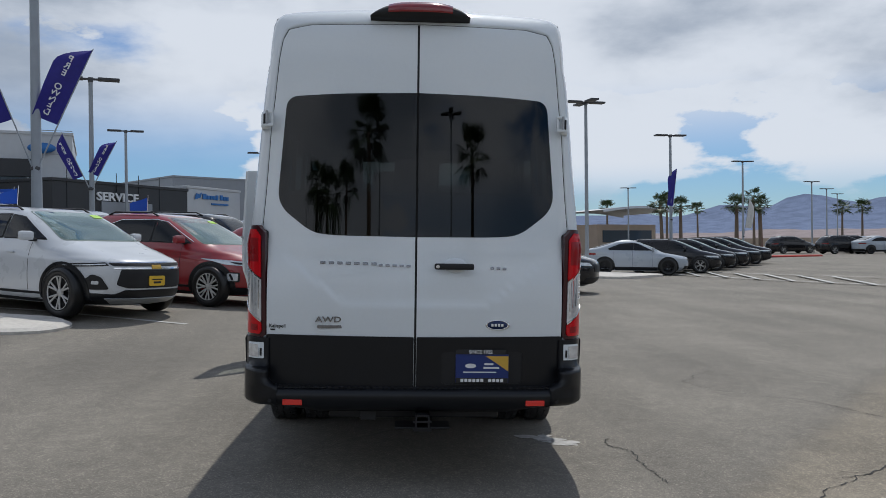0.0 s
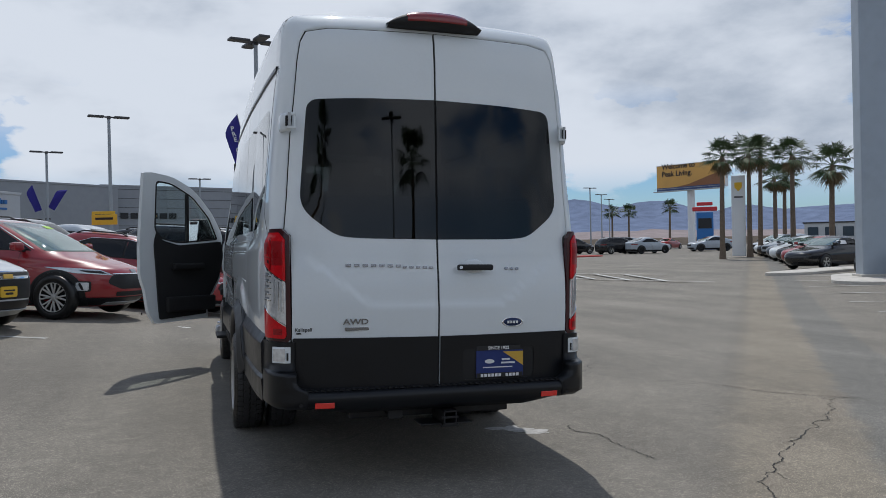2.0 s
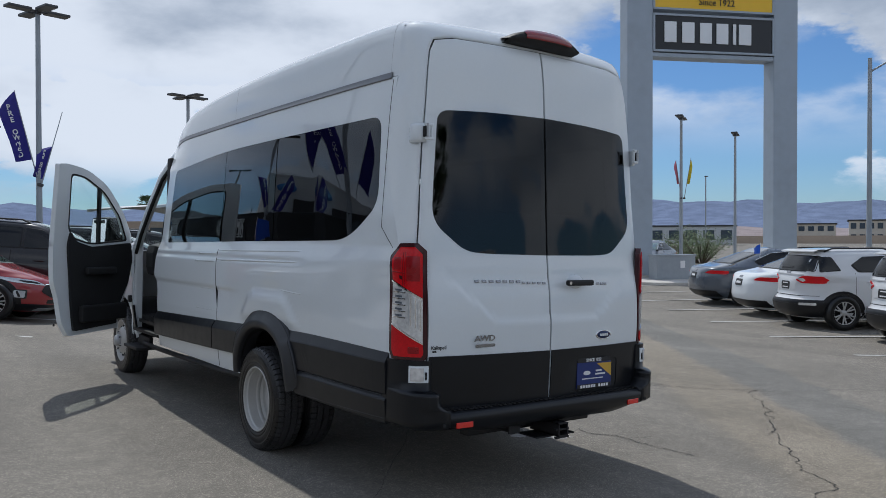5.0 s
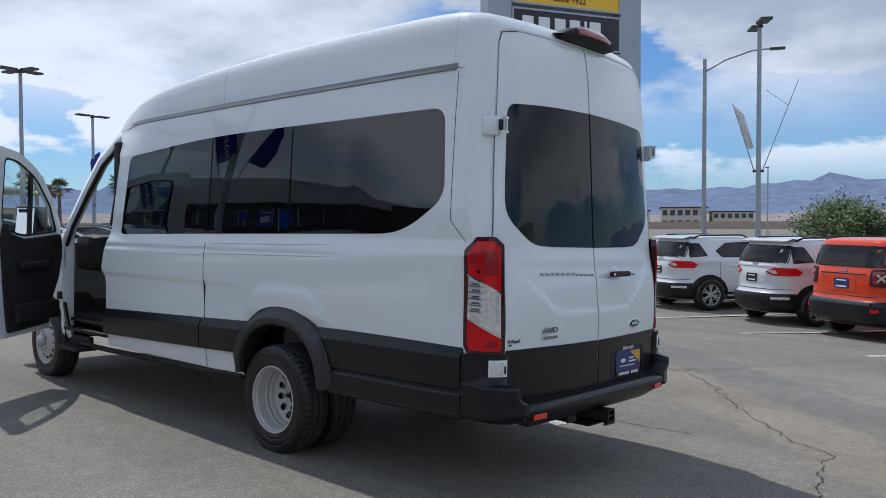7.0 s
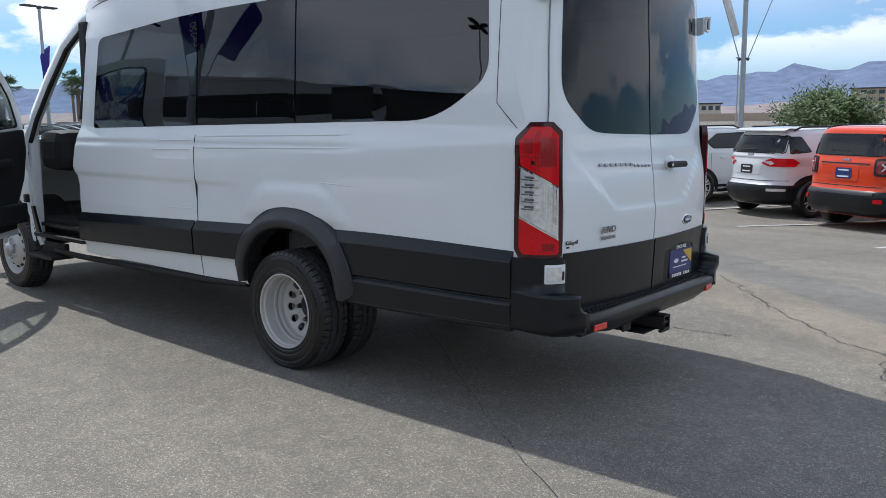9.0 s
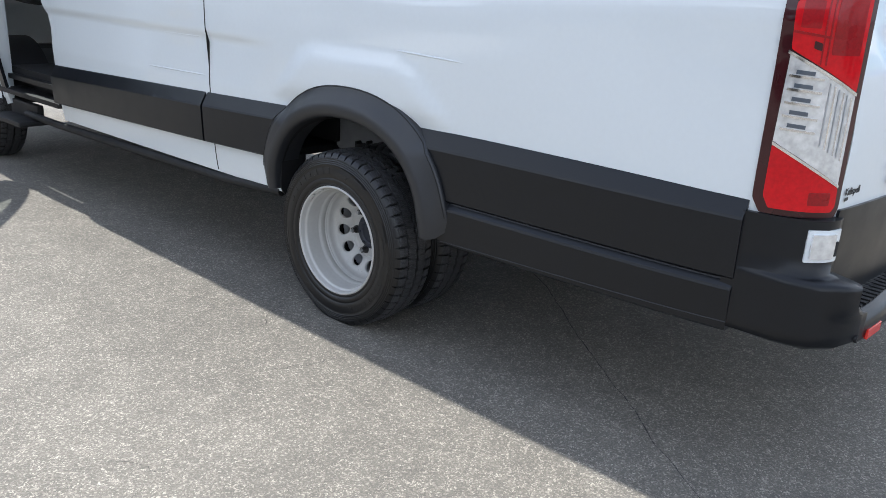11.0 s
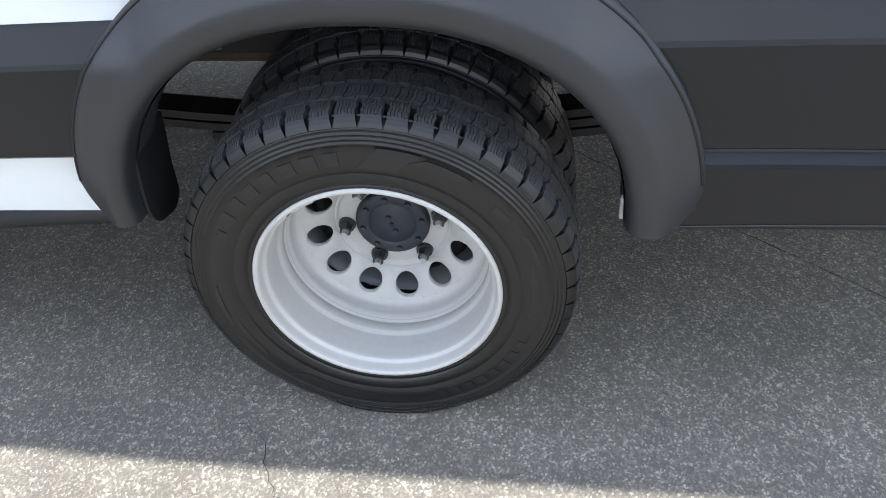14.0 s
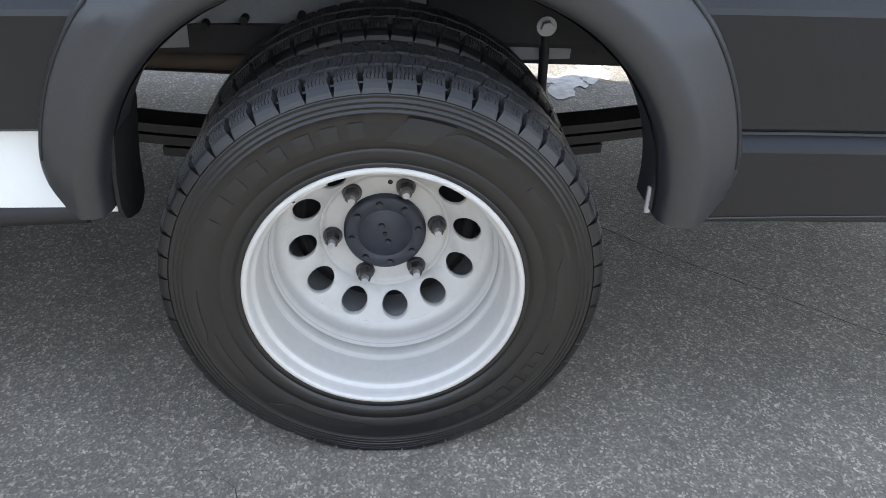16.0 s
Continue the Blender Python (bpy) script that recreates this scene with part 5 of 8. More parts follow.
        s.grid([[m @ Vector((r * math.cos(radians(a)), r * math.sin(radians(a)), z)) for r, z in ((0.2085, 0.084), (0.2045, 0.085), (0.2035, 0.091), (0.2065, 0.0965), (0.2095, 0.097))] for a in [a0 + (a1 - a0) * i / 8 for i in range(9)]])
        part("balance_weight", s, STEEL, w)
    return w


def wheel_pose(x, y, z, sgn):
    return Matrix.Translation((x, y, z)) @ Matrix.Rotation(radians(90) * sgn, 4, "Y")


for sgn in (-1, 1):
    van_wheel("rear_wheel", wheel_pose(sgn * 0.930, WHEEL_Y, WHEEL_Z, sgn), -0.104, "dual rear wheel with deep silver rim")
    m = wheel_pose(sgn * 0.695, WHEEL_Y, WHEEL_Z, sgn)
    w = part("inner_wheel", settle(Shape().lathe(tyre_profile(), m, 72)), RUBBER, VAN, "inner dual tyre")
    part("tread", settle(tread_blocks(m)), TREAD, w)
    for edge in (1, -1):
        part("shoulder", settle(shoulder(m, edge)), RUBBER, w)
    part("rim", Shape().lathe([(0.219, 0.097), (0.206, 0.09), (0.199, 0.05), (0.199, 0.03), (0.194, 0.026), (0.192, 0.0), (0.187, -0.004), (0.18, -0.09), (0.0, -0.09)], m, 48), DULL, w)
    m = wheel_pose(sgn * 0.872, FRONT_Y, WHEEL_Z, sgn) @ Matrix.Rotation(radians(0), 4, "Z")
    w = part("front_wheel", settle(Shape().lathe(tyre_profile(), m, 72)), RUBBER, VAN, "front wheel with bulging silver disc")
    part("tread", settle(tread_blocks(m)), TREAD, w)
    for edge in (1, -1):
        part("shoulder", settle(shoulder(m, edge)), RUBBER, w)
    rim = part("rim", Shape().lathe([(0.219, 0.088), (0.2195, 0.099), (0.212, 0.100), (0.205, 0.090), (0.198, 0.06), (0.186, 0.045), (0.165, 0.055), (0.13, 0.098), (0.105, 0.112), (0.075, 0.114), (0.0, 0.114)], m, 60), STEEL, w, "silver painted steel rim")
    part("hub_cap", Shape().lathe([(0.0, 0.165), (0.05, 0.160), (0.062, 0.14), (0.064, 0.112)], m, 32), DULL, w)
    for k in range(12):
        a = 2 * math.pi * k / 12
        part("rim_hole", Shape().rod(m @ Vector((0.148 * math.cos(a), 0.148 * math.sin(a), 0.060)), m @ Vector((0.148 * math.cos(a), 0.148 * math.sin(a), 0.081)), 0.017, 0.017, 14), SEAL, rim)
    for k in range(6):
        a = 2 * math.pi * k / 6
        c, ax = m @ Vector((0.0845 * math.cos(a), 0.0845 * math.sin(a), 0.112)), Vector((sgn, 0, 0))
        part("lug_nut", Shape().rod(c, c + ax * 0.03, 0.0125, 0.011, 6, True, False), CHROME, w)

# chassis seen through the wheel arch: rails, axle, springs, dampers, exhaust
for sgn in (-1, 1):
    part("frame_rail", Shape().box((sgn * 0.505, 2.6, 0.567), (0.06, 5.0, 0.040), None, 0.006), FRAME, VAN)
    spring = Shape()
    for k in range(3):
        rows = []
        for i in range(13):
            y = WHEEL_Y - 0.66 + 1.32 * i / 12
            if k and abs(y - WHEEL_Y) > 0.70 - 0.10 * k:
                continue
            z = 0.395 - 0.024 * k + 0.045 * ((y - WHEEL_Y) / 0.6) ** 2 - 0.03 * (y - WHEEL_Y)
            rows.append([(sgn * 0.53 + dx, y, z + dz) for dx, dz in ((-0.035, 0.009), (0.035, 0.009), (0.035, -0.009), (-0.035, -0.009))])
        spring.grid(rows, False, True)
    part("leaf_spring", spring, FRAME, VAN, "black leaf spring")
    # brown exhaust-like pipe, added below the rail on both sides
    part("exhaust_like_pipe", Shape().tube([(sgn * 0.50, 1.78, 0.53), (sgn * 0.50, 2.0, 0.527), (sgn * 0.49, 2.6, 0.525), (sgn * 0.45, 3.4, 0.525)], 0.020, 10), surface("rust_brown", (0.10, 0.075, 0.055), 0.7, 0.3, 0.3, 20.0), VAN)
    part("spring_shackle", Shape().box((sgn * 0.53, 1.06, 0.48), (0.08, 0.03, 0.12), None, 0.006), FRAME, VAN)
    wall = part("inner_arch_wall", panel(rounded([(1.27, 0.582), (2.20, 0.582), (2.20, 0.70), (2.0, 0.84), (1.45, 0.84), (1.27, 0.70)], 0.03, 3), [], 0.08, lambda y, z, s=sgn: Vector((s * (0.60 + 0.02 * math.sin(9 * y)), y, z)), 0.006, (sgn, 0, 0)), DIM_ARCH, VAN, "inner arch sheet in dimmed grey body colour")
    for yy, zz in ((2.06, 0.628), (1.99, 0.640), (1.89, 0.648), (1.36, 0.61), (1.40, 0.70)):
        part("sheet_hole", Shape().rod((sgn * 0.600, yy, zz), (sgn * 0.626, yy, zz), 0.0075, 0.0075, 12), SEAL, wall)
    part("damper_washer", Shape().rod((sgn * 0.60, 1.455, 0.652), (sgn * 0.640, 1.455, 0.652), 0.018, 0.018, 20), DULL, VAN)
    part("damper_bolt", Shape().rod((sgn * 0.640, 1.455, 0.652), (sgn * 0.655, 1.455, 0.652), 0.012, 0.012, 6, True, False), DULL, VAN)
    part("stay_rod", Shape().rod((sgn * 0.635, 1.455, 0.635), (sgn * 0.60, 1.435, 0.34), 0.009), FRAME, VAN)
part("rear_axle", Shape().rod((-0.80, WHEEL_Y, WHEEL_Z), (0.80, WHEEL_Y, WHEEL_Z), 0.05, 0.05, 20).lathe([(0.0, 0.17), (0.09, 0.15), (0.15, 0.06), (0.16, 0.0), (0.15, -0.06), (0.09, -0.15), (0.0, -0.17)], Matrix.Translation((0, WHEEL_Y, WHEEL_Z)) @ pose(0, 0, 0, 90), 24), FRAME, VAN)
part("exhaust_pipe", Shape().tube([(0.25, 4.4, 0.44), (0.27, 2.6, 0.46), (0.34, 2.3, 0.50), (0.36, 1.2, 0.50), (0.42, 0.25, 0.44)], 0.032, 10), DULL, VAN)
part("drive_shaft", Shape().rod((0, 1.9, 0.36), (0, 4.6, 0.42), 0.045, 0.045, 14), FRAME, VAN)
part("spare_carrier", Shape().box((0.0, 0.62, 0.50), (0.72, 0.70, 0.06), None, 0.03), FRAME, VAN)
floor = Shape()
floor.box((0, 3.35, 0.60), (1.20, 6.0, 0.05), None, 0.0).box((0, 3.9, 0.585), (1.80, 3.4, 0.03)).box((0, 0.7, 0.60), (1.76, 1.1, 0.03))
part("floor_pan", floor, FRAME, VAN)
# side step tube and front step
for sgn in (-1, 1):
    part("sill_rail", Shape().tube([(sgn * 0.925, 2.20, 0.425), (sgn * 0.94, 2.6, 0.405), (sgn * 0.94, 4.3, 0.385), (sgn * 0.93, 4.75, 0.385)], 0.022, 10), TRIM, VAN)
    part("cab_step", Shape().box((sgn * 0.955, 4.82, 0.345), (0.19, 0.46, 0.030), None, 0.012).box((sgn * 0.90, 4.82, 0.40), (0.04, 0.40, 0.10), None, 0.01), TRIM, VAN)

# cab: front wings, bonnet, windscreen, pillars, nose
for sgn in (-1, 1):
    wing_arch = [(FRONT_Y + 0.40 * math.cos(math.pi * i / 16), 0.40 + 0.40 * math.sin(math.pi * i / 16)) for i in range(17)]
    wing = [(6.40, 0.42)] + [(6.38, 0.9), (6.05, 1.22), (5.30, 1.36), (5.10, 1.38), (5.10, 0.95), (5.04, 0.60), (4.98, 0.42)] + sorted(wing_arch, key=lambda q: q[0])
    part("front_wing", panel(wing, [], 0.06, side(sgn), 0.03, (sgn, 0, 0)), WHITE, VAN)
    rows = []
    for i in range(21):
        a = math.pi * i / 20
        rows.append([(sgn * x, FRONT_Y + 0.40 * math.cos(a), 0.40 + 0.40 * math.sin(a)) for x in (0.95, 0.60)])
    lin = Shape()
    lin.grid(rows)
    part("wheel_liner", lin, TRIM, VAN)
    part("wing_trim", panel([(5.05, 0.52), (5.08, 0.74), (5.04, 0.74), (4.98, 0.52)], [], 0.05, side(sgn), 0.02, (sgn, 0, 0), 0.008), CLAD, VAN)
    pillar = Shape()
    pts = [(0.945, 5.12, 1.30), (0.93, 5.02, 1.48), (0.895, 4.82, 1.75), (0.855, 4.60, 2.02), (0.80, 4.38, 2.20), (0.79, 4.15, 2.28)]
    rows = []
    for i, (x, y, z) in enumerate(pts):
        rows.append([(sgn * (x + a), y + b, z + c) for a, b, c in ((0.0, -0.035, -0.03), (0.012, 0.0, 0.0), (-0.02, 0.07, 0.045), (-0.09, 0.06, 0.03), (-0.06, -0.03, -0.03))])
    pillar.grid(rows, True, True)
    part("screen_pillar", pillar, WHITE, VAN)
    seal = Shape()
    seal.tube([(sgn * (x - 0.008), y - 0.045, z - 0.035) for x, y, z in pts] + [(sgn * 0.86, 4.17, 2.02), (sgn * 0.93, 4.20, 1.45)], 0.018, 8)
    part("door_aperture_seal", seal, SEAL, VAN)
nose = Shape()
rows = []
for y, w, zt, zb in ((4.98, 0.80, 1.36, 1.2), (5.3, 0.86, 1.34, 0.9), (5.7, 0.84, 1.26, 0.7), (6.1, 0.76, 1.12, 0.5), (6.35, 0.66, 0.98, 0.42), (6.46, 0.50, 0.85, 0.40)):
    rows.append([(x, y + 0.10 * (1 - (x / max(w, 0.1)) ** 2) * (y > 6), zt - 0.06 * (abs(x) / w) ** 3) for x in [w * (k / 6 - 1) for k in range(13)]])
rows.append([(x * 0.98, 6.50 + 0.08 * (1 - (x / 0.5) ** 2), 0.40) for x in [0.5 * (k / 6 - 1) for k in range(13)]])
nose.grid(rows)
part("bonnet", nose, WHITE, VAN)
part("front_bumper", Shape().box((0, 6.36, 0.50), (1.70, 0.30, 0.30), None, 0.10), CLAD, VAN)
screen = Shape()
rows = []
for i in range(9):
    t = i / 8
    w = 0.885 - 0.115 * t
    rows.append([(x, 5.22 - 0.78 * t + 0.10 * (1 - (x / w) ** 2), 1.36 + 0.86 * t) for x in [w * (k / 6 - 1) for k in range(13)]])
screen.grid(rows)
part("windscreen", screen, CLEAR, VAN, "clear windscreen")
part("front_header", Shape().grid([[(x * s, y + 0.10 * (1 - (x / 0.8) ** 2), z) for x in [0.8 * (k / 6 - 1) for k in range(13)]] for s, y, z in ((0.97, 4.45, 2.20), (0.95, 4.40, 2.27), (0.86, 4.36, 2.36), (0.75, 4.30, 2.44))]), WHITE, VAN)
right_win = rounded([(4.95, 1.40), (4.60, 2.02), (4.15, 2.02), (4.20, 1.40)], 0.05)
part("door_window", panel(right_win, [], 0.06, side(1), 0.004, (1, 0, 0), 0.001), CLEAR, VAN, "clear front side window")

# cabin: dash, wheel, seats, inner door frame
part("dashboard", Shape().box((0, 5.02, 1.20), (1.64, 0.42, 0.34), None, 0.10).box((-0.40, 4.82, 1.28), (0.44, 0.16, 0.12), None, 0.05), CABIN, VAN)
sw = Shape()
c = Vector((-0.40, 4.62, 1.23))
mt = Matrix.Translation(c) @ pose(0, 0, 0, 55)
for k in range(32):
    a, b = 2 * math.pi * k / 32, 2 * math.pi * (k + 1) / 32
    sw.rod(mt @ Vector((0.19 * math.cos(a), 0.19 * math.sin(a), 0)), mt @ Vector((0.19 * math.cos(b), 0.19 * math.sin(b), 0)), 0.015, 0.015, 8, False)
for a in (0, math.pi, 1.5 * math.pi):
    sw.rod(mt @ Vector((0, 0, -0.02)), mt @ Vector((0.185 * math.cos(a), 0.185 * math.sin(a), 0)), 0.016, 0.014, 8)
sw.rod(mt @ Vector((0, 0, -0.03)), mt @ Vector((0, 0, 0.02)), 0.06, 0.05, 16)
part("steering_wheel", sw, CABIN, VAN)
part("cab_floor", Shape().box((0, 4.65, 0.62), (1.72, 1.0, 0.04)), CABIN, VAN)
part("inner_pillar_trim", Shape().box((-0.875, 4.20, 1.40), (0.04, 0.10, 1.55), None, 0.02), CABIN, VAN)
part("step_well", Shape().box((-0.87, 4.68, 0.50), (0.16, 0.84, 0.03), None, 0.006).box((-0.80, 4.68, 0.56), (0.02, 0.84, 0.12)), TRIM, VAN)
part("hinge_post", Shape().box((-0.905, 5.12, 0.92), (0.08, 0.12, 0.98), None, 0.02), WHITE, VAN)


def van_seat(x, y, wide):
    s = part("seat_cushion", Shape().box((x, y, 1.0), (wide, 0.46, 0.16), None, 0.05), SEATS, VAN)
    part("seat_pedestal", Shape().box((x, y, 0.77), (wide * 0.6, 0.34, 0.32), None, 0.01), CABIN, s)
    part("seat_back", Shape().box((x, y - 0.25, 1.33), (wide, 0.14, 0.60), pose(0, 0, 0, 10), 0.05), SEATS, s)
    n = 1 if wide < 0.6 else 2 if wide < 1.0 else 3
    for k in range(n):
        part("headrest", Shape().box((x + (k - (n - 1) / 2) * 0.44, y - 0.33, 1.72), (0.26, 0.10, 0.20), pose(0, 0, 0, 10), 0.04), SEATS, s)


for x in (-0.42, 0.42):
    van_seat(x, 4.25, 0.50)
for y in (3.2, 2.35, 1.5):
    van_seat(-0.38, y, 0.86)
    van_seat(0.58, y, 0.44)
van_seat(0.0, 0.62, 1.50)

# open front door, hung on the post at (-0.97, 5.15)
HINGE, SWING = Vector((-0.965, 5.15, 0.0)), Vector((-0.795, -0.607, 0.0)).normalized()
OUTW = Vector((0.607, -0.795, 0.0)).normalized() * -1


def door_in(u, z):
    bow = 0.055 * (1 - ((z - 1.15) / 0.75) ** 2 if z < 1.4 else 0.89 - (z - 1.4) * 1.1)
    return HINGE + SWING * u + OUTW * (bow - 0.02) + Vector((0, 0, z))


DOOR_EDGE = rounded([(0.02, 0.52), (0.93, 0.50), (1.00, 0.62), (1.03, 0.86), (1.08, 1.0), (1.09, 1.30), (1.075, 2.075), (0.98, 2.085), (0.72, 2.055), (0.44, 1.93), (0.18, 1.68), (0.03, 1.44)], [0.02, 0.03, 0.04, 0.05, 0.05, 0.03, 0.012, 0.02, 0.1, 0.1, 0.1, 0.06])
DOOR_EDGE = [q for p in DOOR_EDGE for q in (((0.06, 0.95), (0.25, 0.64), (0.25, 0.52)) if p[0] < 0.06 and p[1] < 0.56 else (p,))]
DOOR_EDGE = [p for i, p in enumerate(DOOR_EDGE) if p not in DOOR_EDGE[:i]]
DOOR_WIN = rounded([(0.09, 1.39), (0.62, 1.345), (0.86, 1.40), (0.925, 1.50), (0.93, 2.005), (0.74, 1.99), (0.46, 1.86), (0.22, 1.63)], [0.04, 0.1, 0.06, 0.04, 0.05, 0.08, 0.08, 0.06])
front_door = part("front_door", panel(DOOR_EDGE, [DOOR_WIN], 0.06, door_in, 0.05, OUTW), WHITE, VAN, "open white driver door")
part("door_window", panel(DOOR_WIN, [], 0.06, door_in, 0.004, OUTW, -0.022), CLEAR, front_door, "clear side window")
rim = [(0.52 + (u - 0.52) * 0.955, 1.68 + (z - 1.68) * 0.945) for u, z in DOOR_WIN]
part("window_frame", panel(DOOR_WIN, [rim], 0.05, door_in, 0.012, -OUTW, 0.048), SEAL, front_door)
part("window_divider", panel([(0.475, 1.36), (0.505, 1.36), (0.535, 1.895), (0.505, 1.885)], [], 0.05, door_in, 0.03, OUTW, -0.014), SEAL, front_door)
card = rounded([(0.29, 0.575), (0.88, 0.545), (0.90, 1.05), (0.93, 1.35), (0.90, 1.47), (0.84, 1.38), (0.62, 1.325), (0.06, 1.37), (0.03, 1.2), (0.09, 0.97), (0.29, 0.68)], [0.02, 0.03, 0.05, 0.05, 0.03, 0.05, 0.05, 0.03, 0.05, 0.03, 0.03])
part("door_card", panel(card, [], 0.06, lambda u, z: door_in(u, z) - OUTW * 0.052, 0.022, -OUTW, 0.022), CABIN, front_door, "black inner door trim")
part("arm_rest", Shape().box(door_in(0.52, 1.10) - OUTW * 0.10, (0.40, 0.06, 0.07), Matrix.Rotation(math.atan2(SWING.y, SWING.x), 4, "Z"), 0.02), CABIN, front_door)
part("door_pocket", Shape().box(door_in(0.50, 0.70) - OUTW * 0.10, (0.62, 0.06, 0.16), Matrix.Rotation(math.atan2(SWING.y, SWING.x), 4, "Z"), 0.02), CABIN, front_door)
part("door_lock", Shape().box(door_in(1.075, 1.17) - OUTW * 0.02, (0.012, 0.03, 0.07), Matrix.Rotation(math.atan2(SWING.y, SWING.x), 4, "Z"), 0.003).box(door_in(1.06, 0.62) - OUTW * 0.02, (0.012, 0.025, 0.025), None, 0.003), SEAL, front_door)
for z in (0.80, 1.16):
    part("door_hinge", Shape().box(HINGE + Vector((0.0, -0.02, z)), (0.06, 0.05, 0.07), None, 0.01), FRAME, front_door)
mir = part("door_mirror", Shape().box(door_in(0.17, 1.47) + OUTW * 0.15, (0.20, 0.21, 0.31), Matrix.Rotation(math.atan2(SWING.y, SWING.x), 4, "Z"), 0.045), CLAD, front_door, "black door mirror")
part("mirror_arm", Shape().rod(door_in(0.10, 1.42), door_in(0.15, 1.43) + OUTW * 0.12, 0.035, 0.03), CLAD, mir)
mface = Matrix.Rotation(math.atan2(SWING.y, SWING.x), 4, "Z")
part("mirror_glass", Shape().box(door_in(0.275, 1.47) + OUTW * 0.15, (0.012, 0.165, 0.26), mface @ Matrix.Rotation(radians(-7), 4, "Y"), 0.002), CHROME, mir, "mirror glass")
part("outer_handle", Shape().box(door_in(0.94, 1.16) + OUTW * 0.03, (0.20, 0.03, 0.035), mface, 0.01), CLAD, front_door)
part("door_cladding", panel([(0.27, 0.56), (0.90, 0.54), (0.92, 0.76), (0.20, 0.78)], [], 0.06, door_in, 0.01, OUTW, 0.008), CLAD, front_door)


# ---- parked cars ----
class Shell:
    """Sheet metal of one car, layer by layer: at each height how far it reaches ahead, behind and to the sides. Front towards +y, origin on the ground."""

    def __init__(self, rows, axles, wheel=0.36, nose=3.4, tail=4.2, cab=5.0, belt=1.10):
        self.ahead, self.behind, self.wide = (smooth_table([(r[0], r[k]) for r in rows], 3) for k in (1, 2, 3))
        self.low, self.h, self.wh = rows[0][0], rows[-1][0], max(r[3] for r in rows)
        self.axles, self.wheel, self.nose, self.tail, self.cab, self.belt = axles, wheel, nose, tail, cab, belt

    def layer(self, z):
        f, b, w = curve_at(self.ahead, z), curve_at(self.behind, z), curve_at(self.wide, z)
        k = clamp((z - self.belt + 0.16) / 0.22, 0, 1)
        return (f + b) / 2, (f - b) / 2, w, self.nose + (self.cab - self.nose) * k, self.tail + (self.cab - self.tail) * k

    def side(self, sgn):
        def place(y, z):
            c, ln, w, nf, nb = self.layer(z)
            n = nf if y > c else nb
            return Vector((sgn * w * (1 - clamp(abs(y - c) / ln, 0, 0.999) ** n) ** (1 / n), y, z))
        return place

    def end(self, sgn):
        def place(x, z):
            c, ln, w, nf, nb = self.layer(z)
            n = nf if sgn > 0 else nb
            return Vector((x, c + sgn * ln * (1 - clamp(abs(x) / w, 0, 0.999) ** n) ** (1 / n), z))
        return place

    def skin(self):
        s, n, rows = Shape(), 72, []
        zs = sorted({round(r[0], 4) for r in self.ahead})
        for z in zs:
            c, ln, w, nf, nb = self.layer(z)
            row = []
            for k in range(n):
                a = 2 * math.pi * k / n
                e = 2 / (nf if math.sin(a) > 0 else nb)
                row.append((w * math.copysign(abs(math.cos(a)) ** e, math.cos(a)), c + ln * math.copysign(abs(math.sin(a)) ** e, math.sin(a)), z))
            rows.append(row)
        s.grid(rows, True, True)
        s.add(rows[-1], [tuple(range(n))], True)
        s.add(rows[0], [tuple(range(n - 1, -1, -1))])
        return s


def road_wheel(shell, r, wide, sgn, y, parent, spokes, black=False):
    m = Matrix.Translation((sgn * (shell.wh - wide / 2 + 0.010), y, r)) @ Matrix.Rotation(radians(90) * sgn, 4, "Y")
    h, rr = wide / 2, r * 0.70
    w = part("wheel", Shape().lathe([(rr, h * 0.8), (rr + 0.02, h), (r * 0.93, h * 0.97), (r * 0.99, h * 0.72), (r, h * 0.4), (r, -h * 0.5), (r * 0.95, -h), (rr, -h)], m, 36), RUBBER, parent)
    rim = part("rim", Shape().lathe([(rr + 0.006, h * 0.86), (rr - 0.012, h * 0.92), (rr - 0.03, h * 0.6), (rr - 0.05, -h * 0.3), (0.0, -h * 0.35)], m, 36), TRIM, w)
    sp = Shape()
    for k in range(spokes):
        a = 2 * math.pi * k / spokes
        for da in (-0.17, 0.17):
            p0, p1 = m @ Vector((0.055 * math.cos(a), 0.055 * math.sin(a), h * 0.66)), m @ Vector(((rr - 0.012) * math.cos(a + da), (rr - 0.012) * math.sin(a + da), h * 0.84))
            sp.rod(p0, p1, 0.016, 0.015, 6)
    sp.lathe([(0.0, h * 0.78), (0.05, h * 0.76), (0.068, h * 0.5)], m, 16)
    sp.lathe([(rr - 0.002, h * 0.88), (rr - 0.016, h * 0.93), (rr - 0.026, h * 0.78)], m, 36)
    part("spokes", sp, CLAD if black else STEEL, rim, "" if black else "bright alloy spokes")


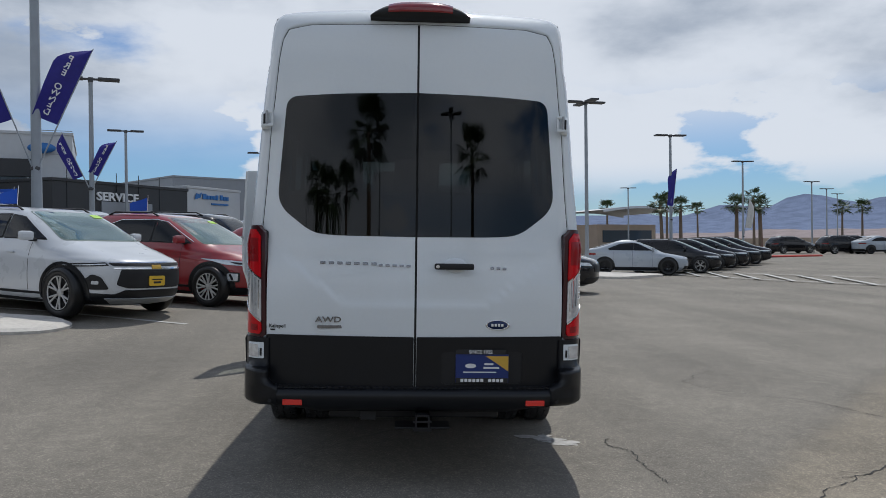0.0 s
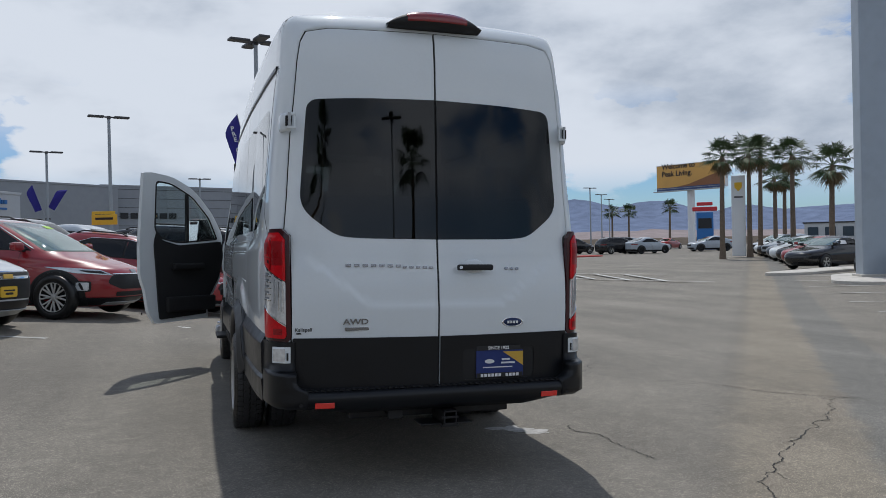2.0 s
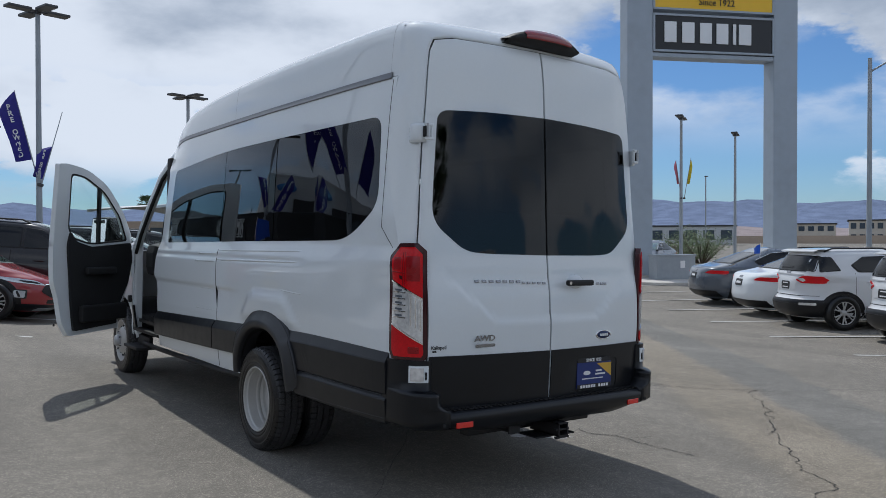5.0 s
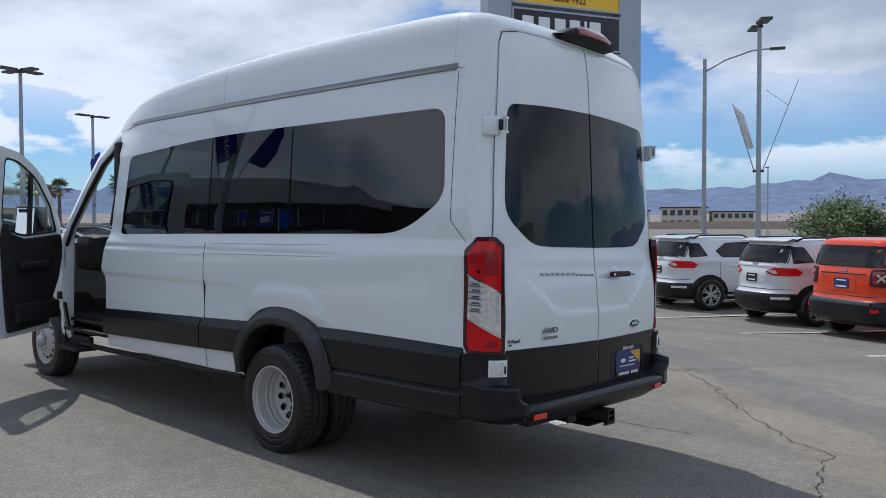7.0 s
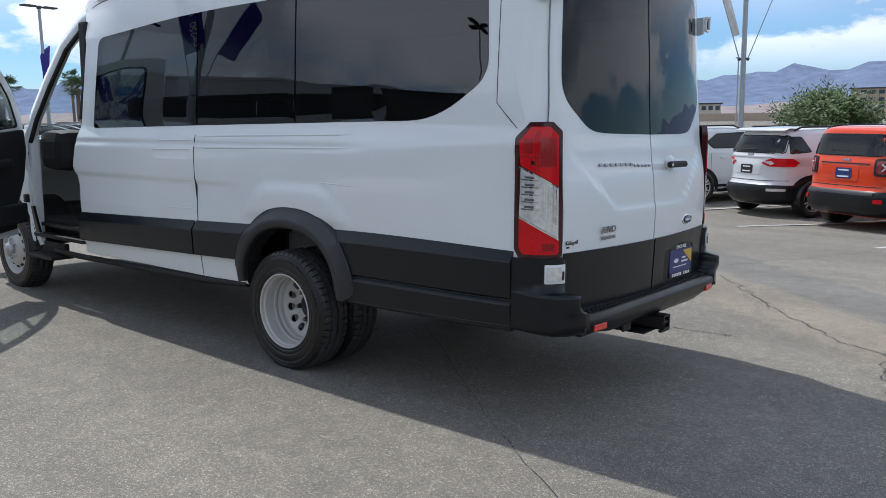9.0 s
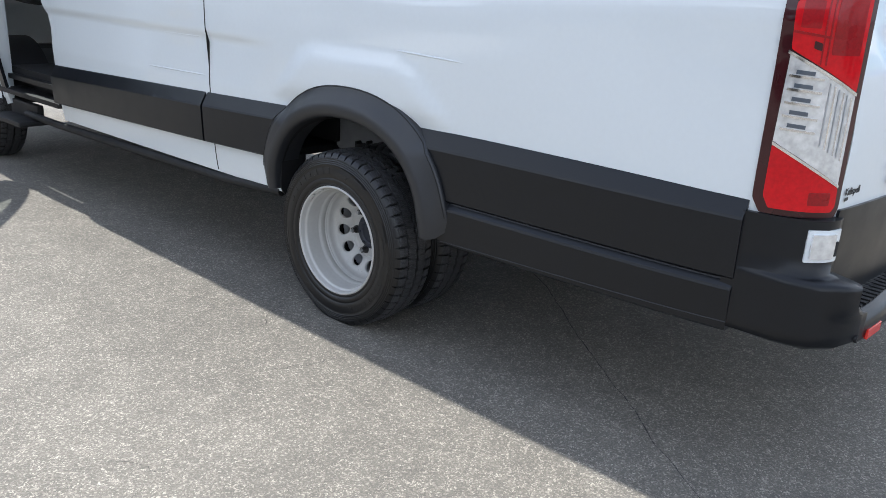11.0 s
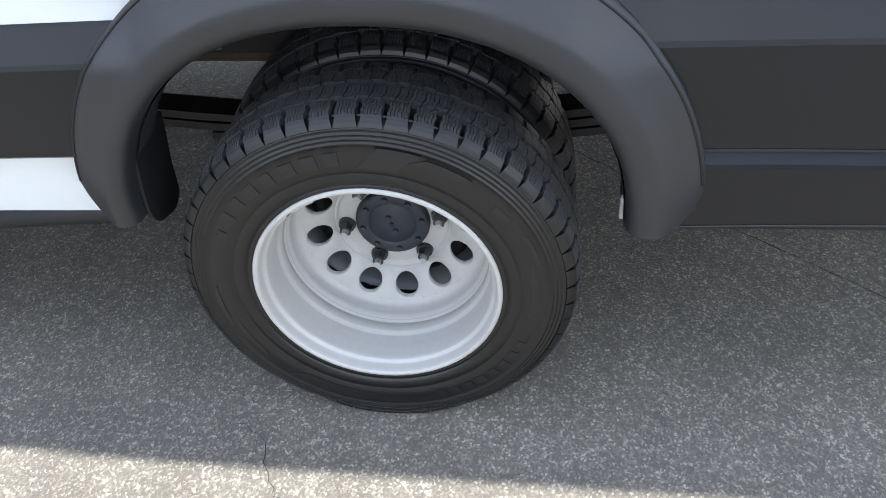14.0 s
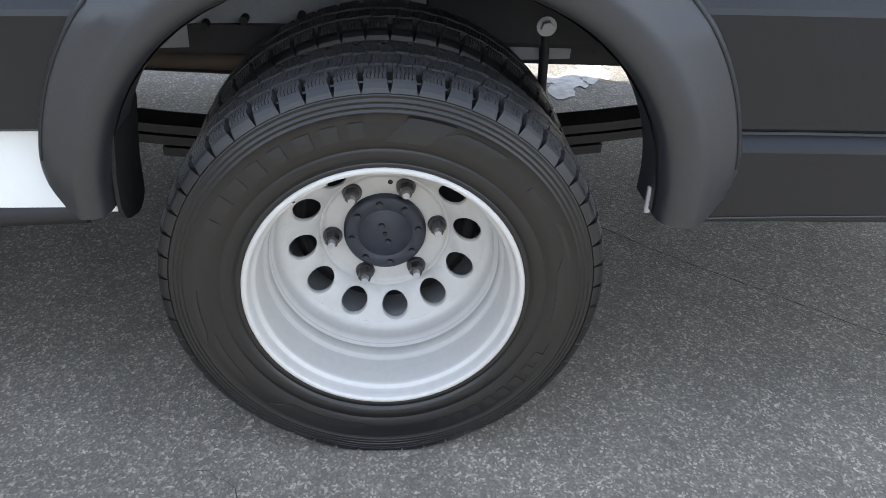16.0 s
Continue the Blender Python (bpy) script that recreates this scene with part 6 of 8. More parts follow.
def make_car(name, shell, paint, label, glass, screen, back_glass=None, spokes=5, front=(), back=(), flank=(), clad=True, rails=False, black_rims=False, chrome_line=None):
    """glass and flank: outlines in (y, z) on both sides; screen, back_glass, front and back: outlines in (x, z) on the ends."""
    car = thing(name, Matrix.Identity(4), label, "car", "parked cars")
    part("body", shell.skin(), paint, car)
    r, lo = shell.wheel, shell.low
    y1, y0 = shell.axles
    for sgn in (-1, 1):
        out = (sgn, 0, 0)
        place = shell.side(sgn)
        for y in (y0, y1):
            ring = lambda q: [(y + q * math.cos(math.pi * k / 16), r + q * math.sin(math.pi * k / 16)) for k in range(17)]
            part("wheel_well", panel([(y + r + 0.05, lo + 0.02)] + ring(r + 0.05) + [(y - r - 0.05, lo + 0.02)], [], 0.12, place, 0.01, out, 0.006), TRIM, car)
            edge = ring(r + 0.085) + [(y - r - 0.085, lo + 0.10), (y - r - 0.045, lo + 0.03)] + ring(r + 0.045)[::-1] + [(y + r + 0.045, lo + 0.03), (y + r + 0.085, lo + 0.10)]
            part("wheel_arch", panel(edge, [], 0.08, place, 0.02, out, 0.014), CLAD if clad else paint, car)
            road_wheel(shell, r, 0.225, sgn, y, car, spokes, black_rims)
        if clad:
            part("sill_cladding", panel([(y0 + r + 0.09, lo + 0.02), (y1 - r - 0.09, lo + 0.02), (y1 - r - 0.09, lo + 0.17), (y0 + r + 0.09, lo + 0.17)], [], 0.2, place, 0.02, out, 0.012), CLAD, car)
        for q in glass:
            cy, cz = sum(p[0] for p in q) / len(q), sum(p[1] for p in q) / len(q)
            # dark sheet stands in for the dim cabin; its rim shows as the seal
            part("window_backing", panel(rounded([(cy + (a - cy) * 1.03 + math.copysign(0.012, a - cy), cz + (b - cz) * 1.05 + math.copysign(0.008, b - cz)) for a, b in q], 0.03, 3), [], 0.12, place, 0.006, out, 0.003), CABIN, car)
            part("side_window", panel(rounded(q, 0.03, 3), [], 0.12, place, 0.004, out, 0.009), CARGLASS, car)
        if chrome_line:
            part("window_trim", Shape().tube([place(a, b) + Vector((sgn * 0.008, 0, 0)) for a, b in resample(chrome_line, 0.08, False)], 0.009, 6), CHROME, car)
        for yy in (0.30, -0.72):
            part("door_handle", Shape().box(place(yy, shell.belt - 0.15) + Vector((sgn * 0.016, 0, 0)), (0.030, 0.17, 0.028), None, 0.010), paint, car)
        for yy in (0.72, -0.18, -1.02):
            part("door_gap", panel([(yy, lo + 0.17), (yy + 0.008, lo + 0.17), (yy + 0.008, shell.belt + 0.02), (yy, shell.belt + 0.02)], [], 0.10, place, 0.003, out, 0.002), SEAL, car)
        mp = place(0.74, shell.belt + 0.02)
        mirror = part("door_mirror", Shape().box(mp + Vector((sgn * 0.15, 0.02, 0.09)), (0.22, 0.11, 0.145), pose(0, 0, 0, 0, 0, -12 * sgn), 0.05), paint, car)
        part("mirror_foot", Shape().box(mp + Vector((sgn * 0.03, 0.02, 0.03)), (0.12, 0.06, 0.05), None, 0.012), TRIM, mirror)
        part("mirror_glass", Shape().box(mp + Vector((sgn * 0.15, -0.037, 0.09)), (0.17, 0.012, 0.10), pose(0, 0, 0, 0, 0, -12 * sgn), 0.004), CHROME, mirror)
        if rails:
            x, z = sgn * curve_at(shell.wide, shell.h - 0.05) * 0.98, shell.h - 0.055
            part("roof_rail", Shape().tube([(x, curve_at(shell.ahead, z) - 0.12, z - 0.01), (x, curve_at(shell.ahead, z) - 0.26, z + 0.05), (x, curve_at(shell.behind, z) + 0.30, z + 0.05), (x, curve_at(shell.behind, z) + 0.14, z - 0.01)], 0.017, 6), TRIM, car)
        for nm, mat, q, lift in flank:
            part(nm, panel(q, [], 0.08, place, 0.012, out, lift), mat, car)
    for nm, sgn, q in (("windscreen", 1, screen), ("rear_window", -1, back_glass)):
        if q:
            rim = [(a * 1.03, b + (0.012 if b > shell.belt + 0.2 else -0.012)) for a, b in q]
            # sheets added behind the end panes, paler behind the windscreen
            part("screen_backing" if sgn > 0 else "window_backing", panel(rounded(rim, 0.05, 3), [], 0.12, shell.end(sgn), 0.006, (0, sgn, 0.5), 0.003), SCREEN_BACKING if sgn > 0 else CABIN, car)
            part(nm, panel(rounded(q, 0.05, 3), [], 0.12, shell.end(sgn), 0.004, (0, sgn, 0.5), 0.010), SCREEN if sgn > 0 else CARGLASS, car, nm.replace("_", " "))
    for sgn, spec in ((1, front), (-1, back)):
        for nm, mat, poly, lift, both in spec:
            for k in ((1, -1) if both else (1,)):
                part(nm, panel([(x * k, z) for x, z in poly], [], 0.07, shell.end(sgn), 0.015, (0, sgn, 0), lift), mat, car)
    return car


def park(car, x, y, rz, first=False, size=1.0):
    """Stands a car on the ground, turned by rz degrees."""
    c, s = math.cos(radians(rz)), math.sin(radians(rz))
    d = 1.3
    zf, zr = ground_z(x - s * d, y + c * d), ground_z(x + s * d, y - c * d)
    zl, zt = ground_z(x - c * 0.8, y - s * 0.8), ground_z(x + c * 0.8, y + s * 0.8)
    m = pose(x, y, (zf + zr) / 2, math.degrees(math.atan2(zf - zr, 2 * d)), -math.degrees(math.atan2(zt - zl, 1.6)), rz) @ Matrix.Diagonal((size, size, size, 1.0))
    if first:
        car.matrix_basis = m
        return car
    return copy_thing(car, m)


def ngon(cx, cz, w, h, k=1.0):
    return rounded([(cx - w / 2, cz - h / 2), (cx + w / 2, cz - h / 2), (cx + w / 2 * k, cz + h / 2), (cx - w / 2 * k, cz + h / 2)], min(w, h) * 0.18, 2)


# silver crossover with a black grille and a yellow show card
BIG = Shell([(0.20, 2.10, -2.15, 0.84), (0.30, 2.34, -2.34, 0.925), (0.42, 2.42, -2.42, 0.955), (0.60, 2.43, -2.43, 0.97), (0.76, 2.42, -2.43, 0.97), (0.86, 2.37, -2.42, 0.968), (0.91, 2.28, -2.41, 0.96),
             (0.96, 2.10, -2.40, 0.95), (1.02, 1.84, -2.38, 0.935), (1.08, 1.58, -2.35, 0.915), (1.14, 1.40, -2.30, 0.89), (1.22, 1.22, -2.22, 0.86), (1.40, 0.84, -2.03, 0.79), (1.55, 0.46, -1.80, 0.715),
             (1.61, 0.24, -1.66, 0.655), (1.65, -0.05, -1.45, 0.54), (1.67, -0.40, -1.15, 0.36), (1.675, -0.65, -0.95, 0.15)], (1.46, -1.40), 0.38, 3.3, 4.0)
BIG_GLASS = [[(0.96, 1.17), (0.30, 1.49), (0.02, 1.525), (0.02, 1.17)], [(-0.04, 1.17), (-0.04, 1.53), (-0.95, 1.51), (-1.06, 1.24), (-1.0, 1.17)], [(-1.13, 1.24), (-1.02, 1.50), (-1.35, 1.46), (-1.72, 1.30), (-1.66, 1.24)]]
BIG_SCREEN = [(-0.71, 1.165), (0.71, 1.165), (0.58, 1.585), (-0.58, 1.585)]
BIG_BACK = [(-0.66, 1.20), (0.66, 1.20), (0.57, 1.54), (-0.57, 1.54)]
car = make_car("crossover", BIG, SILVER, "silver crossover with black grille and yellow show card", BIG_GLASS, BIG_SCREEN, BIG_BACK, 6, rails=True, front=[
    ("grille", TRIM, rounded([(-0.48, 0.48), (0.48, 0.48), (0.60, 0.53), (0.55, 0.755), (-0.55, 0.755), (-0.60, 0.53)], 0.03, 2), 0.008, False),
    ("grille_bar", CHROME, ngon(0, 0.772, 1.24, 0.020), 0.016, False),
    ("grille_slot", TRIM, rounded([(-0.62, 0.805), (0.62, 0.805), (0.66, 0.845), (-0.66, 0.845)], 0.01, 2), 0.008, False),
    ("grille_bar", CHROME, ngon(0, 0.858, 1.30, 0.012), 0.012, False),
    ("lower_bumper", CLAD, rounded([(-0.88, 0.23), (0.88, 0.23), (0.90, 0.40), (0.60, 0.39), (0.50, 0.455), (-0.50, 0.455), (-0.60, 0.39), (-0.90, 0.40)], 0.02, 2), 0.010, False),
    ("skid_plate", DULL, rounded([(-0.56, 0.255), (0.56, 0.255), (0.68, 0.335), (-0.68, 0.335)], 0.02, 2), 0.024, False),
    ("fog_lamp_pod", TRIM, rounded([(0.66, 0.46), (0.80, 0.45), (0.835, 0.58), (0.79, 0.68), (0.73, 0.64)], 0.02, 2), 0.010, True), ("fog_lamp", LAMP, ngon(0.765, 0.555, 0.045, 0.05), 0.016, True),
    ("lamp_strip", TRIM, rounded([(0.66, 0.81), (0.90, 0.775), (0.935, 0.82), (0.68, 0.855)], 0.008, 2), 0.010, True), ("lamp_line", LAMP, rounded([(0.68, 0.822), (0.90, 0.792), (0.91, 0.806), (0.68, 0.836)], 0.003, 2), 0.015, True),
    ("oval_badge", GOLD, ngon(0, 0.79, 0.17, 0.055), 0.026, False),
    ("show_card", YELLOW, ngon(0, 0.585, 0.30, 0.15), 0.024, False),
    ("card_bar", BLACK_INK, ngon(0, 0.605, 0.20, 0.020), 0.028, False), ("card_bar", BLACK_INK, ngon(0, 0.560, 0.14, 0.030), 0.028, False)])
part("price_sticker", panel(ngon(-0.44, 1.535, 0.22, 0.05), [], 0.1, BIG.end(1), 0.002, (0, 1, 0.5), 0.013), GREEN_INK, car, "green windscreen sticker")
crossover = park(car, -5.36, 7.98, -121.0, True, 0.90)

# red crossovers
MID = Shell([(0.20, 2.00, -2.05, 0.82), (0.30, 2.20, -2.20, 0.90), (0.42, 2.28, -2.28, 0.93), (0.58, 2.29, -2.29, 0.94), (0.72, 2.26, -2.29, 0.94), (0.82, 2.18, -2.28, 0.938), (0.89, 2.00, -2.27, 0.93),
             (0.96, 1.74, -2.26, 0.92), (1.02, 1.48, -2.24, 0.905), (1.08, 1.28, -2.20, 0.88), (1.16, 1.10, -2.12, 0.85), (1.34, 0.73, -1.92, 0.78), (1.52, 0.32, -1.66, 0.70), (1.59, 0.08, -1.50, 0.63),
             (1.63, -0.20, -1.28, 0.52), (1.65, -0.50, -1.00, 0.34), (1.655, -0.70, -0.90, 0.14)], (1.37, -1.34), 0.36, 3.0, 3.6, 5.0, 1.06)
MID_GLASS = [[(0.86, 1.12), (0.20, 1.46), (0.02, 1.495), (0.02, 1.12)], [(-0.03, 1.12), (-0.03, 1.50), (-0.85, 1.48), (-1.30, 1.32), (-1.36, 1.20), (-1.2, 1.13)]]
car = make_car("crossover", MID, RED, "dark red crossover with show sticker on the windscreen", MID_GLASS, [(-0.70, 1.11), (0.70, 1.11), (0.56, 1.56), (-0.56, 1.56)], [(-0.60, 1.18), (0.60, 1.18), (0.52, 1.50), (-0.52, 1.50)], 8, rails=True,
               chrome_line=[(0.90, 1.135), (0.21, 1.485), (-0.03, 1.525), (-0.85, 1.505), (-1.33, 1.335), (-1.40, 1.19)], front=[
    ("grille", TRIM, rounded([(-0.40, 0.50), (0.40, 0.50), (0.58, 0.60), (0.50, 0.735), (-0.50, 0.735), (-0.58, 0.60)], 0.05, 2), 0.010, False),
    ("grille_rim", CHROME, ngon(0, 0.745, 0.98, 0.014), 0.016, False),
    ("headlamp", LAMP, rounded([(0.48, 0.72), (0.80, 0.755), (0.885, 0.85), (0.60, 0.805)], 0.02, 2), 0.010, True), ("lamp_shade", TRIM, rounded([(0.56, 0.745), (0.72, 0.765), (0.76, 0.80), (0.60, 0.785)], 0.01, 2), 0.015, True),
    ("oval_badge", BADGE, ngon(0, 0.785, 0.15, 0.055), 0.010, False),
    ("lower_bumper", CLAD, rounded([(-0.84, 0.23), (0.84, 0.23), (0.84, 0.36), (-0.84, 0.36)], 0.02, 2), 0.010, False), ("skid_plate", DULL, ngon(0, 0.265, 1.0, 0.05), 0.018, False),
    ("fog_lamp_pod", TRIM, ngon(0.76, 0.54, 0.10, 0.17), 0.010, True), ("fog_lamp", LAMP, ngon(0.76, 0.54, 0.07, 0.13), 0.016, True), ("lower_grille", TRIM, ngon(0, 0.42, 0.9, 0.07), 0.010, False)])
part("price_sticker", panel(ngon(-0.40, 1.505, 0.24, 0.045), [], 0.1, MID.end(1), 0.002, (0, 1, 0.5), 0.013), GREEN_INK, car, "green windscreen sticker")
red = park(car, -4.01, 10.11, -116.0, True, 0.92)
park(car, -2.24, 12.22, -116.0, size=0.92)

# dark crossover, the base of many parked farther off
DARK_FRONT = [
    ("grille", TRIM, rounded([(-0.42, 0.58), (0.42, 0.58), (0.46, 0.78), (-0.46, 0.78)], 0.04, 2), 0.010, False),
    ("headlamp", LAMP, rounded([(0.52, 0.74), (0.82, 0.76), (0.88, 0.84), (0.58, 0.82)], 0.02, 2), 0.010, True),
    ("lower_bumper", TRIM, ngon(0, 0.36, 1.30, 0.16), 0.010, False)]
DARK_BACK = [("tail_lamp", LENS_DARK, rounded([(0.46, 0.92), (0.84, 0.90), (0.86, 1.00), (0.54, 1.00)], 0.02, 2), 0.010, True), ("bumper", CLAD, ngon(0, 0.36, 1.6, 0.22), 0.010, False)]
dark = park(make_car("crossover", BIG, BLACK, "black crossover parked in a row", BIG_GLASS, BIG_SCREEN, BIG_BACK, rails=True, front=DARK_FRONT, back=DARK_BACK), -0.6, 13.55, -110.4, True)
LOW = Shell([(0.20, 2.10, -2.15, 0.84), (0.32, 2.32, -2.32, 0.92), (0.46, 2.37, -2.37, 0.95), (0.68, 2.37, -2.37, 0.96), (0.82, 2.30, -2.37, 0.955), (0.89, 2.08, -2.37, 0.945), (0.96, 1.72, -2.37, 0.93),
             (1.03, 1.32, -2.36, 0.91), (1.09, 1.12, -2.33, 0.88), (1.16, 0.98, -2.24, 0.85), (1.24, 0.80, -1.95, 0.82), (1.40, 0.42, -1.38, 0.74), (1.53, 0.05, -0.95, 0.65), (1.59, -0.15, -0.75, 0.54), (1.615, -0.28, -0.60, 0.36), (1.62, -0.36, -0.50, 0.15)],
            (1.42, -1.42), 0.38, 3.4, 3.8, 5.0, 1.08)
GREY_BLUE = car_paint("grey_blue_paint", (0.40, 0.45, 0.51), 0.3, 0.3)
pale = park(make_car("crossover", LOW, GREY_BLUE, "silver-blue coupe crossover at the row's end", [[(0.70, 1.14), (0.10, 1.42), (-0.10, 1.46), (-0.10, 1.14)], [(-0.15, 1.14), (-0.15, 1.46), (-0.70, 1.42), (-1.25, 1.22), (-1.2, 1.15)]],
                     [(-0.70, 1.14), (0.70, 1.14), (0.56, 1.50), (-0.56, 1.50)], [(-0.66, 1.24), (0.66, 1.24), (0.54, 1.50), (-0.54, 1.50)], black_rims=True, front=DARK_FRONT, back=DARK_BACK), 10.74, 33.05, -104.0, True)
for k in range(5):
    park(dark, 13.0 + 1.62 * k, 35.0 + 2.15 * k, -110.0)
for x, y, rz in ((37.1, 72.0, -80), (39.8, 67.5, -85), (44.0, 73.0, -85), (20.0, 46.0, -110), (1.1, 15.6, -110.4), (2.8, 17.7, -110.4)):
    park(dark, x, y, rz)
for x, y, rz in ((47.7, 77.7, -85), (42.0, 65.5, -85), (54.3, 72.8, 80), (51.0, 68.0, 80)):
    park(pale, x, y, rz)
# second row behind the near one, roofs and flags only
for x, y, rz, c in ((-9.2, 11.4, 70, dark), (-7.6, 13.6, 70, pale), (-6.0, 15.7, 70, dark), (-10.9, 9.2, 70, dark), (-4.4, 17.9, 70, pale), (-2.8, 20.2, 70, dark)):
    park(c, x, y, rz)

# small silver crossovers seen from behind
SMALL = Shell([(0.22, 1.85, -1.88, 0.80), (0.32, 1.97, -2.02, 0.86), (0.48, 2.04, -2.06, 0.885), (0.56, 2.04, -2.05, 0.886), (0.62, 2.03, -1.99, 0.886), (0.78, 2.0, -1.965, 0.885), (0.90, 1.92, -1.96, 0.88), (0.98, 1.62, -1.945, 0.872),
               (1.05, 1.15, -1.925, 0.855), (1.10, 0.95, -1.90, 0.83), (1.18, 0.80, -1.875, 0.80), (1.33, 0.50, -1.80, 0.745), (1.45, 0.22, -1.72, 0.695), (1.51, 0.02, -1.68, 0.645), (1.55, -0.18, -1.58, 0.55), (1.572, -0.42, -1.35, 0.38), (1.58, -0.60, -1.10, 0.16)],
              (1.26, -1.26), 0.335, 3.4, 3.4, 4.4, 1.08)
car = make_car("crossover", SMALL, PALE, "pale silver compact crossover with red tail lamps", [[(0.66, 1.12), (0.16, 1.38), (-0.05, 1.42), (-0.05, 1.12)], [(-0.10, 1.12), (-0.10, 1.42), (-0.80, 1.40), (-1.06, 1.26), (-0.94, 1.13)], [(-1.30, 1.16), (-1.66, 1.13), (-1.62, 1.40), (-1.44, 1.40)]],
               [(-0.66, 1.12), (0.66, 1.12), (0.54, 1.47), (-0.54, 1.47)], [(-0.655, 1.135), (0.655, 1.135), (0.595, 1.425), (-0.595, 1.425)], 6, rails=True,
               flank=[("tail_lamp_side", LENS_RED, rounded([(-1.50, 0.965), (-1.64, 0.90), (-1.86, 0.90), (-1.86, 1.03), (-1.64, 1.04)], 0.02, 2), 0.014),
                      ("corner_cladding", CLAD, rounded([(-1.64, 0.24), (-1.86, 0.27), (-1.93, 0.40), (-1.90, 0.57), (-1.62, 0.57)], 0.02, 2), 0.012)], back=[
    ("tail_lamp", LENS_RED, rounded([(0.32, 0.965), (0.46, 0.90), (0.74, 0.895), (0.76, 1.035), (0.50, 1.045)], 0.03, 4), 0.014, True), ("lens_edge", LENS_CLEAR, rounded([(0.34, 0.985), (0.49, 0.93), (0.54, 0.955), (0.50, 1.0)], 0.012, 3), 0.018, True),
    ("bumper", CLAD, rounded([(-0.80, 0.25), (0.80, 0.25), (0.83, 0.40), (0.82, 0.575), (-0.82, 0.575), (-0.83, 0.40)], 0.03, 2), 0.014, False),
    ("bumper_crease", TRIM, ngon(0, 0.49, 1.30, 0.016), 0.020, False),
    ("reflector", LENS_CLEAR, ngon(0.60, 0.50, 0.20, 0.045), 0.022, True),
    ("plate_recess", PALE, rounded([(-0.34, 0.76), (0.30, 0.76), (0.36, 0.97), (-0.40, 0.97)], 0.03, 2), 0.004, False),
    ("tailgate_gap", SEAL, ngon(0, 0.655, 1.40, 0.010), 0.003, False), ("tailgate_lip", DULL, ngon(0, 1.06, 1.0, 0.022), 0.014, False),
    ("plate_card", BLACK_INK, ngon(-0.02, 0.845, 0.30, 0.155), 0.010, False),
    ("card_bar", INK, ngon(-0.02, 0.885, 0.18, 0.020), 0.014, False), ("card_bar", INK, ngon(-0.02, 0.805, 0.20, 0.022), 0.014, False),
    ("oval_badge", BADGE, ngon(0, 1.10, 0.14, 0.045), 0.010, False)])
part("wiper", panel([(-0.30, 1.16), (0.10, 1.19), (0.10, 1.21), (-0.30, 1.185)], [], 0.2, SMALL.end(-1), 0.01, (0, -1, 0.5), 0.018), TRIM, car)
part("roof_spoiler", Shape().grid([[(x, y - 0.05 * (1 - (x / 0.62) ** 2), z) for x in [0.62 * (k / 6 - 1) for k in range(13)]] for y, z in ((-1.40, 1.566), (-1.62, 1.556), (-1.75, 1.515), (-1.73, 1.50), (-1.60, 1.50))]), PALE, car)
h = Vector((0.86, -0.51, 0))
RZ = math.degrees(math.atan2(-h.x, h.y))
park(car, 11.95 + h.x * 1.97, 5.70 + h.y * 1.97, RZ, True)
park(car, 10.75 + h.x * 1.97, 3.20 + h.y * 1.97, RZ)

# boxy orange car
BOX = Shell([(0.24, 1.95, -1.95, 0.82), (0.34, 2.06, -2.08, 0.885), (0.50, 2.10, -2.11, 0.90), (0.60, 2.10, -2.10, 0.90), (0.66, 2.10, -2.05, 0.895), (0.85, 2.08, -2.04, 0.89), (1.0, 2.0, -2.03, 0.885), (1.06, 1.75, -2.02, 0.88),
             (1.11, 1.15, -2.0, 0.865), (1.15, 1.02, -1.99, 0.845), (1.36, 0.74, -1.95, 0.79), (1.50, 0.50, -1.90, 0.745), (1.55, 0.38, -1.86, 0.70), (1.585, 0.15, -1.72, 0.60), (1.60, -0.10, -1.50, 0.42), (1.605, -0.30, -1.20, 0.20)],
            (1.28, -1.28), 0.35, 4.5, 6.0, 6.5, 1.12)
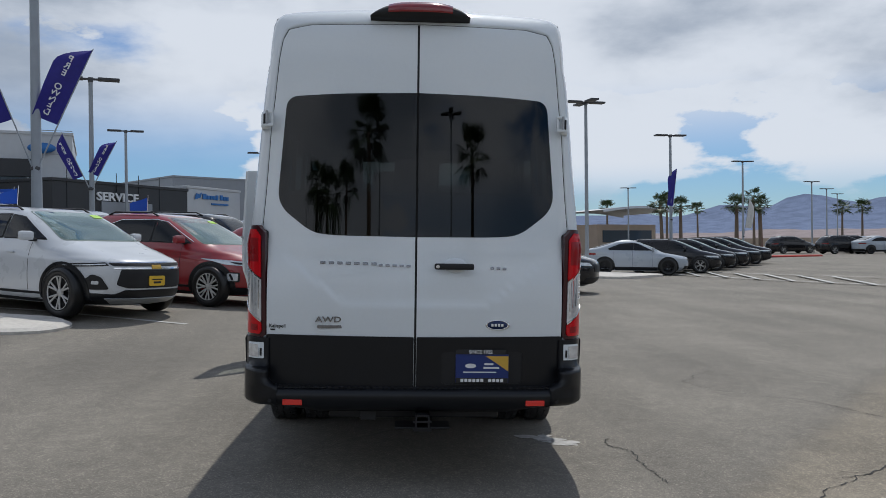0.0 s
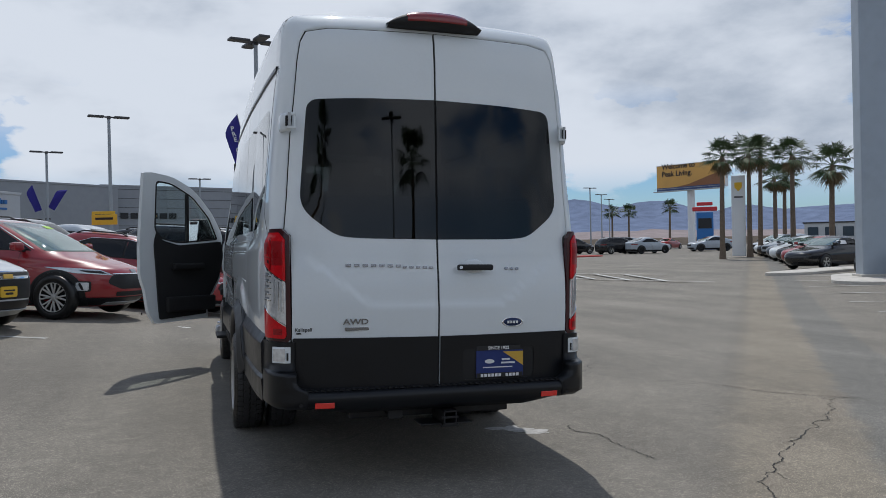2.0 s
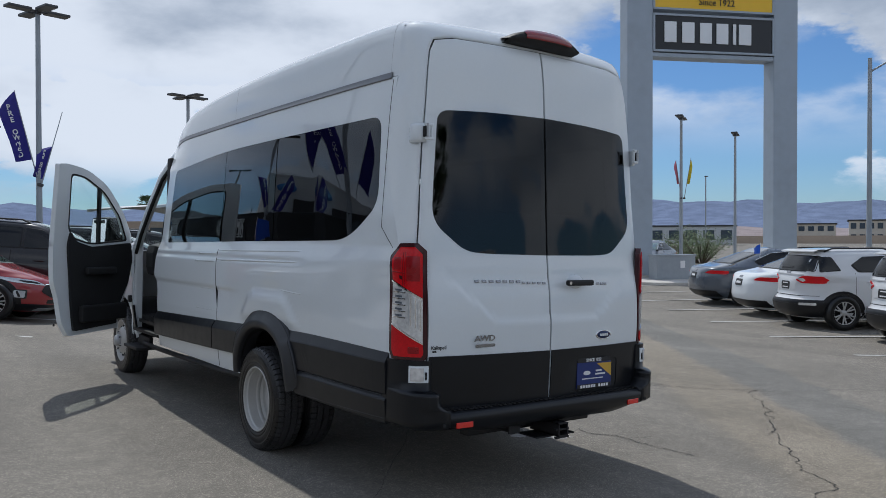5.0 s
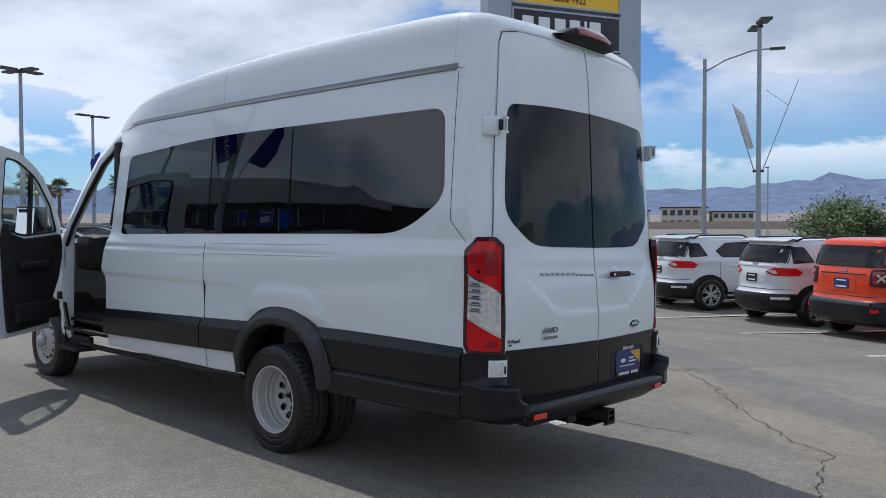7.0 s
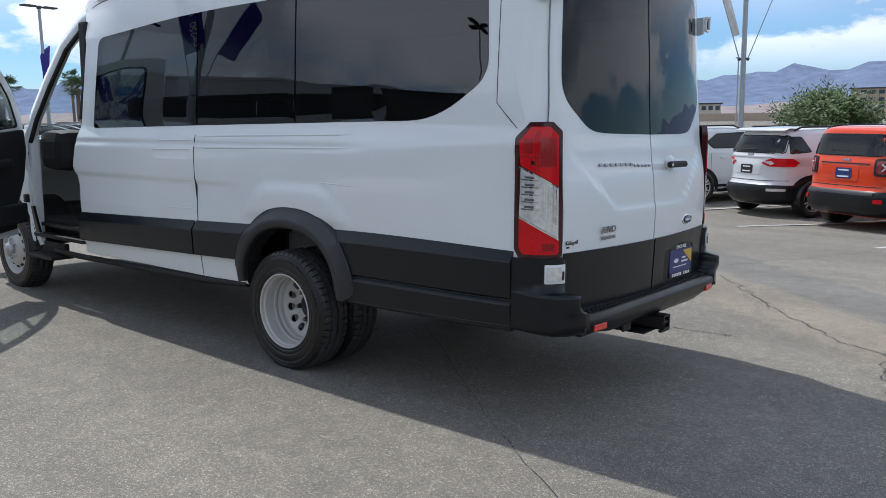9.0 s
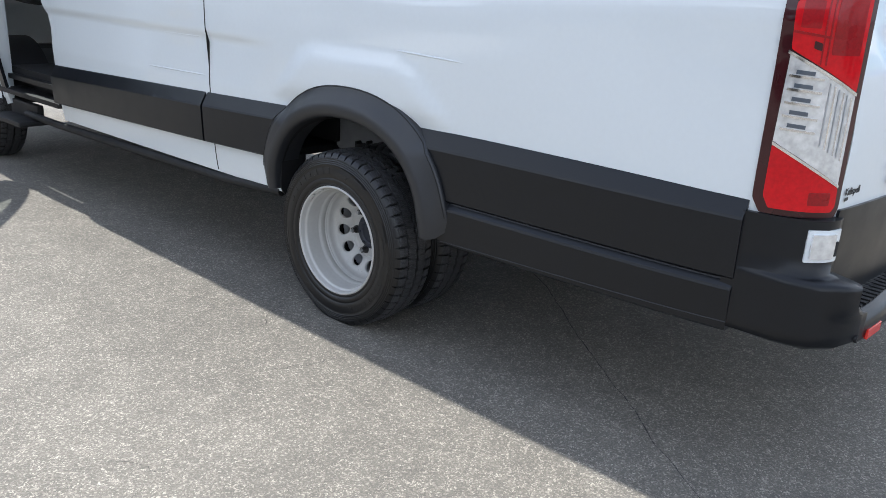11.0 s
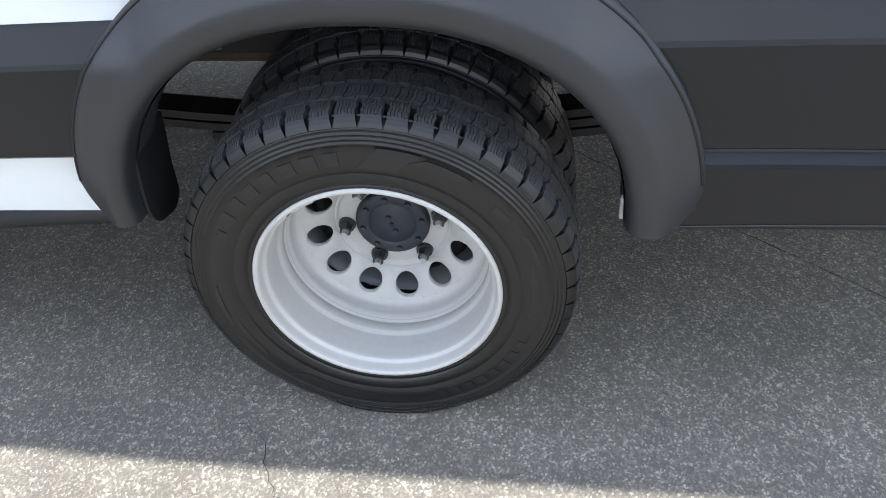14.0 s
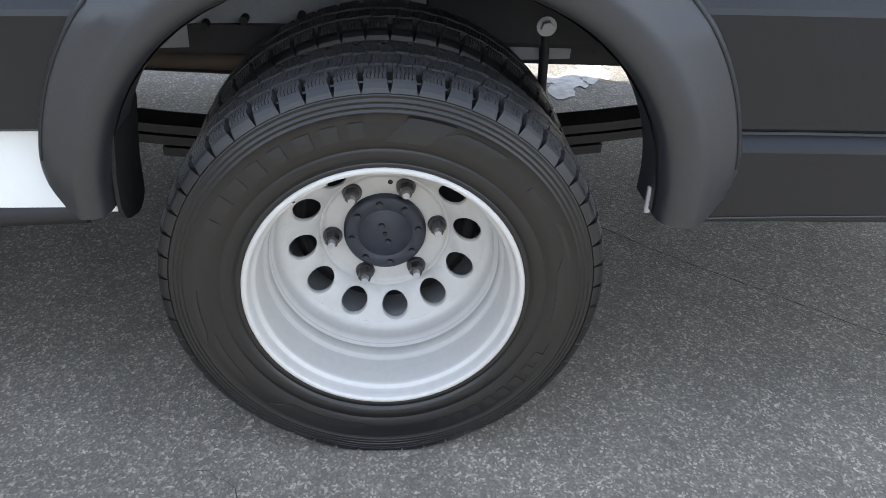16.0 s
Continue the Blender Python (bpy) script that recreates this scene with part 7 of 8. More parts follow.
car = make_car("boxy_crossover", BOX, ORANGE, "boxy orange crossover with black bumper", [[(0.72, 1.16), (0.38, 1.44), (-0.02, 1.44), (-0.02, 1.16)], [(-0.08, 1.16), (-0.08, 1.44), (-0.88, 1.44), (-0.95, 1.16)], [(-1.10, 1.19), (-1.10, 1.42), (-1.42, 1.40), (-1.42, 1.21)]],
               [(-0.72, 1.17), (0.72, 1.17), (0.64, 1.49), (-0.64, 1.49)], [(-0.70, 1.155), (0.70, 1.155), (0.65, 1.465), (-0.65, 1.465)], 5, rails=True,
               flank=[("tail_lamp_side", TRIM, ngon(-1.90, 0.99, 0.14, 0.25), 0.012), ("corner_cladding", CLAD, rounded([(-1.68, 0.27), (-1.90, 0.29), (-1.98, 0.42), (-1.97, 0.63), (-1.66, 0.63)], 0.02, 2), 0.012)], back=[
    ("tail_lamp", TRIM, ngon(0.685, 0.99, 0.30, 0.26), 0.014, True), ("tail_lens", LENS_DARK, ngon(0.685, 0.99, 0.22, 0.19), 0.020, True),
    ("lens_cross", LENS_CLEAR, [(0.635, 0.945), (0.65, 0.93), (0.735, 1.035), (0.72, 1.05)], 0.024, True), ("lens_cross", LENS_CLEAR, [(0.72, 0.93), (0.735, 0.945), (0.65, 1.05), (0.635, 1.035)], 0.027, True),
    ("bumper", CLAD, rounded([(-0.86, 0.27), (0.86, 0.27), (0.875, 0.45), (0.86, 0.63), (-0.86, 0.63), (-0.875, 0.45)], 0.03, 2), 0.016, False), ("bumper_lip", SHEEN_CLAD, ngon(0, 0.595, 1.2, 0.05), 0.030, False),
    ("reflector", LENS_RED, ngon(0.66, 0.50, 0.10, 0.06), 0.024, True),
    ("plate_recess", ORANGE, ngon(0, 0.89, 0.56, 0.24), 0.004, False),
    ("plate_card", BLUE_PLATE, ngon(0, 0.885, 0.30, 0.16), 0.010, False), ("card_bar", INK, ngon(0, 0.93, 0.20, 0.020), 0.014, False), ("card_bar", INK, ngon(0, 0.835, 0.22, 0.022), 0.014, False),
    ("tailgate_lip", TRIM, ngon(0, 1.035, 0.92, 0.018), 0.006, False), ("badge", BADGE, ngon(0.02, 1.085, 0.14, 0.030), 0.008, False), ("tailgate_gap", SEAL, ngon(0, 0.70, 1.30, 0.010), 0.003, False)])
part("wiper", panel([(-0.30, 1.20), (0.05, 1.215), (0.05, 1.235), (-0.30, 1.225)], [], 0.2, BOX.end(-1), 0.01, (0, -1, 0.5), 0.018), TRIM, car)
park(car, 9.43 + h.x * 2.05, 1.30 + h.y * 2.05, RZ, True)

# saloons
SEDAN = Shell([(0.18, 2.10, -2.15, 0.82), (0.30, 2.34, -2.34, 0.89), (0.45, 2.43, -2.43, 0.92), (0.62, 2.42, -2.43, 0.925), (0.74, 2.32, -2.42, 0.92), (0.82, 2.08, -2.40, 0.91), (0.88, 1.72, -2.37, 0.90), (0.94, 1.30, -2.32, 0.885),
               (0.99, 1.05, -2.22, 0.86), (1.03, 0.90, -1.95, 0.835), (1.08, 0.78, -1.72, 0.80), (1.22, 0.42, -1.28, 0.72), (1.36, 0.0, -0.86, 0.63), (1.43, -0.20, -0.66, 0.52), (1.46, -0.33, -0.54, 0.35), (1.47, -0.40, -0.48, 0.15)],
              (1.42, -1.43), 0.335, 3.4, 3.6, 5.0, 1.00)
SEDAN_GLASS = [[(0.62, 1.06), (0.02, 1.32), (-0.10, 1.345), (-0.10, 1.06)], [(-0.15, 1.06), (-0.15, 1.345), (-0.62, 1.31), (-1.10, 1.14), (-1.02, 1.06)]]
SEDAN_BACK = [("tail_lamp", LENS_RED, rounded([(0.50, 0.85), (0.80, 0.81), (0.83, 0.91), (0.62, 0.92)], 0.03, 2), 0.010, True), ("bumper", CLAD, ngon(0, 0.32, 1.40, 0.16), 0.010, False),
              ("plate_card", BLACK_INK, ngon(0, 0.78, 0.30, 0.15), 0.008, False), ("card_bar", INK, ngon(0, 0.78, 0.20, 0.05), 0.012, False), ("oval_badge", BADGE, ngon(0, 0.91, 0.14, 0.045), 0.008, False)]


def saloon(kind, paint, label):
    return make_car(kind, SEDAN, paint, label, SEDAN_GLASS, [(-0.68, 1.06), (0.68, 1.06), (0.54, 1.34), (-0.54, 1.34)], [(-0.62, 1.09), (0.62, 1.09), (0.52, 1.33), (-0.52, 1.33)], 5, clad=False, back=SEDAN_BACK,
                    chrome_line=[(0.66, 1.07), (0.03, 1.345), (-0.15, 1.37), (-0.63, 1.335), (-1.15, 1.145)])


white_saloon = park(saloon("saloon", WHITE, "white saloon with red tail lamps"), 13.15 + h.x * 2.43, 7.60 + h.y * 2.43, RZ, True)
slate = park(saloon("saloon", SLATE, "dark slate fastback saloon"), 14.70 + h.x * 2.43, 10.0 + h.y * 2.43, RZ, True)
coupe = park(saloon("coupe", BLACK, "black coupe with white show card"), 26.4, 25.2, 100.0, True)
for sgn in (-1, 1):
    part("show_card", panel(ngon(0.10, 1.17, 0.40, 0.16), [], 0.2, SEDAN.side(sgn), 0.004, (sgn, 0, 0), 0.014), INK, coupe)
park(slate, 25.2, 20.4, 112.0)
far_red = park(saloon("saloon", RED, "red saloon parked along the far lane"), 29.6, 29.2, 100.0, True)
for c, x, y in ((coupe, 31.8, 32.2), (white_saloon, 34.0, 35.4), (slate, 36.4, 38.6), (pale, 38.8, 42.0), (coupe, 41.0, 45.2), (white_saloon, 43.5, 48.6), (pale, 46.0, 52.0), (slate, 48.5, 55.6)):
    park(c, x, y, 100.0)
park(far_red, 59.0, 87.8, -60.0)
# cars behind the camera, seen in the van's windows
for c, x, y, rz in ((pale, -12.6, 1.6, 95), (dark, -12.9, -1.2, 95), (dark, -13.1, 4.3, 95), (pale, -3.6, -16.0, 10), (dark, -0.6, -16.3, 10), (dark, 2.4, -16.0, 10), (pale, 5.2, -16.4, 10)):
    park(c, x, y, rz)


# windscreen flags and roof cards on the near row
def car_flag(x, y, z, mat, label):
    f = thing("car_flag", Matrix.Translation((x, y, z)), label, "flag", "car window flags")
    part("stick", Shape().rod((0, 0, -0.05), (0.03, 0, 0.34), 0.006, 0.005, 6), INK, f)
    part("cloth", Shape().grid([[(0.01 - 0.30 * u, 0.03 * math.sin(5 * u), 0.30 - 0.24 * v - 0.10 * u * (1 - v)) for u in (0, 0.25, 0.5, 0.75, 1)] for v in (0, 0.5, 1)]), mat, f)


for x, y, z, mat, lab in ((-6.06, 8.41, 1.50, BRIGHT_BLUE, "small blue flag on a car window"), (-4.72, 10.46, 1.51, BRIGHT_BLUE, "small blue flag on a car window"), (-8.2, 12.8, 1.72, BRIGHT_BLUE, "small blue flag on a car window"),
                          (9.1, -0.6, 1.55, BRIGHT_BLUE, "small blue flag on a car window"), (15.4, 8.5, 1.28, BRIGHT_BLUE, "small blue flag on a car window")):
    car_flag(x, y, z + ground_z(x, y), mat, lab)


def roof_card(x, y, z, w, hgt, rz, mat, label):
    c = thing("roof_card", pose(x, y, ground_z(x, y) + z, 0, 0, rz), label, "sign", "show cards on car roofs")
    part("card", Shape().box((0, 0, hgt / 2), (w, 0.03, hgt), None, 0.006), mat, c)
    part("print_bar", Shape().box((0, -0.017, hgt * 0.6), (w * 0.7, 0.004, hgt * 0.22)), INK if mat is BRIGHT_BLUE else BLACK_INK, c)


roof_card(-7.35, 10.6, 1.66, 0.50, 0.22, -20, BRIGHT_BLUE, "bright blue show card on a car roof")
roof_card(-2.84, 12.51, 1.515, 0.50, 0.20, -20, YELLOW, "yellow show card on a car roof")
roof_card(-3.0, 14.1, 1.64, 0.50, 0.20, -20, YELLOW, "yellow show card on a car roof")


# ---- lamp posts, flags ----
def at_ground(x, y, rz=0.0):
    return pose(x, y, ground_z(x, y), 0, 0, rz)


def lamp_post(x, y, top, rz, arms=2, r=0.085, label="grey steel lamp post with flat heads"):
    p = thing("lamp_post", at_ground(x, y, rz), label, "lamp post", "lot lamp posts")
    hgt = top - ground_z(x, y)
    part("footing", Shape().rod((0, 0, -0.05), (0, 0, 0.55), 0.26, 0.25, 20), CONCRETE, p, "round concrete footing")
    part("pole", Shape().rod((0, 0, 0.5), (0, 0, hgt - 0.05), r, r * 0.72, 14), POLE, p)
    part("pole_cap", Shape().box((0, 0, hgt - 0.03), (0.15, 0.15, 0.14), None, 0.02), LAMP_HEAD, p)
    for k in range(arms):
        m = Matrix.Rotation(2 * math.pi * k / arms, 4, "Z")
        part("lamp_head", Shape().box(m @ Vector((0.52, 0, hgt)), (0.62, 0.34, 0.075), m, 0.02).box(m @ Vector((0.16, 0, hgt - 0.01)), (0.22, 0.07, 0.06), m, 0.01), LAMP_HEAD, p)
    return p


for x, y, top, rz, arms in ((-9.62, 20.8, 6.5, 20, 2), (-13.6, 35.6, 7.0, 20, 2), (-4.42, 33.0, 7.13, 15, 2), (-8.6, 44.5, 6.9, 15, 2), (7.44, 28.56, 7.1, 15, 4), (13.4, 35.9, 6.7, 10, 2),
                            (24.9, 54.2, 7.2, 10, 2), (40.8, 75.0, 7.2, 10, 2), (48.3, 86.2, 7.2, 10, 2), (22.9, 77.8, 6.9, 10, 2), (56.0, 98.0, 7.3, 10, 2), (0.81, 20.97, 7.68, 15, 4),
                            (36.2, 23.4, 7.2, 30, 2), (28.4, 21.0, 7.15, 30, 2), (20.57, 6.85, 7.5, 35, 2), (1.9, 43.4, 7.2, 10, 2), (-0.3, 60.5, 6.8, 10, 2),
                            (70.0, 50.0, 8.0, 30, 1), (84.0, 30.0, 7.5, 30, 1)):
    lamp_post(x, y, top, rz, arms)
lamp_post(-8.12, 13.72, 9.5, 20, 4, 0.12)
for x, y, top in ((3.2, -22.0, 8.0), (-2.8, -24.0, 8.0), (-17.0, 2.0, 7.6), (-18.0, 12.0, 7.6)):
    lamp_post(x, y, top, 10, 4, label="grey lamp post seen in the van's windows")

# street lamp with a bowed arm
sl = thing("street_lamp", at_ground(26.4, 11.2), "grey street lamp with a long bowed arm", "street lamp")
part("pole", Shape().rod((0, 0, 0), (0, 0, 8.1), 0.10, 0.07, 14), POLE, sl)
part("arm", Shape().tube([(0, 0, 7.6), (0.2, -0.75, 8.0), (0.4, -1.7, 8.25), (0.6, -2.3, 8.27)], 0.035, 8), POLE, sl)
part("lamp_head", Shape().box((0.68, -2.55, 8.25), (0.22, 0.55, 0.09), pose(0, 0, 0, 0, 0, 22), 0.03), LAMP_HEAD, sl)
part("foot", Shape().rod((0, 0, -0.02), (0, 0, 1.3), 0.17, 0.17, 14), CONCRETE, sl)


def feather_flag(x, y, z0, lean, yaw, length, wide, text, label, mat=None, bow=0.10, start=0.72, spare=0.03, away=False):
    """A long banner on a slanting staff that is clamped to a lamp post. lean: degrees from upright; away: its print faces the other way."""
    f = thing("feather_flag", Matrix.Translation((x, y, z0)) @ Matrix.Rotation(radians(yaw), 4, "Z") @ Matrix.Rotation(radians(lean), 4, "Y"), label, "flag", "banners on lamp posts")
    part("staff", Shape().rod((0, 0, 0), (0, 0, start + length + spare), 0.018, 0.010, 8), POLE, f)
    part("clamp", Shape().box((0, 0, 0.03), (0.10, 0.10, 0.08), None, 0.02), LAMP_HEAD, f)
    rows = []
    for i in range(17):
        v = i / 16
        w = wide * (0.86 + 0.18 * v if v < 0.70 else 0.986 * max(0.02, 1 - ((v - 0.70) / 0.30) ** 1.6))
        rows.append([(-w * u, bow * math.sin(3.5 * u + 5 * v) * u, start + length * v + 0.16 * wide * math.sin(9 * v) * u * (1 - v)) for u in [k / 6 for k in range(7)]])
    part("cloth", Shape().grid(rows), mat or BLUE_CLOTH, f, "deep blue banner cloth")
    if text:
        n = len(text)
        for i, ch in enumerate(text):
            if ch == " ":
                continue
            v = 0.78 - 0.70 * i / (n - 1)
            ph = 3.5 * 0.5 + 5 * v
            slope = bow * (math.sin(ph) + 1.75 * math.cos(ph)) / -wide
            o = part("letter", letters(ch, length * 0.105, 0.016, length * 0.002), INK, f)
            o.matrix_basis = Matrix.Translation((-wide * 0.50, bow * math.sin(ph) * 0.5, start + length * v + 0.08 * wide * math.sin(9 * v) * (1 - v))) @ Matrix.Rotation(math.atan(slope), 4, "Z") @ pose(0, 0, 0, 90, 0, 180 if away else 0)
    return f


LETTERED = "blue banner with white letters on a lamp post"
feather_flag(-8.08, 13.66, 3.05, 23, 20, 1.87, 0.64, "PRE OWNED", LETTERED, start=1.08, away=True)
feather_flag(-8.16, 13.66, 3.05, -20, 20, 1.8, 0.62, "", "blue banner on a lamp post", start=1.15)
feather_flag(-9.60, 20.70, 3.10, 26, 20, 1.20, 0.36, "PRE OWNED", LETTERED, start=0.45, away=True)
feather_flag(-9.64, 20.70, 3.10, -24, 20, 1.40, 0.36, "PRE OWNED", LETTERED, start=0.45, away=True)
feather_flag(0.80, 20.88, 2.92, -13.4, 3, 1.85, 0.50, "PRE OWNED", LETTERED, start=0.72)
feather_flag(0.84, 20.88, 2.90, 15, 3, 0.95, 0.32, "PRE OWNED", LETTERED, start=0.20, spare=1.0)
feather_flag(-8.52, 44.5, 3.20, 30, 12, 1.35, 0.45, "", "blue banner on a lamp post", start=0.55)
feather_flag(-8.68, 44.5, 3.20, -19, 12, 1.45, 0.45, "", "blue banner on a lamp post", start=0.55)
feather_flag(13.4, 35.8, 2.4, 7, 10, 1.9, 0.42, "", "blue banner on a lamp post")
PALE_CLOTH = surface("white_flag_cloth", (0.62, 0.62, 0.60), 0.8, 0.0, 0.15, 8.0)
PINK_CLOTH = surface("striped_flag_cloth", (0.42, 0.12, 0.16), 0.8, 0.0, 0.4, 5.0)
YELLOW_CLOTH = surface("yellow_flag_cloth", (0.62, 0.50, 0.03), 0.8, 0.0, 0.2, 5.0)
feather_flag(20.53, 6.95, 3.05, -17, -70, 1.45, -0.22, "", "pale flag hanging from a slanting staff", PALE_CLOTH)
bare_staff = thing("flag_staff", Matrix.Translation((20.6, 6.75, 3.05)) @ Matrix.Rotation(radians(-70), 4, "Z") @ Matrix.Rotation(radians(20), 4, "Y"), "bare slanting flag staff on a lamp post", "flag staff")
part("staff", Shape().rod((0, 0, 0), (0, 0, 2.9), 0.016, 0.010, 8), POLE, bare_staff)
part("clamp", Shape().box((0, 0, 0.03), (0.10, 0.10, 0.08), None, 0.02), LAMP_HEAD, bare_staff)
part("tie", Shape().rod((0, 0, 2.1), (-0.75, 0, 2.35), 0.008, 0.008, 6), POLE, bare_staff)
feather_flag(28.36, 20.95, 3.3, -8, -45, 1.1, 0.13, "", "striped flag hanging from a slanting staff", PINK_CLOTH)
feather_flag(28.44, 20.85, 3.3, 9, -45, 1.2, -0.14, "", "yellow flag hanging from a slanting staff", YELLOW_CLOTH)
feather_flag(24.9, 54.1, 1.6, 10, 10, 2.2, -0.55, "", "white banner on a lamp post", PALE_CLOTH)

# ---- dealership pylon sign ----
PX = Matrix.Translation((20.75, 17.15, ground_z(20.75, 17.15))) @ Matrix.Rotation(math.atan2(-2.6, 5.4), 4, "Z")
sign = thing("pylon_sign", PX, "tall grey two-post pylon sign with black and yellow panels", "sign")
for x in (0.0, 6.0):
    part("post", Shape().box((x, 0, 6.0), (1.02, 0.72, 12.6), None, 0.04), PYLON, sign, "square grey steel post")
    part("base_plate", Shape().box((x, 0, 0.10), (1.2, 0.9, 0.20), None, 0.02), CONCRETE, sign)
part("cross_beam", Shape().box((3.0, 0, 8.52), (5.0, 0.64, 0.16), None, 0.02), PYLON, sign)
for z, hgt, mat, fr in ((9.35, 1.36, SIGN_BLACK, SIGN_WHITE), (11.4, 2.3, SIGN_YELLOW, SIGN_BLACK)):
    p = part("sign_panel", Shape().box((3.0, -0.02, z), (4.86, 0.66, hgt), None, 0.02), mat, sign)
    for sx, sz, dx, dz in ((4.98, 0.08, 0, hgt / 2), (4.98, 0.08, 0, -hgt / 2), (0.08, hgt, 2.45, 0), (0.08, hgt, -2.45, 0)):
        part("frame_bar", Shape().box((3.0 + dx, -0.03, z + dz), (sx, 0.72, sz), None, 0.01), PYLON, p)
for k, w in enumerate((0.58, 0.60, 0.58, 0.58, 0.16, 0.62)):
    x = 1.20 + (0, 0.72, 1.44, 2.12, 2.62, 3.06)[k]
    part("letter_bar", Shape().box((x, -0.38, 9.38), (w * 0.84, 0.04, 0.78), None, 0.02), SIGN_WHITE, sign)
part("lettering", letters("Since 1922", 0.34, 0.01), SIGN_BLACK, sign, m=pose(3.1, -0.37, 10.55, 90))
ring = Shape().lathe([(1.25, 0.0), (1.25, 0.04), (1.45, 0.04), (1.45, 0.0)], Matrix.Translation((3.0, -0.36, 11.7)) @ pose(0, 0, 0, 90) @ Matrix.Diagonal((1.3, 0.7, 1, 1)), 48)
part("oval_ring", ring, SIGN_BLACK, sign)
box = thing("utility_box", at_ground(20.9, 15.6, -25), "grey steel utility cabinet beside the pylon", "utility cabinet")
part("cabinet", Shape().box((0, 0, 0.50), (1.5, 0.7, 0.95), None, 0.02), POLE, box)
part("lid", Shape().box((0, 0, 0.99), (1.56, 0.76, 0.06), None, 0.02), POLE, box)
part("notice", Shape().box((0.25, -0.353, 0.66), (0.18, 0.006, 0.26)), INK, box)


# kerbed islands
def island(name, pts, label, mat=CONCRETE, step=0.10):
    s = Shape()
    z = sum(ground_z(*p) for p in pts) / len(pts)
    poly = rounded(pts, 0.9, 6)
    inner = [tuple(Vector(p).lerp(Vector((sum(q[0] for q in pts) / len(pts), sum(q[1] for q in pts) / len(pts))), 0.06)) for p in poly]
    n = len(poly)
    v = [(x, y, ground_z(x, y) - 0.05) for x, y in poly] + [(x, y, ground_z(x, y) + step) for x, y in poly] + [(x * 0.996, y, ground_z(x, y) + step + 0.03) for x, y in inner]
    s.add(v, [(i, (i + 1) % n, n + (i + 1) % n, n + i) for i in range(n)])
    s.add(v, [(n + i, n + (i + 1) % n, 2 * n + (i + 1) % n, 2 * n + i) for i in range(n)])
    s.add(v, [tuple(range(2 * n, 3 * n))])
    return tagged(part(name, s, mat), label, "kerb", kind="structure")


island("kerb_island", [(-5.15, 5.35), (-4.4, 5.6), (-4.25, 6.1), (-4.6, 6.55), (-5.9, 6.75), (-9.6, 8.6), (-9.6, 6.8), (-6.2, 5.2)], "pale concrete kerb island", step=0.035)
island("kerb_island_far", [(18.2, 16.4), (19.6, 14.0), (24.5, 11.5), (29.5, 13.0), (27.5, 17.6), (21.0, 19.4)], "concrete kerb round the pylon bed")
island("kerb_island_lane", [(19.6, 21.6), (21.0, 20.9), (27.0, 23.0), (27.0, 24.6)], "concrete kerb at the end of a row")
island("kerb_island_right", [(5.6, 26.4), (8.4, 27.0), (11.8, 31.5), (9.0, 33.0), (4.2, 31.0)], "concrete kerb at the end of a row")
island("kerb_island_red", [(27.8, 57.5), (33.5, 59.0), (34.0, 60.2), (28.2, 59.2)], "red painted kerb", RED_KERB)


# painted lines and cracks
def strip(name, pts, wide, mat, label, cat, lift=0.004, jitter=0.0):
    s = Shape()
    rows = []
    rnd = random.Random(len(pts) * 7 + int(pts[0][0] * 10))
    for i, p in enumerate(pts):
        a, b = Vector(pts[max(i - 1, 0)]), Vector(pts[min(i + 1, len(pts) - 1)])
        d = (b - a).normalized()
        n = Vector((-d.y, d.x))
        up = lift + 0.0012 * max(0.0, math.hypot(*p) - 8)
        w = wide * (1 + jitter * rnd.uniform(-1, 1)) / 2
        rows.append([(*(Vector(p) + n * w), ground_z(p[0], p[1]) + up), (*(Vector(p) - n * w), ground_z(p[0], p[1]) + up)])
    s.grid(rows, False)
    return tagged(part(name, s, mat), label, cat, kind="structure")


for k in range(-2, 9):
    bx, by = 8.50 + 1.41 * k, 2.54 + 2.24 * k
    strip("stall_line", [(bx, by), (bx + h.x * 2.5, by + h.y * 2.5), (bx + h.x * 5, by + h.y * 5)], 0.10, LINE, "worn white stall line", "line marking")
for k in range(6):
    bx, by = -3.0 + 1.69 * k - 1.69, 6.6 + 2.07 * k - 2.07
    strip("stall_line", [(bx, by), (bx - 2.4, by + 0.9), (bx - 4.8, by + 1.8)], 0.10, LINE, "worn white stall line", "line marking")
# hatched crossing far along the lane
for k in range(7):
    x0, y0, x1, y1 = 13.0 + 0.65 * k, 36.5 - 1.6 * k, 12.2 + 0.55 * k, 32.0 - 1.75 * k
    strip("hatch_line", [(x0, y0), ((x0 + x1) / 2, (y0 + y1) / 2), (x1, y1)], 0.17, LINE, "worn white hatch line", "line marking", 0.03)
strip("hatch_line", [(12.6, 37.0), (15.2, 31.3), (18.0, 25.0)], 0.13, LINE, "worn white hatch line", "line marking", 0.03)
strip("hatch_line", [(11.9, 32.6), (13.9, 26.2), (16.2, 19.6)], 0.13, LINE, "worn white hatch line", "line marking", 0.03)


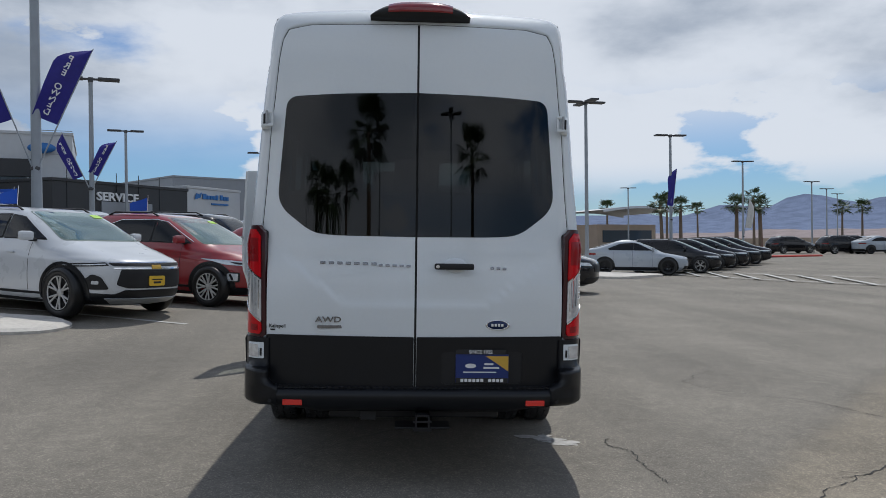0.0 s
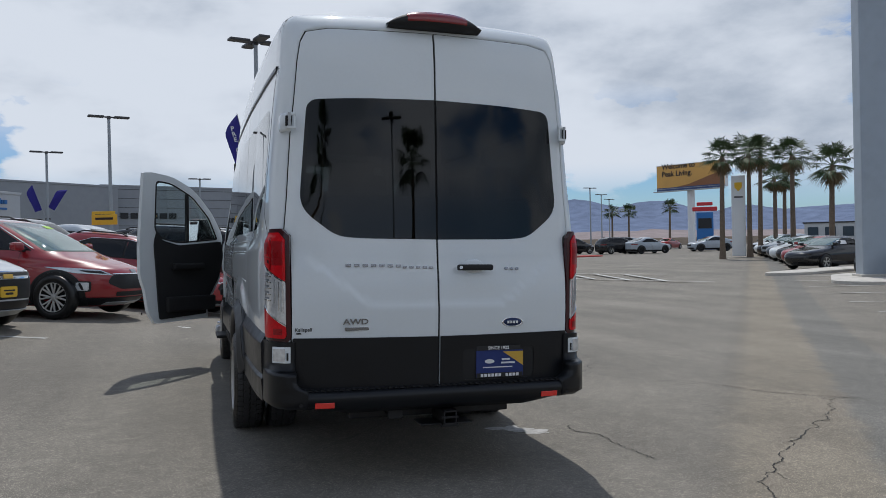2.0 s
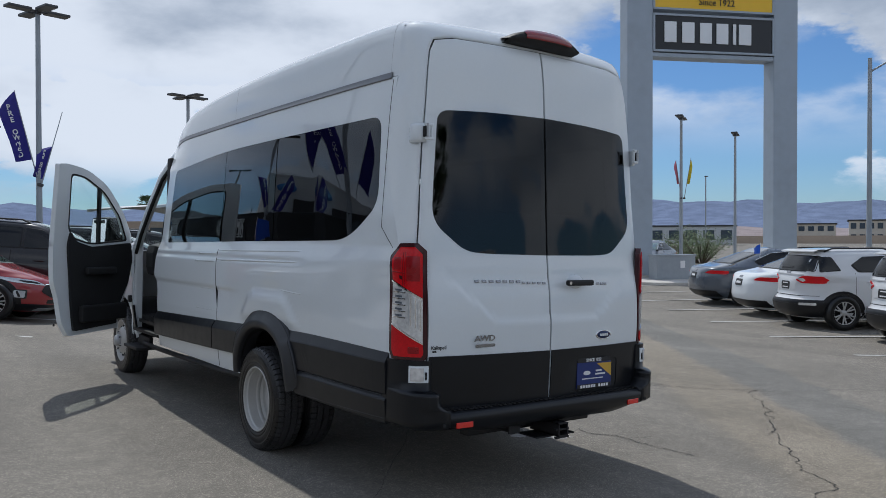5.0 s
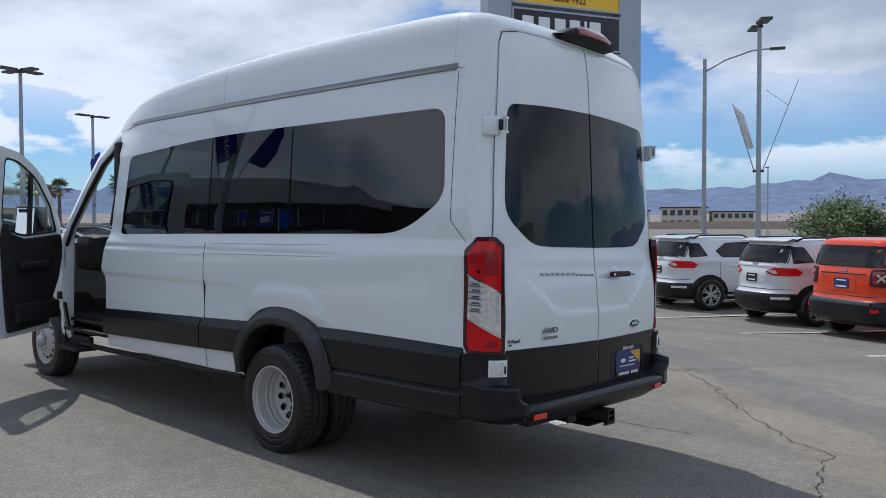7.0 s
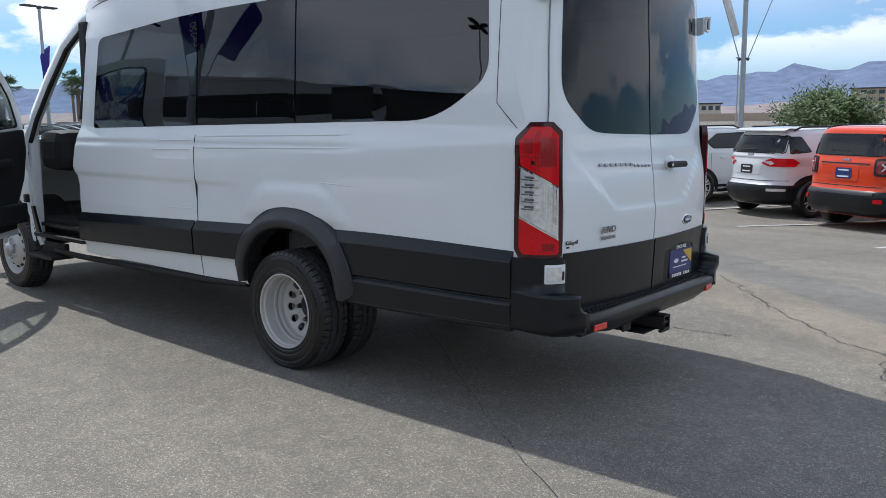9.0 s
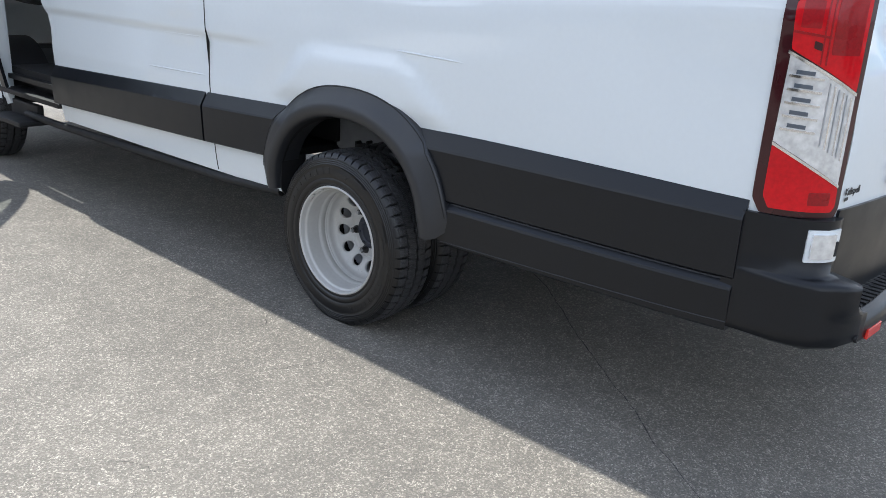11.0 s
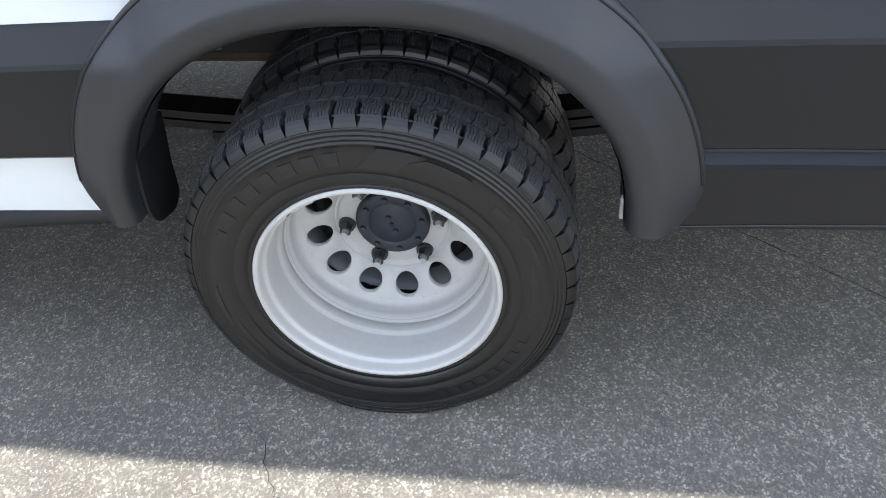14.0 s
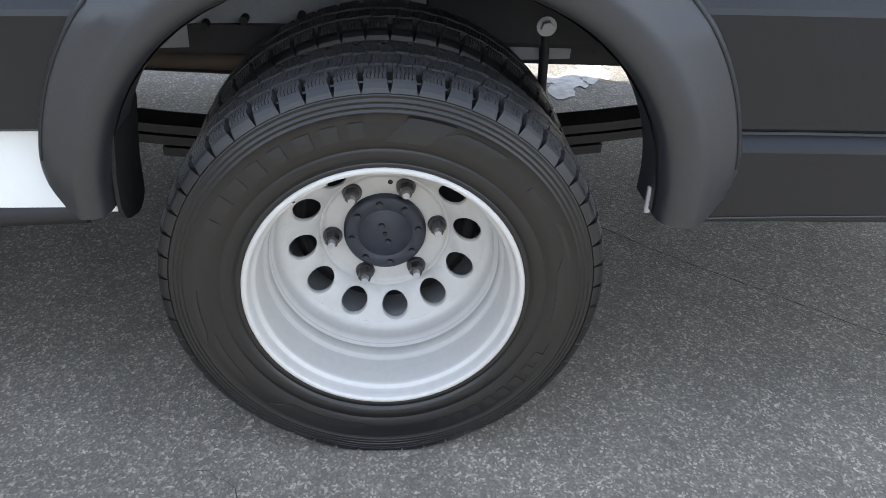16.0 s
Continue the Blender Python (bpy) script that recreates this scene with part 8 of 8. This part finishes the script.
def crack(pts, wide, seed, rough=0.16, branches=0):
    """A crack that wanders between its bends at ever smaller steps, with short side cracks."""
    rnd = random.Random(seed)
    line = [Vector(p) for p in pts]
    for level in range(6):
        out = [line[0]]
        for a, b in zip(line, line[1:]):
            d = b - a
            if d.length > 0.028:
                out.append((a + b) / 2 + Vector((-d.y, d.x)) * rnd.uniform(-rough, rough) + d * rnd.uniform(-0.12, 0.12))
            out.append(b)
        line = out
    strip("crack", [tuple(p) for p in line], wide, SEALER, "jagged dark crack in the asphalt", "crack", 0.0035, 0.75)
    for k in range(branches):
        i = rnd.randrange(4, len(line) - 4)
        d = (line[i + 1] - line[i - 1]).normalized()
        n = Vector((-d.y, d.x)) * rnd.choice((-1, 1))
        p = line[i]
        q = p + (d * rnd.uniform(0.2, 0.9) + n) * rnd.uniform(0.07, 0.22)
        crack([tuple(p), tuple(p.lerp(q, 0.5) + d * 0.02), tuple(q)], wide * 0.5, seed * 31 + k, 0.2)


def wv(x, y):
    """From the van's frame to the level world, on the ground."""
    p = TILT @ Vector((x, y, 0))
    return (p.x, p.y)


crack([(4.28, 1.31), (3.55, 0.85), (3.0, 0.43), (2.45, 0.02), (1.88, -0.45), (1.6, -0.88), (1.3, -0.92), (1.03, -0.97), (0.62, -1.13), (0.35, -1.23), (-0.3, -1.7)], 0.0075, 1, 0.17, 9)
crack([(4.28, 1.31), (3.56, 2.14), (2.93, 2.79), (2.65, 3.35), (3.27, 4.06)], 0.007, 2, 0.13, 4)
crack([(4.28, 1.31), (4.8, 0.96), (5.9, 0.45), (7.4, -0.4)], 0.007, 3, 0.13, 3)
crack([(1.36, 1.04), (1.39, 0.5), (1.43, 0.02)], 0.007, 4, 0.2, 3)
# fine crazing beside the van
crack([(-1.31, 1.89), (-1.20, 1.95), (-1.07, 2.05)], 0.0016, 8, 0.25)
crack([(-1.47, 1.56), (-1.38, 1.50), (-1.28, 1.50)], 0.0016, 9, 0.25)
crack([(-2.16, 1.42), (-2.1, 1.36), (-2.08, 1.28)], 0.0016, 10, 0.25)
# paving joints
crack([(0.3, 1.82), (-0.41, 0.97), (-0.72, 0.58), (-1.06, 0.17), (-1.32, -0.18), (-2.6, -1.8)], 0.0028, 6, 0.03)
crack([(3.14, 2.67), (3.6, 1.9), (5.03, 0.3), (7.0, -1.9)], 0.004, 7, 0.05)
# white spill on the asphalt
s = Shape()
rnd = random.Random(5)
for k in range(46):
    t = rnd.random()
    cx, cy = wv(0.80 + 0.34 * t + rnd.gauss(0, 0.025), 1.10 - 0.24 * t + rnd.gauss(0, 0.035))
    r = rnd.uniform(0.010, 0.034) if k > 5 else rnd.uniform(0.04, 0.06)
    pts = [(cx + 1.5 * r * rnd.uniform(0.75, 1.15) * math.cos(a), cy + 0.8 * r * rnd.uniform(0.75, 1.15) * math.sin(a)) for a in [2 * math.pi * q / 14 for q in range(14)]]
    s.add([(px, py, ground_z(px, py) + 0.003 + 0.00004 * k) for px, py in pts], [tuple(range(14))])
tagged(part("spill_stain", s, surface("spill_white", (0.50, 0.49, 0.47), 0.8, 0.0, 0.45, 30.0)), "dried white spill on the asphalt", "stain", kind="structure")


# ---- palms and shrubs ----
def palm(x, y, hgt, crown, seed, skirt=True):
    rnd = random.Random(seed)
    p = thing("palm_tree", at_ground(x, y, rnd.uniform(0, 360)), "fan palm with ragged green crown and brown trunk", "palm tree", "palms along the lane")
    lean = rnd.uniform(-0.15, 0.15)
    path = [(lean * t * t, 0, hgt * t) for t in [k / 8 for k in range(9)]]
    part("trunk", Shape().tube(path, [0.19 - 0.06 * t + (0.05 if t < 0.06 else 0) for t in [k / 8 for k in range(9)]], 10), BARK, p)
    top = Vector(path[-1])
    green, dry = Shape(), Shape()

    def fan(s, az, el, stalk, size):
        d = Vector((math.cos(az) * math.cos(el), math.sin(az) * math.cos(el), math.sin(el)))
        side = Vector((-math.sin(az), math.cos(az), 0))
        upv = d.cross(side) * -1
        c = top + d * stalk
        s.tube([top, top + d * stalk * 0.5 + Vector((0, 0, 0.03)), c], [0.02, 0.016, 0.012], 4)
        for k in range(15):
            a = radians(-105 + 15 * k) + rnd.uniform(-0.05, 0.05)
            w = d * math.cos(a) + side * math.sin(a)
            ln = size * rnd.uniform(0.75, 1.05) * (0.75 + 0.25 * math.cos(a))
            t1, t2 = c + w * ln * 0.55 + upv * 0.05, c + w * ln + Vector((0, 0, -0.28 * ln * rnd.uniform(0.6, 1.5)))
            q = w.cross(upv).normalized() * 0.045 * size
            s.add([c, t1 + q, t2, t1 - q], [(0, 1, 2, 3)])

    n = 34
    for k in range(n):
        el = radians(rnd.uniform(-35, 75))
        fan(green, rnd.uniform(0, 2 * math.pi), el, crown * rnd.uniform(0.38, 0.55), crown * rnd.uniform(0.42, 0.56))
    if skirt:
        for k in range(14):
            fan(dry, rnd.uniform(0, 2 * math.pi), radians(rnd.uniform(-82, -45)), crown * 0.35, crown * 0.42)
        part("dry_skirt", dry, DEAD_FROND, p, "dry hanging leaves")
    part("crown", green, FROND, p, "green fan leaves")
    return p


for k, (x, y, z, c) in enumerate(((33.2, 42.0, 6.9, 1.9), (37.0, 44.0, 7.4, 2.1), (40.1, 46.7, 7.7, 2.0), (43.5, 49.1, 6.1, 1.8), (46.6, 51.7, 6.3, 1.8), (37.9, 40.7, 6.9, 1.9), (35.55, 34.75, 5.6, 2.0),
                                   (64.4, 95.8, 6.0, 2.0), (44.2, 96.3, 6.9, 2.1), (67.7, 118.0, 6.3, 2.4), (70.5, 117.3, 6.2, 2.4), (34.2, 100.0, 6.8, 1.9), (48.2, 127.0, 6.6, 2.1), (29.3, 111.9, 6.3, 2.2),
                                   (26.9, 60.2, 4.2, 1.7), (23.0, 67.2, 4.6, 1.7), (24.6, 66.9, 4.4, 1.6), (28.6, 59.5, 4.1, 1.5))):
    palm(x, y, z - ground_z(x, y), c * (0.85 if k > 6 else 0.95), k, k < 7)
# palms behind the camera, mirrored in the rear glass
for k, (x, y, z, c) in enumerate(((-3.1, -20.0, 6.9, 1.9), (-11.2, -32.0, 7.4, 1.9), (-9.6, -31.0, 6.6, 1.9), (-7.8, -33.0, 7.4, 1.9), (5.8, -26.0, 7.6, 1.9))):
    palm(x, y, z, c * 1.1, 40 + k, False)


def shrub(x, y, wide, deep, hgt, seed, n=900, rz=0.0):
    rnd = random.Random(seed)
    p = thing("shrub", at_ground(x, y, rz), "loose green desert shrub behind the cars", "shrub", "shrubs at the lot's edge")
    st = Shape()
    tips = []
    for k in range(34):
        a, r = rnd.uniform(0, 6.28), rnd.uniform(0.2, 1.0)
        tip = Vector((wide * 0.5 * r * math.cos(a), deep * 0.5 * r * math.sin(a), hgt * rnd.uniform(0.6, 1.0) * (1 - 0.35 * r * r)))
        st.tube([(tip.x * 0.15, tip.y * 0.15, 0), (tip.x * 0.6, tip.y * 0.6, tip.z * 0.55), tip], [0.03, 0.02, 0.008], 5)
        tips.append(tip)
    tagged(part("stem", st, STEM, p), kind="stuff")
    lv = Shape()
    for k in range(n):
        t = rnd.choice(tips)
        u = rnd.uniform(0.25, 1.08)
        c = Vector((t.x * u, t.y * u, t.z * (0.12 + 0.9 * u))) + Vector((rnd.gauss(0, 0.09 * wide * 0.5), rnd.gauss(0, 0.09 * deep), rnd.gauss(0, 0.07 * hgt)))
        d = Vector((rnd.uniform(-1, 1), rnd.uniform(-1, 1), rnd.uniform(-0.4, 1))).normalized()
        q = d.orthogonal().normalized()
        s = rnd.uniform(0.045, 0.10)
        lv.add([c, c + d * s + q * s * 0.35, c + d * s * 2, c + d * s - q * s * 0.35], [(0, 1, 2, 3)])
    tagged(part("leaves", lv, LEAF, p), kind="stuff")


for k, (x, y, w, d, hh) in enumerate(((24.8, 6.0, 3.6, 2.6, 2.05), (22.9, 4.75, 2.8, 2.6, 2.2),
                                       (42.6, 35.7, 5.0, 3.0, 1.9), (40.9, 30.0, 4.6, 3.0, 1.9), (37.6, 26.6, 5.0, 3.0, 1.7), (45.0, 39.0, 4.0, 3.0, 1.8))):
    shrub(x, y, w, d, hh + 0.30, 70 + k, 22000 if k < 2 else 2600)


# ---- buildings ----
def building(name, x0, y0, x1, y1, deep, hgt, mat, label, base=0.0):
    """A block whose front runs from (x0, y0) to (x1, y1); deep goes away behind it. Local x along the front, y inwards."""
    ln = math.hypot(x1 - x0, y1 - y0)
    b = thing(name, Matrix.Translation((x0, y0, ground_z(x0, y0))) @ Matrix.Rotation(math.atan2(y1 - y0, x1 - x0), 4, "Z"), label, "building")
    part("wall", Shape().box((ln / 2, deep / 2, hgt / 2 - 0.2), (ln, deep, hgt + 0.4), None, 0.02), mat, b)
    part("roof", Shape().box((ln / 2, deep / 2, hgt + 0.06), (ln + 0.1, deep + 0.1, 0.14), None, 0.02), mat, b)
    return b, ln


# showroom with dark band and tall glazing
b, ln = building("showroom", -30.0, 29.2, -15.75, 34.6, 9.0, 5.90, PALE_WALL, "light grey showroom with dark fascia and tall glazing")
part("fascia", Shape().box((ln / 2 - 0.9, -0.10, 4.32), (ln - 1.7, 0.2, 0.82), None, 0.02), DARK_WALL, b)
part("glazing", Shape().box((ln / 2 - 0.9, -0.03, 2.0), (ln - 1.7, 0.10, 3.8)), FAR_GLASS, b)
for k in range(9):
    part("mullion", Shape().box((ln - 1.9 - 1.6 * k, -0.10, 2.0), (0.08, 0.08, 3.8)), DULL, b)
oval = Shape().lathe([(0.0, 0.12), (0.55, 0.12), (0.60, 0.0)], Matrix.Translation((ln - 1.3, -0.2, 5.25)) @ pose(0, 0, 0, 90) @ Matrix.Diagonal((1.0, 0.42, 1, 1)), 32)
part("oval_sign", oval, SIGN_BLUE, b)
for k in range(6):
    part("panel_joint", Shape().box((ln - 0.85 + 0.0, -0.004, 0.6 + 1.1 * k), (1.7, 0.01, 0.03)), GREY_WALL, b)

b, ln = building("service_wing", -15.6, 32.0, -11.9, 40.2, 8.0, 3.62, DARK_WALL, "charcoal service wing with white lettering")
for k in range(5):
    part("panel_joint", Shape().box((1.5 * k + 0.8, -0.01, 2.1), (0.03, 0.02, 4.2)), SIGN_BLACK, b)
part("lettering", letters("SERVICE", 0.56, 0.03, 0.012), SIGN_WHITE, b, m=pose(ln * 0.43, -0.05, 3.02, 90) @ Matrix.Diagonal((1.35, 1, 1, 1)))
part("service_door", Shape().box((ln * 0.5, -0.03, 1.4), (3.4, 0.1, 2.8), None, 0.02), GREY_WALL, b)

b, ln = building("quick_service_wing", -11.9, 40.2, -10.0, 44.8, 8.0, 3.80, PALE_WALL, "pale service bay front with a blue sign")
for x, w, z, hh in ((1.45, 0.32, 3.40, 0.30), (1.80, 0.24, 3.36, 0.22), (2.08, 0.18, 3.36, 0.22), (2.34, 0.22, 3.36, 0.22), (2.62, 0.20, 3.38, 0.28), (3.05, 0.26, 3.40, 0.30), (3.36, 0.22, 3.36, 0.22), (3.62, 0.22, 3.36, 0.22), (3.40, 0.22, 3.36, 0.22)):
    part("letter_bar", Shape().box((x, -0.05, z), (w, 0.06, hh), None, 0.02), SIGN_BLUE, b)
part("sign_bar", Shape().box((2.9, -0.05, 3.00), (1.6, 0.05, 0.10)), SIGN_BLUE, b)
mark = Shape().prism([(0, 0), (0.5, 0.12), (0.62, 0.4), (0.4, 0.28), (0.15, 0.34)], pose(0.55, -0.06, 3.2, 90), 0.04)
part("sign_mark", mark, SIGN_BLUE, b)

b, ln = building("grey_dealership", -16.0, 52.0, -6.2, 60.8, 10.0, 5.35, GREY_WALL, "large grey metal-clad dealership building")
b2, ln2 = building("grey_dealership_wing", -7.4, 61.2, 5.5, 66.4, 12.0, 5.6, GREY_WALL, "large grey metal-clad dealership building with red letters")
for k in range(8):
    part("cladding_joint", Shape().box((ln2 / 2, -0.01, 0.7 * k + 0.5), (ln2, 0.02, 0.03)), DARK_WALL, b2)
for k in range(7):
    part("letter_bar", Shape().box((0.9 + 0.75 * k, -0.06, 3.38), (0.58, 0.08, 0.44), None, 0.03), SIGN_RED if k < 1 else SIGN_BLACK, b2)
part("banner", Shape().box((3.4, -0.09, 3.5), (1.3, 0.05, 0.5)), YELLOW, b2)

b, ln = building("left_dealership", -31.0, 22.0, -31.0, -14.0, 10.0, 4.2, DARK_WALL, "long dark dealership building seen in the van's windows")
part("band", Shape().box((ln / 2, -0.05, 3.2), (ln, 0.1, 1.3)), SIGN_BLACK, b)
for k in range(6):
    part("letter_bar", Shape().box((15.0 + 1.5 * k, -0.14, 3.25), (0.95, 0.06, 0.75)), SIGN_WHITE, b)
part("glazing", Shape().box((ln / 2, -0.04, 1.3), (ln - 3, 0.1, 2.2)), FAR_GLASS, b)
part("fascia_trim", Shape().box((ln / 2, -0.10, 2.48), (ln, 0.12, 0.14)), PALE_WALL, b)
for k in range(10):
    part("column", Shape().box((1.2 + k * (ln - 2.4) / 9, -0.12, 1.2), (0.34, 0.16, 2.4)), PALE_WALL, b)
for k in range(7):
    park(dark if k % 3 else pale, -24.5, 15.5 - 3.1 * k, 82.0 + 3 * (k % 2))
b, ln = building("rear_dealership", -24.0, -42.0, 30.0, -44.0, 10.0, 4.5, PALE_WALL, "pale low building behind the lot")

# low canopy and far buildings on the right
can = thing("canopy_building", at_ground(24.4, 85.0, 30), "low building with a curved overhanging roof", "building")
part("wall", Shape().box((0, 2, 1.6), (9, 5, 3.2)), PLAIN_TAN, can)
part("roof", Shape().grid([[(x, y, 4.6 + 0.5 * math.sin((x + 6) / 12 * math.pi) - 0.02 * y + dz) for x in [-6 + k for k in range(13)]] for y, dz in ((-3, -0.25), (-3, 0.0), (6, 0.0), (6, -0.3))]), PALE_WALL, can)
part("window_band", Shape().box((0, -0.55, 1.9), (7.5, 0.1, 1.3)), FAR_GLASS, can)


def far_block(x, y, rz, w, d, hgt, floors, bays, mat, label):
    b = thing("office_block", at_ground(x, y, rz), label, "building", "far office blocks")
    part("wall", Shape().box((0, 0, hgt / 2), (w, d, hgt), None, 0.02), mat, b)
    part("roof", Shape().box((0, 0, hgt + 0.12), (w + 0.6, d + 0.6, 0.24), None, 0.05), DARK_WALL, b)
    for i in range(floors):
        for k in range(bays):
            part("window", Shape().box((-w / 2 + (k + 0.5) * w / bays, -d / 2 - 0.05, (i + 0.55) * hgt / floors), (w / bays * 0.62, 0.1, hgt / floors * 0.5)), FAR_GLASS, b)


CREAM = surface("cream_render", (0.56, 0.52, 0.45), 0.9, 0.0, 0.08, 1.5)
far_block(150.8, 86.0, -62, 12.0, 10, 3.7, 2, 7, CREAM, "cream two-storey office block far off")
far_block(156.5, 74.5, -62, 9.0, 10, 4.3, 2, 6, CREAM, "cream office block far off")
far_block(161.0, 66.0, -62, 8.0, 10, 3.4, 2, 6, CREAM, "cream low office block far off")
far_block(191.0, 36.0, -80, 15.0, 12, 6.2, 4, 9, PLAIN_TAN, "tan hotel block far off")
far_block(120.0, 118.0, -45, 18.0, 8, 3.6, 1, 6, PALE_WALL, "low pale building far off")
far_block(108.0, 82.0, -55, 16.0, 8, 3.0, 1, 6, PALE_WALL, "low pale building far off")
wall = Shape()
for k in range(24):
    a, b_ = radians(18 + 3.0 * k), radians(18 + 3.0 * (k + 1))
    wall.box((165 * math.sin((a + b_) / 2), 165 * math.cos((a + b_) / 2), 1.0), (9.0, 0.4, 1.6), Matrix.Rotation(-(a + b_) / 2, 4, "Z"))
tagged(part("boundary_wall", wall, PLAIN_TAN), "low tan boundary wall at the lot's far edge", "wall", kind="structure")

# billboard
bb = thing("billboard", Matrix.Translation((63.2, 97.0, ground_z(63.2, 97.0))) @ Matrix.Rotation(math.atan2(-10.0, 4.0), 4, "Z"), "orange billboard on a single tall post", "billboard")
part("post", Shape().rod((5.2, 0.6, 0), (5.2, 0.6, 8.6), 0.5, 0.5, 20), SIGN_WHITE, bb)
part("board", Shape().box((5.4, 0.4, 10.0), (10.9, 0.7, 3.6), None, 0.03), SIGN_WHITE, bb)
ORANGE_INK = surface("billboard_orange", (0.72, 0.40, 0.10), 0.5, 0.0, 0.10, 0.5)
DARK_BLUE = surface("billboard_blue", (0.06, 0.09, 0.20), 0.5, 0.0, 0.08, 0.5)
poster = part("poster", Shape().box((5.4, 0.02, 10.0), (10.7, 0.04, 3.4)), ORANGE_INK, bb)
part("poster_hill", Shape().prism([(-4.0, -1.7), (5.3, -1.7), (5.3, 0.4), (3.0, -0.2), (0, -1.1)], pose(5.4, -0.01, 10.0, 90), 0.012), surface("billboard_brown", (0.28, 0.12, 0.05), 0.5, 0.0, 0.1, 0.5), poster)
part("poster_foot", Shape().box((5.4, -0.02, 8.35), (10.7, 0.03, 0.45)), DARK_BLUE, poster)
part("lettering", letters("Welcome to\nPeak Living.", 1.05, 0.01, 0.025, "LEFT"), SIGN_BLACK, poster, m=pose(0.9, -0.03, 11.0, 90))
part("catwalk", Shape().box((5.4, -0.4, 8.0), (10.9, 0.8, 0.12)).box((5.4, -0.75, 8.35), (10.9, 0.05, 0.05)), DULL, bb)
py = thing("pylon_sign", at_ground(57.0, 77.2, -35), "slim dealer pylon with a red top", "sign")
part("body", Shape().box((0, 0, 2.2), (1.9, 0.6, 4.4), None, 0.05), SIGN_BLUE, py)
part("face", Shape().box((0, -0.32, 3.1), (1.5, 0.04, 1.2)), SIGN_BLACK, py)
part("top_bar", Shape().box((0, -0.05, 4.8), (2.8, 0.5, 0.5), None, 0.1), SIGN_RED, py)
part("top_cap", Shape().box((0, -0.05, 5.4), (1.8, 0.5, 0.4), None, 0.1), SIGN_RED, py)
cr = thing("pylon_sign", at_ground(36.7, 44.8, -38), "white dealer pylon with a small crest", "sign")
part("body", Shape().box((0, 0, 3.0), (0.95, 0.35, 5.8), None, 0.04), SIGN_WHITE, cr)
part("crest", Shape().prism([(-0.25, 0.3), (0.25, 0.3), (0.25, -0.05), (0, -0.35), (-0.25, -0.05)], pose(0, -0.19, 5.1, 90), 0.02), SIGN_YELLOW, cr)
part("letter_bar", Shape().box((0, -0.19, 4.35), (0.6, 0.02, 0.1)), SIGN_BLACK, cr)


# ---- mountains ----
def ridge(name, dist, a0, a1, lo, tops, depth, mat, label, seed, rough):
    s = Shape()
    rows = []
    n = 340
    for j, v in enumerate([k / 9 for k in range(10)]):
        row = []
        for i in range(n + 1):
            a = a0 + (a1 - a0) * i / n
            t = curve_at(tops, a)
            d = dist + depth * v
            p = Vector((a * 0.35, v * 3.0, seed))
            jag = noise.fractal(p, 0.7, 2.1, 7) * rough
            z = lo + (dist * math.tan(radians(t)) - lo) * (v ** 1.25) * (1 + jag * (0.25 + 0.75 * v))
            row.append((d * math.sin(radians(a)), d * math.cos(radians(a)), z * d / dist))
        rows.append(row)
    s.grid(rows)
    return tagged(part(name, s, mat), label, "mountains", kind="structure")


# distance haze is put into the base colours of both ranges
FAR_MOUNT = surface("haze_blue_mountain", (0.17, 0.21, 0.31), 1.0, 0.0, 0.35, 0.02, 0.0, 0.0, 0.0, 0.0)
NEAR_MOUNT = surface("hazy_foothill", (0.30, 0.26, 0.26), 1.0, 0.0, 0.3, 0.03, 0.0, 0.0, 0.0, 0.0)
TOPS = [(-60, 1.6), (-20, 2.0), (0, 2.1), (8, 2.2), (14, 1.9), (20, 1.9), (26, 2.7), (32, 2.5), (38, 2.0), (44, 2.1), (50, 2.5), (56, 2.6), (62, 2.2), (68, 2.4), (74, 2.9), (79, 3.1), (84, 2.8), (92, 2.4), (120, 2.0), (150, 2.6), (180, 2.9), (215, 2.3), (250, 2.8), (300, 1.6)]
ridge("backdrop_mountains", 2500, -60, 300, 5, TOPS, 900, FAR_MOUNT, "desert mountains on the horizon, coloured blue for haze", 3.0, 0.22)
ridge("backdrop_foothills", 1500, -60, 300, 3, [(a, t * 0.20 + 0.22) for a, t in TOPS], 500, NEAR_MOUNT, "pale haze-coloured foothills below the mountains", 9.0, 0.35)
